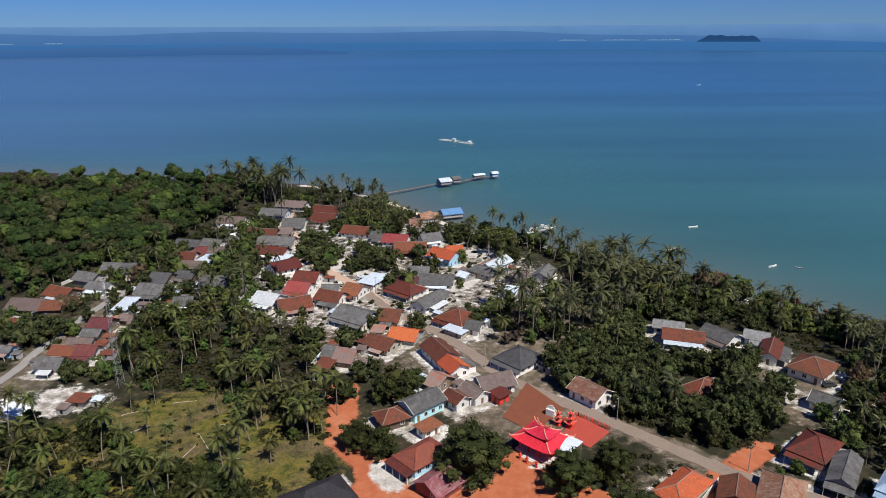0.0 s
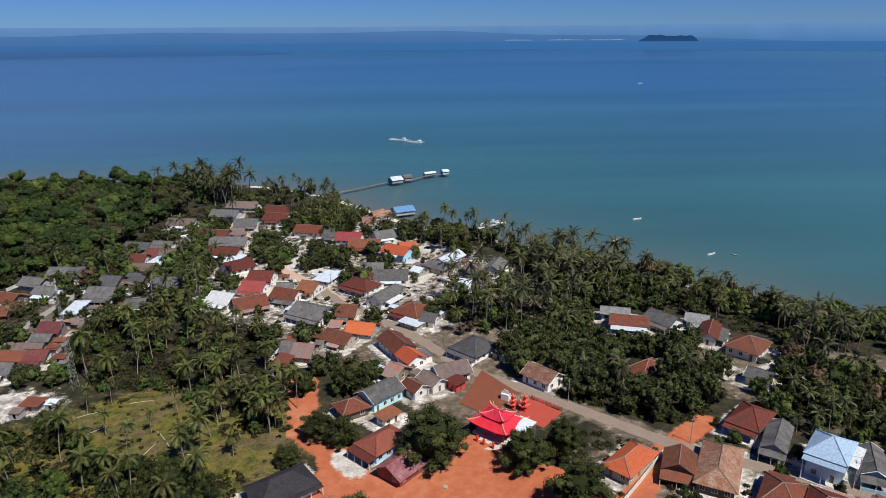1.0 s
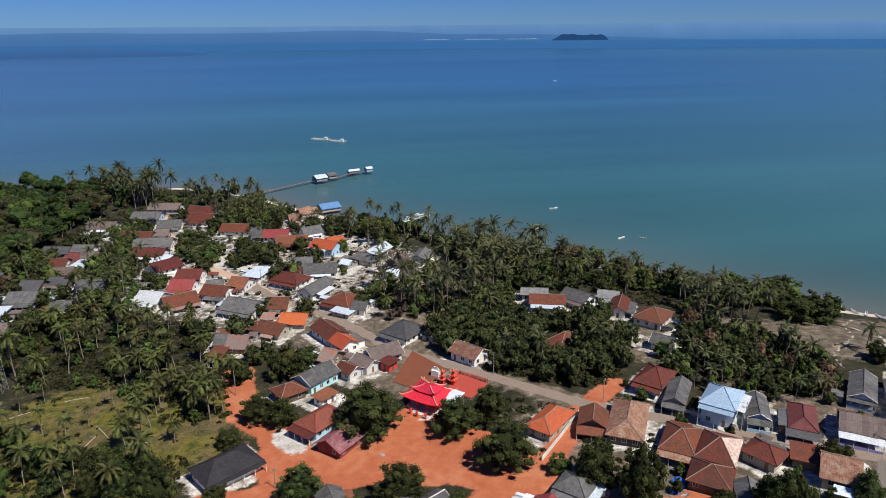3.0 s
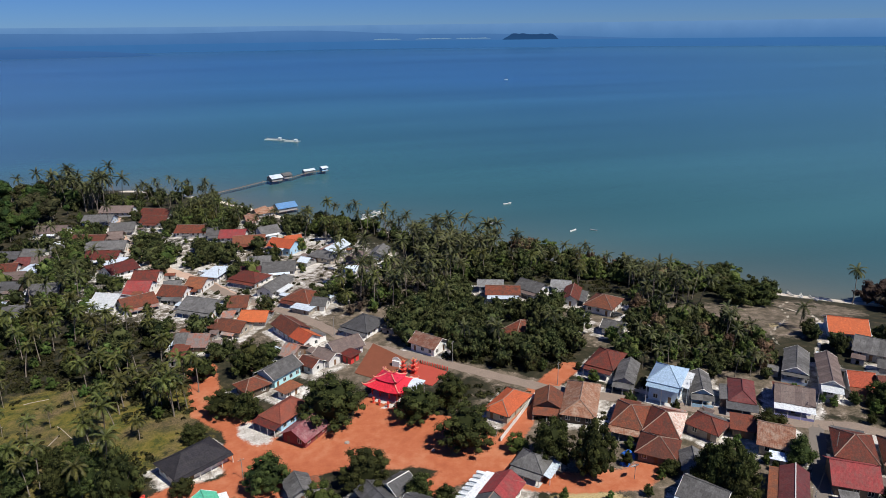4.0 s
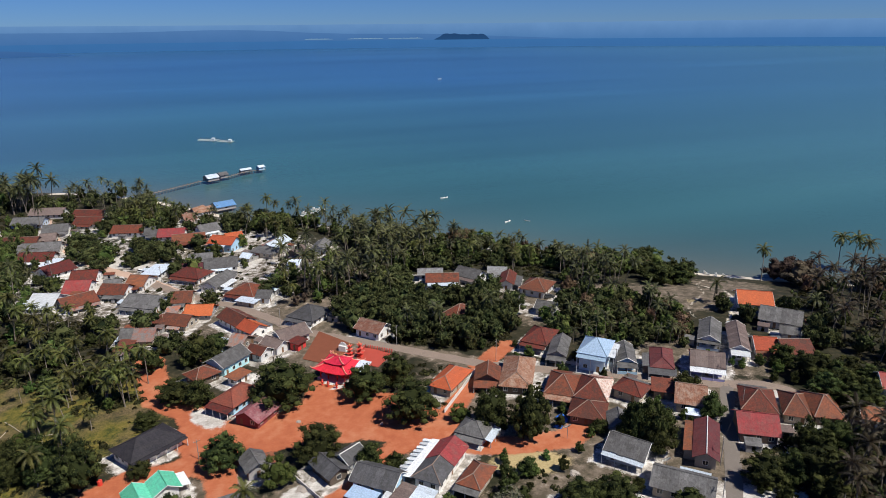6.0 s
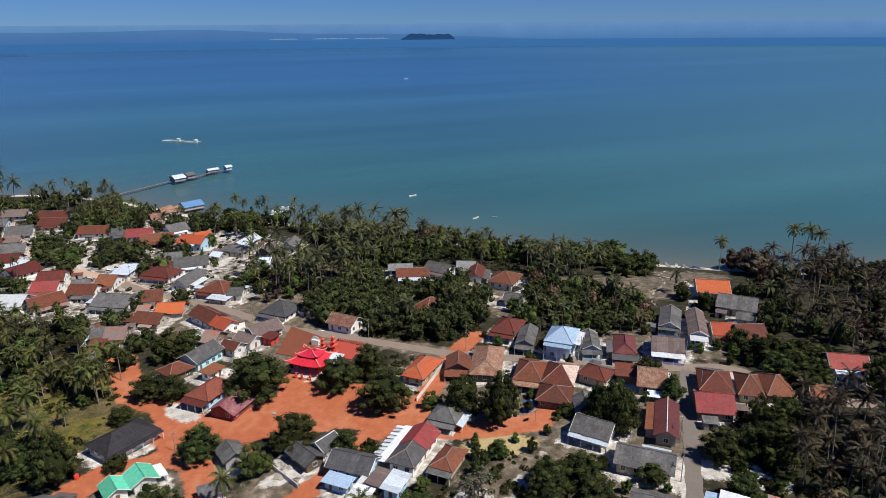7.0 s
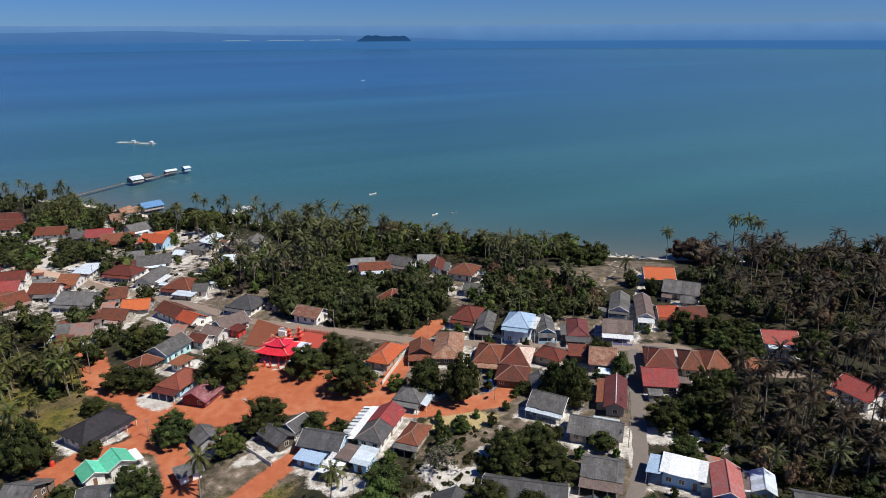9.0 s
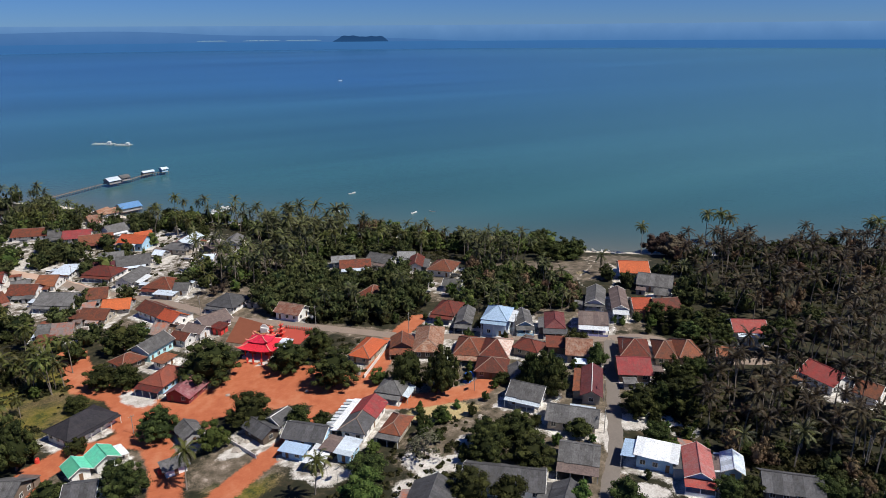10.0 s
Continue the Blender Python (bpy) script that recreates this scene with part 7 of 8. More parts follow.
LEAF["scrub"] = leaf_material("scrub_leaves", (0.010, 0.014, 0.005), (0.062, 0.058, 0.022), wide=True)
undergrowth([
    ([(126.9, 60.8), (151.2, 63.5), (167.4, 51.3), (178.2, 31.1), (128.2, 5.4), (109.4, 25.7), (104, 36.5)], 420, (.5, 1.2)),
    ([(209.2, 141.8), (225.5, 135), (287.6, 89.1), (180.9, 33.8), (171.5, 59.4), (171.5, 81), (175.5, 98.6), (183.6, 114.8)], 520, (.7, 1.6)),
    ([(108, 195.8), (126.9, 172.8), (145.8, 139.1), (143.1, 125.6), (128.2, 118.8), (106.7, 143.1), (105.3, 155.2)], 352, (.6, 1.5)),
    ([(70.2, 222.8), (90.5, 218.7), (102.6, 190.4), (98.6, 167.4), (81, 144.5), (68.9, 143.1), (47.2, 159.3), (33.8, 176.9), (35.1, 197.1)], 416, (.7, 1.6)),
    ([(25.7, 276.8), (48.6, 270), (86.4, 256.5), (86.4, 236.3), (68.9, 218.7), (41.9, 199.8), (31.1, 207.9), (18.9, 241.7)], 416, (.7, 1.6)),
    ([(94.5, 276.8), (132.3, 229.5), (162, 189), (126.9, 175.5), (102.6, 190.4), (81, 229.5)], 352, (.7, 1.5)),
    ([(-97.2, 245.7), (-82.4, 253.8), (-45.9, 221.4), (-33.8, 194.4), (-31.1, 153.9), (-47.2, 152.6), (-59.4, 167.4), (-81, 205.2)], 512, (.6, 1.5)),
    ([(-122.9, 245.7), (-97.2, 245.7), (-79.7, 205.2), (-63.5, 180.9), (-93.2, 187.7), (-110.7, 202.5)], 416, (.6, 1.6)),
    ([(-125.6, 166.1), (-101.2, 164.7), (-70.2, 144.5), (-40.5, 137.7), (-40.5, 118.8), (-114.8, 125.6), (-137.7, 162)], 480, (.6, 1.4)),
    ([(-108, 182.2), (-67.5, 180.9), (-32.4, 151.2), (-37.8, 137.7), (-108, 145.8)], 60, (.2, .8)),
    ([(13.5, 64.8), (56.7, 81), (64.8, 67.5), (40.5, 54), (16.2, 54)], 144, (.4, 1.0)),
    ([(-16.2, 337.5), (27, 337.5), (18.9, 243), (-27, 216), (-81, 256.5), (-81, 351)], 192, (.5, 1.2)),
    ([(-162, 324), (-94.5, 351), (-81, 405), (-114.8, 405)], 192, (.7, 1.6)),
    ([(37.8, 124.2), (48.6, 110.7), (67.5, 94.5), (78.3, 113.4), (54, 140.4), (40.5, 145.8)], 96, (.5, 1.1)),
    ([(106, 30), (130, 6), (117, 0), (109, 5), (100, 18)], 380, (.5, 1.3)),
    ([(108, 66), (126, 62), (106, 36), (97, 42), (97, 55)], 160, (.4, 1.2)),
    ([(38, 373), (61, 367), (80, 305), (65, 271), (52, 317), (33, 332)], 200, (.5, 1.3)),
    ([(-162, 200), (-150, 420), (-90, 420), (-97, 245), (-125, 200)], 520, (.6, 1.8)),
], "low tangled green scrub and ferns under the trees")

# ---- temple ----
def eaves_roof(name, cx, cy, yaw, L, W, z, rise, top, flare, material, parent, n=7):
    """A hip roof whose slopes sag and whose corners curve up; top: size of its upper opening as a share."""
    bm = bmesh.new()
    rings = []
    for j in range(n):
        t = j / (n - 1)
        k = 1 - t * (1 - top)
        zz = z + rise * t ** 1.35
        ring = []
        for (ax, ay), (bx, by) in zip(((-1, -1), (1, -1), (1, 1), (-1, 1)), ((1, -1), (1, 1), (-1, 1), (-1, -1))):
            for i in range(6):
                u = i / 6
                x, y = ax + (bx - ax) * u, ay + (by - ay) * u
                c = abs(2 * u - 1) ** 3 * (1 - t) ** 2
                ring.append(bm.verts.new((x * L / 2 * k, y * W / 2 * k, zz + flare * c)))
        rings.append(ring)
    for p, q in zip(rings, rings[1:]):
        for i in range(len(p)):
            j = (i + 1) % len(p)
            bm.faces.new((p[i], p[j], q[j], q[i]))
    bm.faces.new(rings[-1])
    geo = bmesh.ops.extrude_face_region(bm, geom=bm.faces[:])
    bmesh.ops.translate(bm, vec=(0, 0, -0.14), verts=[g_ for g_ in geo["geom"] if isinstance(g_, bmesh.types.BMVert)])
    ob = part(name, bm, material, parent)
    ob.matrix_local = pose(cx, cy, 0, 0, 0, yaw)
    return ob


def hip_ridges(L, W, z, rise, top, flare, material, roof):
    for sx_ in (-1, 1):
        for sy_ in (-1, 1):
            bm = bmesh.new()
            pts = []
            for j in range(6):
                t = j / 5
                k = 1 - t * (1 - top)
                pts.append(Vector((sx_ * L / 2 * k, sy_ * W / 2 * k, z + rise * t ** 1.35 + flare * (1 - t) ** 2 + .06)))
            pts.insert(0, pts[0] + (pts[0] - pts[1]) * .25 + Vector((0, 0, .35)))
            tube(bm, pts, .28)
            part("hip_ridge", bm, material, roof, "pale-edged upturned ridge")


RIDGE_RED = wash("pale_red_ridge", (0.80, 0.30, 0.22), 0.2, 2.0, 0.6)
temple = tagged(new("temple", None), "bright red two-tiered temple pavilion with upturned eaves", "temple")
temple.matrix_world = pose(23.8, 146.3, ground_z(23.8, 146.3), 0, 0, -45) @ Matrix.Scale(1.22, 4)
bm = bmesh.new()
box(bm, -4.2, -3.6, -.6, 4.2, 3.6, .35)
part("platform", bm, MAT["pale_concrete"], temple)
bm = bmesh.new()
for x0, y0, x1, y1 in ((-3.4, 2.3, 3.4, 2.5), (-3.4, -1.2, -3.2, 2.3), (3.2, -1.2, 3.4, 2.3), (-3.4, -1.2, -1.4, -1.0), (1.4, -1.2, 3.4, -1.0)):
    box(bm, x0, y0, .35, x1, y1, 3.1)
part("wall", bm, MAT["lacquer"], temple)
for px in (-3.5, -1.3, 1.3, 3.5):
    for py in (-2.9, 2.9):
        bm = bmesh.new()
        beam(bm, (px, py, .35), (px, py, 3.25), .34, 8)
        part("pillar", bm, MAT["lacquer"], temple)
low = eaves_roof("lower_roof", 0, 0, 0, 10.2, 8.8, 2.9, 1.3, .5, .5, ROOF["vermilion"], temple)
hip_ridges(10.2, 8.8, 2.9, 1.3, .5, .5, RIDGE_RED, low)
bm = bmesh.new()
box(bm, -2.2, -1.85, 3.9, 2.2, 1.85, 4.6)
part("clerestory", bm, MAT["lacquer"], temple)
upp = eaves_roof("upper_roof", 0, 0, 0, 6.0, 5.0, 4.4, 1.2, .25, .5, ROOF["vermilion"], temple)
hip_ridges(6.0, 5.0, 4.4, 1.2, .25, .5, RIDGE_RED, upp)
bm = bmesh.new()
tube(bm, [(-2.1 + .35 * i, 0, 5.72 + .95 * (abs(-2.1 + .35 * i) / 2.1) ** 2.6) for i in range(13)], .3)
part("main_ridge", bm, RIDGE_RED, upp, "curved pale red ridge")
for sx_ in (-1, 1):
    bm = bmesh.new()
    tube(bm, [(sx_ * .3, 0, 5.75), (sx_ * .8, 0, 6.25), (sx_ * 1.2, 0, 6.05), (sx_ * 1.5, 0, 6.45)], .2)
    part("ridge_ornament", bm, MAT["gold"], upp, "curling gilded ridge ornament")
bm = bmesh.new()
for i in range(3):
    box(bm, -1.6, -4.9 + .35 * i, -.6, 1.6, -3.6, .02 + .11 * i)
part("step", bm, MAT["pale_concrete"], temple)


def burner(x, y, s, label):
    """A tiered red furnace tower with small upturned roofs."""
    root = tagged(new("incense_tower", None), label, "incense tower")
    root.matrix_world = pose(x, y, ground_z(x, y) + 0.1, 0, 0, -45) @ Matrix.Scale(s, 4)
    bm = bmesh.new()
    box(bm, -1.1, -1.1, -.6, 1.1, 1.1, .5)
    part("base", bm, MAT["lacquer"], root)
    for i in range(3):
        z, r_ = .5 + 1.75 * i, .85 - .18 * i
        bm = bmesh.new()
        beam(bm, (0, 0, z), (0, 0, z + 1.3), r_ * 2, 6)
        part("tier", bm, MAT["lacquer"], root)
        rf = eaves_roof("roof", 0, 0, 0, r_ * 3.2, r_ * 3.2, z + 1.25, .5, .4, .35, MAT["lacquer"], root, 4)
        hip_ridges(r_ * 3.2, r_ * 3.2, z + 1.25, .5, .4, .35, RIDGE_RED, rf)
    bm = bmesh.new()
    bmesh.ops.create_icosphere(bm, subdivisions=2, radius=.3, matrix=Matrix.Translation((0, 0, 6.0)))
    beam(bm, (0, 0, 6.1), (0, 0, 6.9), .14, 6, .03)
    part("finial", bm, MAT["gold"], root)


burner(33.2, 156.1, 0.82, "tiered red and gold incense tower beside the temple")
burner(30.2, 157.7, 0.7, "small red tiered shrine tower beside the temple")


def platform(name, pts, h, material, label, category):
    bm = bmesh.new()
    slab(bm, [(x, y, ground_z(x, y) + h) for x, y in pts], h + .5)
    return tagged(part(name, bm, material, None), label, category, kind="structure")


COURT_RED = wash("red_paving", (0.46, 0.075, 0.05), 0.2, 0.3, 0.85, (0.30, 0.10, 0.07), 0.3)
COURT_BROWN = wash("brown_paving", (0.19, 0.062, 0.032), 0.25, 0.3, 0.9, (0.22, 0.09, 0.06), 0.35)
platform("pavement_temple_red", [(30.3, 152.7), (36.3, 146.2), (43.2, 153.1), (36.4, 162.7)], .18, COURT_RED, "red paved temple court", "pavement")
platform("pavement_temple_brown", [(15.6, 162.8), (23.0, 154.3), (33.6, 165.9), (25.2, 182.2)], .16, COURT_BROWN, "reddish brown paved court beside the temple", "pavement")


def fence(pts, material, label, h=1.1, gap_=1.0, post=.16, solid=False):
    """Posts with caps and rails, or a low wall, along a line."""
    root = tagged(new("fence" if not solid else "garden_wall", None), label, "fence" if not solid else "wall")
    for (ax, ay), (bx, by) in zip(pts, pts[1:]):
        ln = math.hypot(bx - ax, by - ay)
        n = max(1, int(ln / gap_))
        ps = [(ax + (bx - ax) * i / n, ay + (by - ay) * i / n) for i in range(n + 1)]
        if solid:
            for (px, py), (qx, qy) in zip(ps, ps[1:]):
                bm = bmesh.new()
                d = Vector((qx - px, qy - py, 0)).normalized()
                s = Vector((-d.y, d.x, 0)) * .09
                za, zb_ = ground_z(px, py), ground_z(qx, qy)
                lo = [Vector((px, py, za - .5)), Vector((qx, qy, zb_ - .5))]
                hi = [Vector((px, py, za + h)), Vector((qx, qy, zb_ + h))]
                v = [bm.verts.new(p) for p in (lo[0] - s, lo[1] - s, lo[1] + s, lo[0] + s, hi[0] - s, hi[1] - s, hi[1] + s, hi[0] + s)]
                for f in ((3, 2, 1, 0), (4, 5, 6, 7), (0, 1, 5, 4), (1, 2, 6, 5), (2, 3, 7, 6), (3, 0, 4, 7)):
                    bm.faces.new([v[i] for i in f])
                part("wall_panel", bm, material, root)
            continue
        for px, py in ps:
            bm = bmesh.new()
            z = ground_z(px, py)
            box(bm, px - post / 2, py - post / 2, z - .4, px + post / 2, py + post / 2, z + h)
            beam(bm, (px, py, z + h), (px, py, z + h + .22), post * 1.5, 6, .04)
            part("post", bm, material, root)
        for k in (.45, .85):
            bm = bmesh.new()
            beam(bm, (ax, ay, ground_z(ax, ay) + h * k), (bx, by, ground_z(bx, by) + h * k), .07, 4)
            part("rail", bm, material, root)


fence([(30.5, 158.2), (36.7, 161.7), (43.5, 154.2)], MAT["lacquer"], "red ornamental temple fence along the street", 1.3, .9, .26)
fence([(45.1, 112.1), (54.7, 121.8), (62.9, 130.4)], MAT["pale_concrete"], "low whitish wall along the dirt lane", 1.2, 2.4, solid=True)
fence([(89.8, 124.2), (99.2, 112.6)], MAT["pale_concrete"], "low pale wall before the street houses", .9, 2.2, solid=True)
fence([(2.7, 173.5), (11.1, 183.6)], MAT["pale_concrete"], "whitewashed wall along the street", 1.6, 2.2, solid=True)

bm = bmesh.new()
shrine = tagged(new("shrine", None), "small whitewashed shrine with a stepped white gable", "shrine")
shrine.matrix_world = pose(29.2, 162.8, ground_z(29.2, 162.8) + .16, 0, 0, -40) @ Matrix.Scale(0.85, 4)
box(bm, -1.5, -.9, -.3, 1.5, .9, 2.2)
part("body", bm, WALL["white"], shrine)
bm = bmesh.new()
for i, w_ in enumerate((1.7, 1.2, .7)):
    box(bm, -w_, -.15, 2.2 + .45 * i, w_, .15, 2.65 + .45 * i)
part("gable", bm, WALL["white"], shrine)
bm = bmesh.new()
slab(bm, [(-1.7, .1, 2.5), (1.7, .1, 2.5), (1.7, 1.3, 2.1), (-1.7, 1.3, 2.1)], .1)
part("roof", bm, ROOF["grey"], shrine)

annex = tagged(new("canopy", None), "pale blue-grey sheet canopy beside the temple", "canopy")
annex.matrix_world = pose(29.7, 143.0, ground_z(29.7, 143), 0, 0, -45) @ Matrix.Scale(1.35, 4)
bm = bmesh.new()
slab(bm, [(-1.9, -2.2, 2.5), (1.9, -2.2, 2.5), (1.9, 2.2, 3.0), (-1.9, 2.2, 3.0)], .08)
part("sheet", bm, ROOF["light"], annex)
for px in (-1.7, 1.7):
    for py in (-2, 2):
        bm = bmesh.new()
        beam(bm, (px, py, -.5), (px, py, 2.55 if py < 0 else 2.95), .12, 6)
        part("post", bm, MAT["steel"], annex)


def urn(x, y, label):
    bm = bmesh.new()
    z = ground_z(x, y)
    prof = ((0, .35), (.25, .35), (.3, .18), (.7, .2), (.95, .42), (1.25, .45), (1.4, .3), (1.7, .34), (1.9, .12), (2.2, .03))
    rings = [[bm.verts.new((x + r_ * math.cos(k * math.pi / 4), y + r_ * math.sin(k * math.pi / 4), z + h_)) for k in range(8)] for h_, r_ in prof]
    for p, q in zip(rings, rings[1:]):
        for k in range(8):
            bm.faces.new((p[k], p[(k + 1) % 8], q[(k + 1) % 8], q[k]))
    tagged(part("incense_urn", bm, MAT["lacquer"], None), label, "urn", group="temple urns")


for ux, uy in ((19.2, 140.9), (21.3, 138.9), (23.5, 137.2), (17.8, 142.7)):
    urn(ux, uy, "tall red incense urn on the temple forecourt")


# ---- pier, boats and fishing platforms ----
def pier(pts, width, label, deck=-2.6, gap_=2.6):
    root = tagged(new("pier", None), label, "pier")
    for (ax, ay), (bx, by) in zip(pts, pts[1:]):
        ln = math.hypot(bx - ax, by - ay)
        n = max(1, round(ln / gap_))
        d = Vector((bx - ax, by - ay, 0)) / ln
        s = Vector((-d.y, d.x, 0)) * width / 2
        for i in range(n):
            a = Vector((ax, ay, deck)) + d * ln * i / n
            b = Vector((ax, ay, deck)) + d * (ln * (i + 1) / n - .06)
            bm = bmesh.new()
            slab(bm, [a - s, b - s, b + s, a + s], .12)
            part("plank_panel", bm, MAT["wood"], root)
            for sg in (-1, 1):
                bm = bmesh.new()
                p = a + s * sg
                beam(bm, (p.x, p.y, SEA - 2), (p.x, p.y, deck + .9), .24, 6)
                part("post", bm, MAT["wood"], root)
    return root


def stilt_house(x, y, yaw, L, W, label, roof="white_sheet", wall="grey_wall", deck=-2.4, h=2.2):
    root = tagged(new("stilt_house", None), label, "stilt house")
    root.matrix_world = pose(x, y, 0, 0, 0, yaw)
    bm = bmesh.new()
    box(bm, -L / 2 - .6, -W / 2 - .6, deck - .2, L / 2 + .6, W / 2 + .6, deck)
    part("deck", bm, MAT["wood"], root)
    nx, ny = max(2, int(L / 2.2) + 1), max(2, int(W / 2.5) + 1)
    for i in range(nx):
        for j in range(ny):
            bm = bmesh.new()
            px, py = -L / 2 + L * i / (nx - 1), -W / 2 + W * j / (ny - 1)
            beam(bm, (px, py, SEA - 2), (px, py, deck - .1), .26, 6)
            part("stilt", bm, MAT["wood"], root)
    bm = bmesh.new()
    for k, (p0, p1) in enumerate((((-L / 2, -W / 2), (L / 2, -W / 2)), ((L / 2, -W / 2), (L / 2, W / 2)), ((L / 2, W / 2), (-L / 2, W / 2)), ((-L / 2, W / 2), (-L / 2, -W / 2)))):
        ln = (Vector(p1) - Vector(p0)).length
        c = ln / 2
        wall_face(bm, p0, p1, deck, deck + h, [(c - .7, c + .7, deck + .9, deck + 1.9)])
    for sx_ in (-1, 1):
        bm.faces.new([bm.verts.new(p) for p in ((sx_ * L / 2, -sx_ * W / 2, deck + h), (sx_ * L / 2, sx_ * W / 2, deck + h), (sx_ * L / 2, 0, deck + h + W * .26))])
    part("wall", bm, WALL[wall], root)
    X, Y, ze, zr = L / 2 + .5, W / 2 + .7, deck + h - .2, deck + h + W * .27
    for sg in (-1, 1):
        bm = bmesh.new()
        slab(bm, [(-sg * X, -sg * Y, ze), (sg * X, -sg * Y, ze), (sg * X, 0, zr), (-sg * X, 0, zr)], .1)
        part("roof_slope", bm, ROOF[roof], root)
    return root


pier([(-39.2, 446.9), (-17.6, 464.4), (2, 481.3)], 1.6, "narrow wooden pier on grey posts in shallow sea")
pier([(20.9, 487.4), (29.7, 496.8), (40.5, 504.2), (50, 507.6)], 1.6, "wooden walkway on posts beyond the pier houses", -2.4)
stilt_house(8.4, 481.3, 26, 8.6, 7.5, "pier house on stilts with a pale metal roof", "light")
stilt_house(17, 488.5, 26, 6.4, 6.4, "pier house on stilts with a grey metal roof", "grey")
stilt_house(35.4, 503.3, 22, 8.8, 3.5, "small jetty shelter with a pale roof", "light", h=1.8)
stilt_house(47.5, 506.3, 22, 4.9, 4.3, "small blue-grey fishing hut on stilts", "light", "blue_wall", h=2.4)
stilt_house(9.7, 392.2, 20, 12.2, 8.8, "waterside hut with a bright blue roof", "blue", deck=-3.0)
stilt_house(-3.5, 382.7, 18, 10.8, 8.1, "waterside hut with a pale pinkish roof", "pink", deck=-3.0)


def boat(x, y, yaw, s, label, colour="boat", z=SEA):
    root = tagged(new("boat", None), label, "boat", group="small boats")
    root.matrix_world = pose(x, y, z, 0, 0, yaw) @ Matrix.Scale(s, 4)
    bm = bmesh.new()
    rings = []
    for i in range(9):
        t = i / 8
        w_ = .62 * math.sin(math.pi * (0.06 + t * .88)) ** .6
        sheer = .55 + .5 * abs(2 * t - 1) ** 2.5
        x_ = (t - .5) * 6
        rings.append([bm.verts.new(p) for p in ((x_, -w_, sheer), (x_, -w_ * .75, .05), (x_, 0, -.2), (x_, w_ * .75, .05), (x_, w_, sheer), (x_, w_ * .85, sheer - .02), (x_, w_ * .55, .18), (x_, -w_ * .55, .18), (x_, -w_ * .85, sheer - .02))])
    for p, q in zip(rings, rings[1:]):
        for k in range(9):
            bm.faces.new((p[k], p[(k + 1) % 9], q[(k + 1) % 9], q[k]))
    bm.faces.new(rings[0]), bm.faces.new(rings[-1][::-1])
    part("hull", bm, MAT[colour], root)
    for bx in (-1.2, 0.2, 1.4):
        bm = bmesh.new()
        box(bm, bx - .14, -.55, .42, bx + .14, .55, .48)
        part("thwart", bm, MAT["wood"], root)


for bx, by, a, s in ((147.8, 365.9, 12, .95), (120.4, 324.7, 20, .95), (159.6, 297, 25, .85), (170.8, 294.3, 130, 0.65), (571, 1439, 10, 1.5)):
    boat(bx, by, a, s, "small white wooden fishing boat on calm water")
for bx, by, a, s in ((199.5, 186.8, 60, 0.9), (200.7, 181.9, 75, 0.9), (202.1, 177.7, 50, 0.9), (203.7, 173.2, 80, 0.9), (59.4, 362.5, 15, 1.1), (65.5, 367.2, 10, 1.1), (54, 359.1, 25, 1.0)):
    bz = max(ground_z(bx, by) + .15, SEA)
    boat(bx, by, a, s, "small pale wooden boat moored at the beach" if bz == SEA else "small pale wooden boat drawn up on the sand", "boat", bz)


def mast_boat(x, y, yaw, label):
    root = tagged(new("fishing_boat", None), label, "boat", group="small boats")
    root.matrix_world = pose(x, y, SEA, 0, 0, yaw) @ Matrix.Scale(.6, 4)
    bm = bmesh.new()
    rings = []
    for i in range(9):
        t = i / 8
        w_ = 1.3 * math.sin(math.pi * (0.08 + t * .8)) ** .6
        rings.append([bm.verts.new(p) for p in (((t - .5) * 10, -w_, 1 + abs(2 * t - 1) ** 2 * .8), ((t - .5) * 9, -w_ * .6, -.3), ((t - .5) * 9, w_ * .6, -.3), ((t - .5) * 10, w_, 1 + abs(2 * t - 1) ** 2 * .8))])
    for p, q in zip(rings, rings[1:]):
        for k in range(4):
            bm.faces.new((p[k], p[(k + 1) % 4], q[(k + 1) % 4], q[k]))
    part("hull", bm, MAT["boat"], root)
    bm = bmesh.new()
    box(bm, -3, -.8, .9, -.6, .8, 2.5)
    box(bm, -3.3, -1.0, 2.5, -.3, 1.0, 2.62)
    part("cabin", bm, WALL["white"], root)
    for mx, mh in ((.8, 5.5), (-3.2, 4.2)):
        bm = bmesh.new()
        beam(bm, (mx, 0, .8), (mx, 0, mh), .14, 6, .07)
        part("mast", bm, MAT["wood"], root)


mast_boat(62.8, 370.6, 10, "white fishing boat with masts moored off the beach")
mast_boat(55.4, 364.5, 25, "pale fishing boat with a cabin moored off the beach")


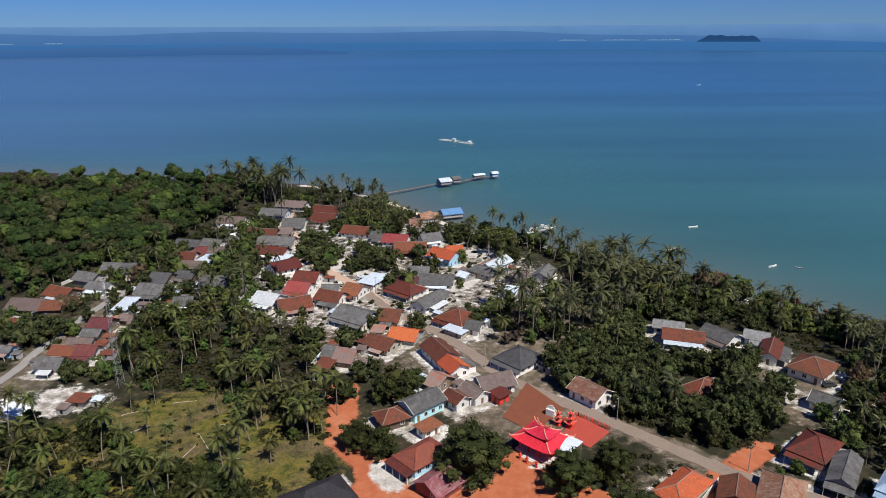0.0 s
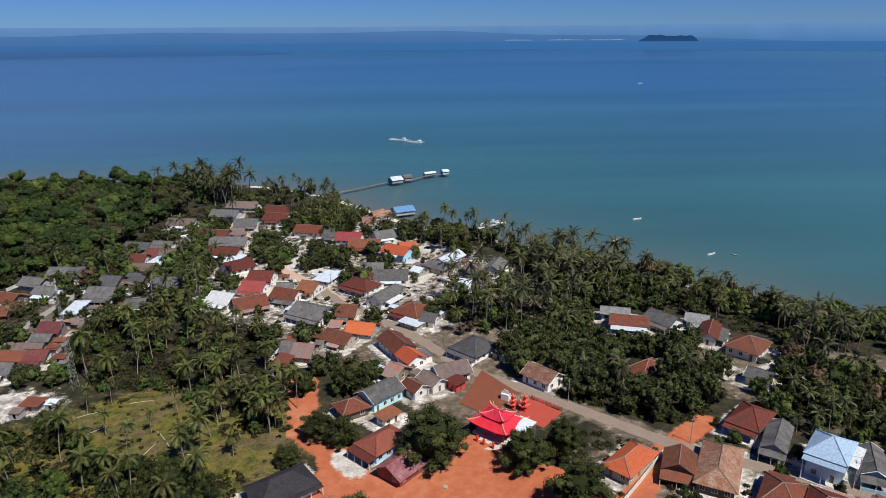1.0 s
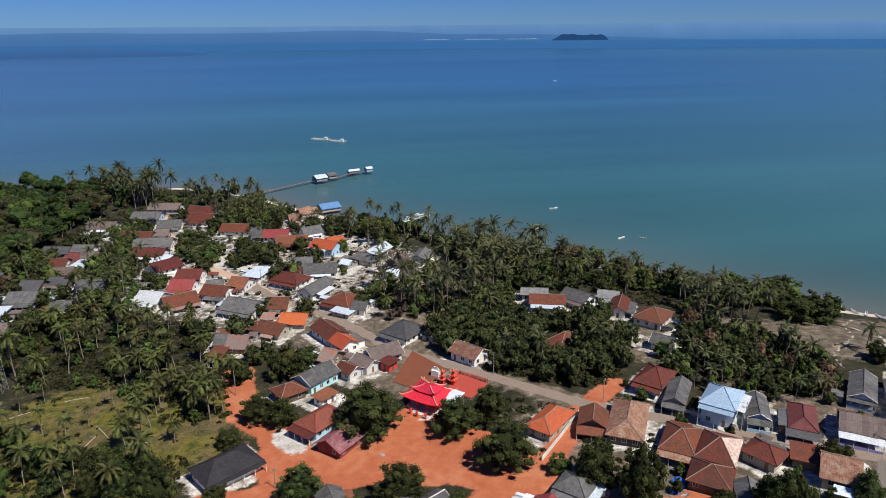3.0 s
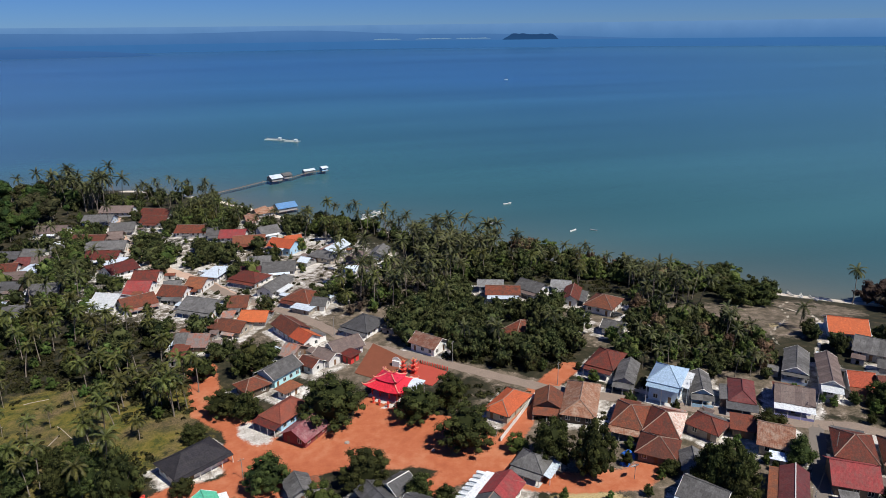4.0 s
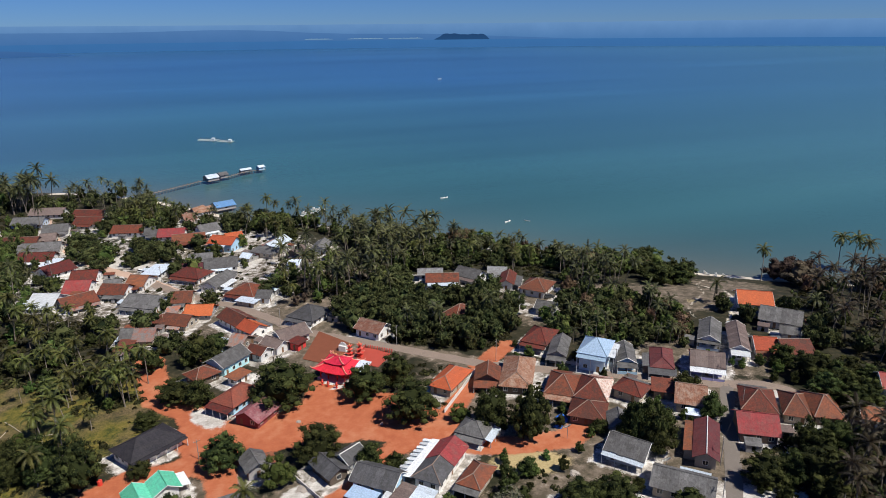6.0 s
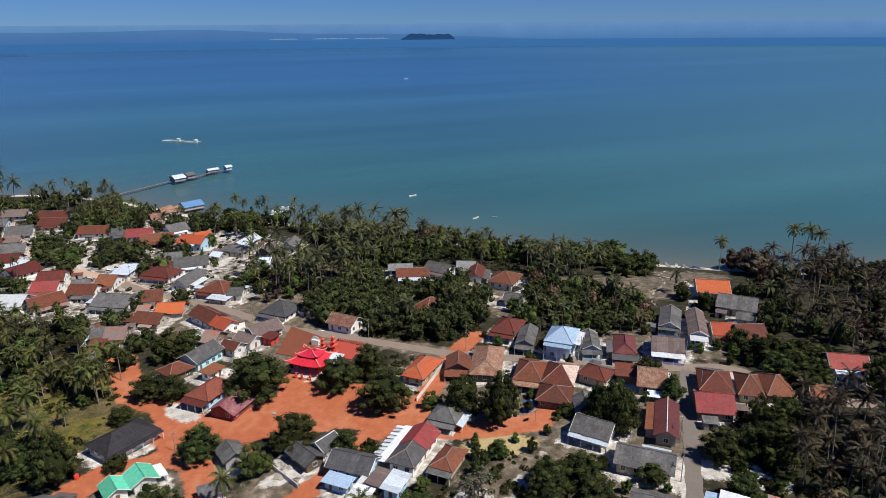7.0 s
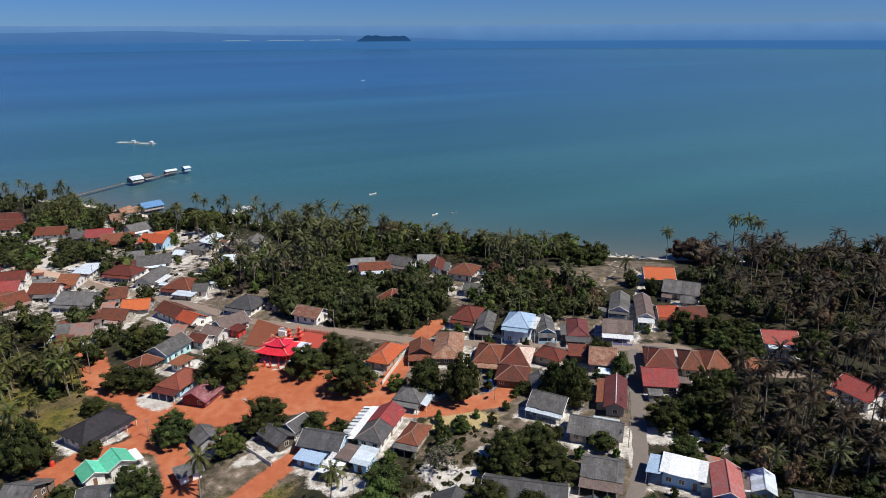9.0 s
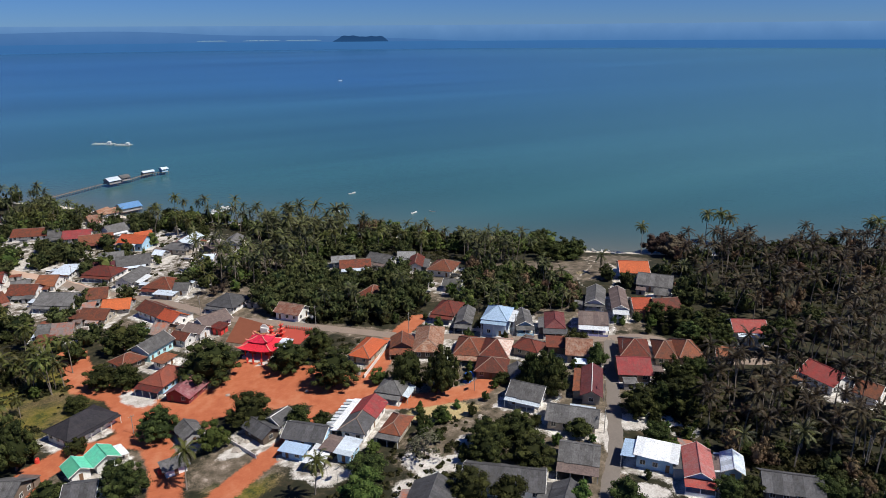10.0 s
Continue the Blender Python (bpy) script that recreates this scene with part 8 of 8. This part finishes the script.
def trap(x, y, yaw, L, W, label):
    """A floating fishing platform of poles, planks and a hut."""
    root = tagged(new("fishing_platform", None), label, "platform")
    root.matrix_world = pose(x, y, SEA, 0, 0, yaw)
    for j in range(4):
        bm = bmesh.new()
        yy = -W / 2 + W * j / 3
        beam(bm, (-L / 2, yy, .25), (L / 2, yy, .25), .4, 6)
        part("float", bm, MAT["boat"], root)
    for i in range(9):
        bm = bmesh.new()
        xx = -L / 2 + L * i / 8
        box(bm, xx - .18, -W / 2 - .4, .45, xx + .18, W / 2 + .4, .55)
        part("plank", bm, MAT["boat"], root)
    for i in range(6):
        bm = bmesh.new()
        xx = -L / 2 + L * i / 5
        beam(bm, (xx, (-1) ** i * W / 2, .2), (xx, (-1) ** i * W / 2, 2.6), .14, 5)
        part("pole", bm, MAT["wood"], root)
    bm = bmesh.new()
    box(bm, L * .2, -1.2, .5, L * .2 + 3, 1.2, 2.1)
    slab(bm, [(L * .2 - .3, -1.6, 2.1), (L * .2 + 3.3, -1.6, 2.1), (L * .2 + 3.3, 1.6, 2.6), (L * .2 - .3, 1.6, 2.6)], .08)
    part("hut", bm, ROOF["white_sheet"], root)


trap(20.2, 702, -35, 21.6, 6.8, "floating fishing platform of white floats and poles")
trap(36.5, 684.5, -40, 16.2, 6.8, "floating fishing platform with a small hut")


# ---- masts, poles and wires ----
def lattice_mast(x, y, H, base, label):
    root = tagged(new("radio_mast", None), label, "mast")
    z = ground_z(x, y)
    root.matrix_world = pose(x, y, z, 0, 0, 20)
    n = 13
    c3 = [(math.cos(a), math.sin(a)) for a in (0.3, 0.3 + 2.094, 0.3 + 4.189)]
    for cx, cy in c3:
        bm = bmesh.new()
        beam(bm, (cx * base, cy * base, -.5), (cx * .18, cy * .18, H), .11, 4, .07)
        part("leg", bm, MAT["steel"], root)
    for i in range(n):
        r0, r1 = base + (.18 - base) * i / n, base + (.18 - base) * (i + 1) / n
        for k in range(3):
            (ax, ay), (bx, by) = c3[k], c3[(k + 1) % 3]
            for p, q, w_ in (((ax * r0, ay * r0, H * i / n), (bx * r1, by * r1, H * (i + 1) / n), .05), ((bx * r0, by * r0, H * i / n), (ax * r1, ay * r1, H * (i + 1) / n), .05), ((ax * r1, ay * r1, H * (i + 1) / n), (bx * r1, by * r1, H * (i + 1) / n), .06)):
                bm = bmesh.new()
                beam(bm, p, q, w_, 4)
                part("brace", bm, MAT["steel"], root)
    bm = bmesh.new()
    box(bm, -.25, .15, H - 3.2, .25, .3, H - 1.0)
    box(bm, .2, -.3, H - 3.0, .35, .1, H - 1.2)
    part("antenna", bm, MAT["boat"], root)


lattice_mast(-102.2, 189.9, 35.8, 1.55, "slender grey steel lattice radio mast in scrub")


def utility_pole(x, y, yaw, h, label):
    root = tagged(new("utility_pole", None), label, "utility pole", group="utility poles")
    root.matrix_world = pose(x, y, ground_z(x, y), 0, 0, yaw)
    bm = bmesh.new()
    beam(bm, (0, 0, -.6), (0, 0, h), .24, 8, .16)
    part("pole", bm, MAT["concrete"], root)
    bm = bmesh.new()
    box(bm, -.8, -.05, h - .6, .8, .05, h - .48)
    part("crossarm", bm, MAT["wood"], root)
    for k in (-.7, 0, .7):
        bm = bmesh.new()
        beam(bm, (k, 0, h - .48), (k, 0, h - .28), .09, 6)
        part("insulator", bm, MAT["boat"], root)
    return (x, y, ground_z(x, y) + h - .3)


def wire(a, b):
    bm = bmesh.new()
    a, b = Vector(a), Vector(b)
    pts = [a.lerp(b, i / 10) - Vector((0, 0, 4 * .5 * (i / 10) * (1 - i / 10))) for i in range(11)]
    tube(bm, pts, .04, 4)
    tagged(part("cable", bm, MAT["rubber"], None), "thin black overhead cable between street poles", "cable", group="overhead cables")


POLES = [(-27, 266.6, 40), (-11.6, 240.3, 45), (-8.1, 225.2, 45), (13.4, 193.6, 45), (46.7, 158.8, 45), (71.6, 133.9, 45), (101.2, 112.3, 50), (126.9, 94.2, 40), (116.9, 78, 40), (95.3, 62.6, 40), (84.5, 50.8, 40)]
tops = [utility_pole(x, y, a, 7.5, "grey concrete utility pole with a crossarm beside the street") for x, y, a in POLES]
for a, b in zip(tops, tops[1:]):
    wire(a, b)
utility_pole(124.2, 8.0, 40, 8.5, "tall grey pole with a crossarm standing among palms")
utility_pole(-18.8, 118.5, 20, 5.6, "lone thin pole standing on the orange dirt court")


# ---- vehicles ----
def car(x, y, yaw, label, paint="whitecar"):
    root = tagged(new("car", None), label, "car")
    root.matrix_world = pose(x, y, ground_z(x, y) + .06, 0, 0, yaw)
    bm = bmesh.new()
    prof = ((-2.0, .35, .85), (-1.9, .3, 1.0), (-1.0, .3, 1.05), (.9, .3, 1.0), (1.9, .3, .85), (2.05, .4, .7))
    rings = [[bm.verts.new(p) for p in ((a, -.82, lo), (a, .82, lo), (a, .8, hi), (a, -.8, hi))] for a, lo, hi in prof]
    for p, q in zip(rings, rings[1:]):
        for k in range(4):
            bm.faces.new((p[k], p[(k + 1) % 4], q[(k + 1) % 4], q[k]))
    bm.faces.new(rings[0]), bm.faces.new(rings[-1][::-1])
    part("body", bm, MAT[paint], root)
    bm = bmesh.new()
    lo = [(-1.85, -.76), (.95, -.76), (.95, .76), (-1.85, .76)]
    hi = [(-1.6, -.64), (.3, -.64), (.3, .64), (-1.6, .64)]
    v = [bm.verts.new((*p, 1.0)) for p in lo] + [bm.verts.new((*p, 1.55)) for p in hi]
    for f in ((0, 1, 5, 4), (1, 2, 6, 5), (2, 3, 7, 6), (3, 0, 4, 7)):
        bm.faces.new([v[i] for i in f])
    part("glazing", bm, MAT["glass"], root)
    bm = bmesh.new()
    slab(bm, [(-1.62, -.66, 1.58), (.32, -.66, 1.58), (.32, .66, 1.58), (-1.62, .66, 1.58)], .06)
    part("roof", bm, MAT[paint], root)
    for wx in (-1.25, 1.25):
        for wy in (-.78, .78):
            bm = bmesh.new()
            beam(bm, (wx, wy - .1, .3), (wx, wy + .1, .3), .62, 14)
            part("wheel", bm, MAT["rubber"], root)


car(-49.1, 254.9, 20, "dark jeep-like car parked on the dirt square", "carpaint")
car(-35.1, 284.2, -20, "white car parked beside a kiosk")
car(114.1, 173.1, 0, "dark car parked on a white yard", "carpaint")

# ---- small things ----
def log(x, y, yaw, ln, label):
    bm = bmesh.new()
    z = ground_z(x, y) + .14
    c, s = math.cos(radians(yaw)), math.sin(radians(yaw))
    pts = [Vector((x + c * ln * (i / 5 - .5) - s * .12 * math.sin(i), y + s * ln * (i / 5 - .5) + c * .12 * math.sin(i), z + .03 * (i % 2))) for i in range(6)]
    for i, (p, q) in enumerate(zip(pts, pts[1:])):
        beam(bm, p, q, .28 - .02 * i, 6, .26 - .02 * i)
    tagged(part("fallen_trunk", bm, MAT["deadwood"], None), label, "log", group="fallen palm trunks")


for lx, ly, a, ln in ((-85.7, 163.5, 45, 6.1), (-67.9, 151.7, 75, 6.8), (-65.6, 156.1, -55, 9.5), (-55.8, 147.4, 4, 6.8), (-78, 178.2, 12, 6.8), (-71.3, 143.5, 50, 3.5), (-91.8, 172.8, 30, 5.4), (-60.8, 163.4, -20, 5.4), (-81, 151.2, 160, 5.4)):
    log(lx, ly, a, ln, "bleached fallen palm trunk lying in dry grass")


def heap(name, x, y, r_, h_, material, label, category, seed):
    """An uneven heap."""
    bm = bmesh.new()
    bmesh.ops.create_icosphere(bm, subdivisions=3, radius=1)
    z = ground_z(x, y)
    for v in bm.verts:
        n_ = noise.noise(v.co * 1.7 + Vector((seed, 0, 0))) + .6 * noise.noise(v.co * 4.3 + Vector((seed, 5, 0)))
        k = 1 + .35 * n_
        v.co = Vector((x + v.co.x * r_ * k, y + v.co.y * r_ * k, z - .05 + max(-.3, v.co.z) * h_ * k))
    for f in bm.faces:
        f.smooth = False
    return tagged(part(name, bm, material, None), label, category)


heap("tarpaulin", 72.1, 95.3, 1.7, 1.5, MAT["tarp"], "crumpled bright blue tarpaulin over a heap", "tarpaulin", 3.0)
heap("tarpaulin", 69.7, 93, 1.1, .8, MAT["tarp"], "small blue plastic sheet on the ground", "tarpaulin", 8.0)
for k, (hx, hy, hr) in enumerate(((11.5, 86.1, 1.5), (3, 95.6, 1.6), (6.2, 98, 1.1), (-34.6, 106, 1.0), (105.3, 52.7, 1.6), (110.7, 48.6, 1.4), (62.8, 74.2, 1.2), (7.4, 124.9, .7), (27.7, 114.1, .5), (41.9, 67.5, 1.2))):
    heap("sand_mound", hx, hy, hr, .5, MAT["rubble"], "low mound of pale rubble and sand", "mound", 10.0 + k)


def drum(x, y, h_, r_, material, label, category="tank"):
    bm = bmesh.new()
    z = ground_z(x, y)
    beam(bm, (x, y, z - .05), (x, y, z + h_), 2 * r_, 14)
    beam(bm, (x, y, z + h_), (x, y, z + h_ + .2), 1.9 * r_, 14, .7 * r_)
    tagged(part("water_tank", bm, material, None), label, category)


drum(44.6, 115.4, 1.3, .7, MAT["concrete"], "round grey water tank beside the wall")
drum(130.3, 3.4, 1.2, .6, MAT["plastic"], "orange plastic water tank in the undergrowth")
drum(-41.2, 117.5, 1.2, .6, MAT["lacquer"], "red drum standing beside the dark-roofed house")
drum(-15.5, 95.9, 1.0, .5, MAT["lacquer"], "red drum beside the dirt path")
drum(77, 95.6, .9, .8, MAT["concrete"], "round concrete tank beside the yard")


def dish(x, y, label):
    """A satellite dish on a post."""
    root = tagged(new("satellite_dish", None), label, "satellite dish", group="satellite dishes")
    root.matrix_world = pose(x, y, ground_z(x, y), 0, 0, 200)
    bm = bmesh.new()
    beam(bm, (0, 0, -.4), (0, 0, 3.2), .12, 6)
    part("post", bm, MAT["steel"], root)
    bm = bmesh.new()
    rings = [[bm.verts.new((r_ * math.cos(k * math.pi / 8), r_ * math.sin(k * math.pi / 8), .26 * r_ * r_)) for k in range(16)] for r_ in (.08, .45, .8, 1.1)]
    for p, q in zip(rings, rings[1:]):
        for k in range(16):
            bm.faces.new((p[k], p[(k + 1) % 16], q[(k + 1) % 16], q[k]))
    bm.faces.new(rings[0])
    bmesh.ops.solidify(bm, geom=bm.faces[:], thickness=.04)
    bmesh.ops.transform(bm, matrix=pose(0, 0, 3.3, 35, 0, 0), verts=bm.verts)
    part("reflector", bm, MAT["boat"], root)
    bm = bmesh.new()
    for k in range(3):
        a = k * 2.094
        beam(bm, pose(0, 0, 3.3, 35, 0, 0) @ Vector((math.cos(a), math.sin(a), .3)), pose(0, 0, 3.3, 35, 0, 0) @ Vector((0, 0, 1.0)), .05, 4)
    part("feed_arm", bm, MAT["steel"], root)


for dx_, dy_ in [(82.1, 65.8), (17.7, 71.1), (19.6, 69.6), (68.8, 87.3), (37.8, 55.5)]:
    dish(dx_, dy_, "white satellite dish on a thin steel post")


def yard_walls():
    """Low walls round some yards, wherever the way is clear."""
    r = random.Random(31)
    for i, (fx, fy, a, hl, hw) in enumerate(list(FOOT)):
        if i % 3 or fy < 40 or (fx < -90 and fy < 205):
            continue
        m = pose(fx, fy, 0, 0, 0, a)
        hl, hw = hl + r.uniform(1.5, 3.0), hw + r.uniform(1.5, 3.0)
        c = [m @ Vector((sx_ * hl, sy_ * hw, 0)) for sx_, sy_ in ((-1, -1), (1, -1), (1, 1), (-1, 1))]
        k = r.randrange(4)
        pts = [c[(k + j) % 4] for j in range(r.choice((2, 3)))]
        ok = all(free(*(p.lerp(q, s / 6))[:2], -.3) for p, q in zip(pts, pts[1:]) for s in range(7))
        if ok:
            fence([(p.x, p.y) for p in pts], r.choice((MAT["pale_concrete"], MAT["pale_concrete"], MAT["concrete"])), "low rendered garden wall beside a village yard", r.uniform(.9, 1.5), 3.0, solid=True)


yard_walls()


def outhouse(x, y, yaw, L, W, roof, label):
    """A low shed of old sheets in a yard."""
    root = tagged(new("outhouse", None), label, "shed", group="yard sheds")
    root.matrix_world = pose(x, y, ground_z(x, y), 0, 0, yaw)
    bm = bmesh.new()
    X, Y, h = L / 2 - .25, W / 2 - .25, 2.0
    for p0, p1, ops in (((-X, -Y), (X, -Y), [(X - .45, X + .45, .05, 1.85)]), ((X, -Y), (X, Y), []), ((X, Y), (-X, Y), []), ((-X, Y), (-X, -Y), [])):
        wall_face(bm, p0, p1, -.5, h, ops)
    part("wall", bm, WALL["grey_wall"], root)
    bm = bmesh.new()
    slab(bm, [(-L / 2, -W / 2, h), (L / 2, -W / 2, h), (L / 2, W / 2, h + .35), (-L / 2, W / 2, h + .35)], .07)
    part("roof", bm, ROOF[roof], root)


def yard_sheds(count):
    r = random.Random(19)
    made = 0
    homes = [f for f in FOOT if f[1] > 150 or f[0] > 80]
    words = {"grey": "low grey sheet-roofed shed in a village yard", "rust_grey": "low shed under rusty patched sheets", "brown_grey": "low shed with a faded brownish sheet roof", "rust": "low shed with a rusty sheet roof", "light": "low shed under a pale metal sheet"}
    for _ in range(count * 14):
        fx, fy, a, hl, hw = r.choice(homes)
        L, W = r.uniform(3, 5.5), r.uniform(2.4, 3.6)
        sg = r.choice((-1, 1))
        if r.random() < .5:
            q = pose(fx, fy, 0, 0, 0, a) @ Vector((sg * (hl + L / 2 - .3), r.uniform(-.6, .6) * hw, 0))
        else:
            q = pose(fx, fy, 0, 0, 0, a) @ Vector((r.uniform(-.7, .7) * hl, sg * (hw + W / 2 - .3), 0))
        if not free(q.x, q.y, max(L, W) / 2 - .8):
            continue
        k = r.choice(("grey", "grey", "rust_grey", "brown_grey", "rust", "light"))
        outhouse(q.x, q.y, a, L, W, k, words[k])
        FOOT.append((q.x, q.y, a, L / 2, W / 2))
        made += 1
        if made == count:
            break


yard_sheds(90)
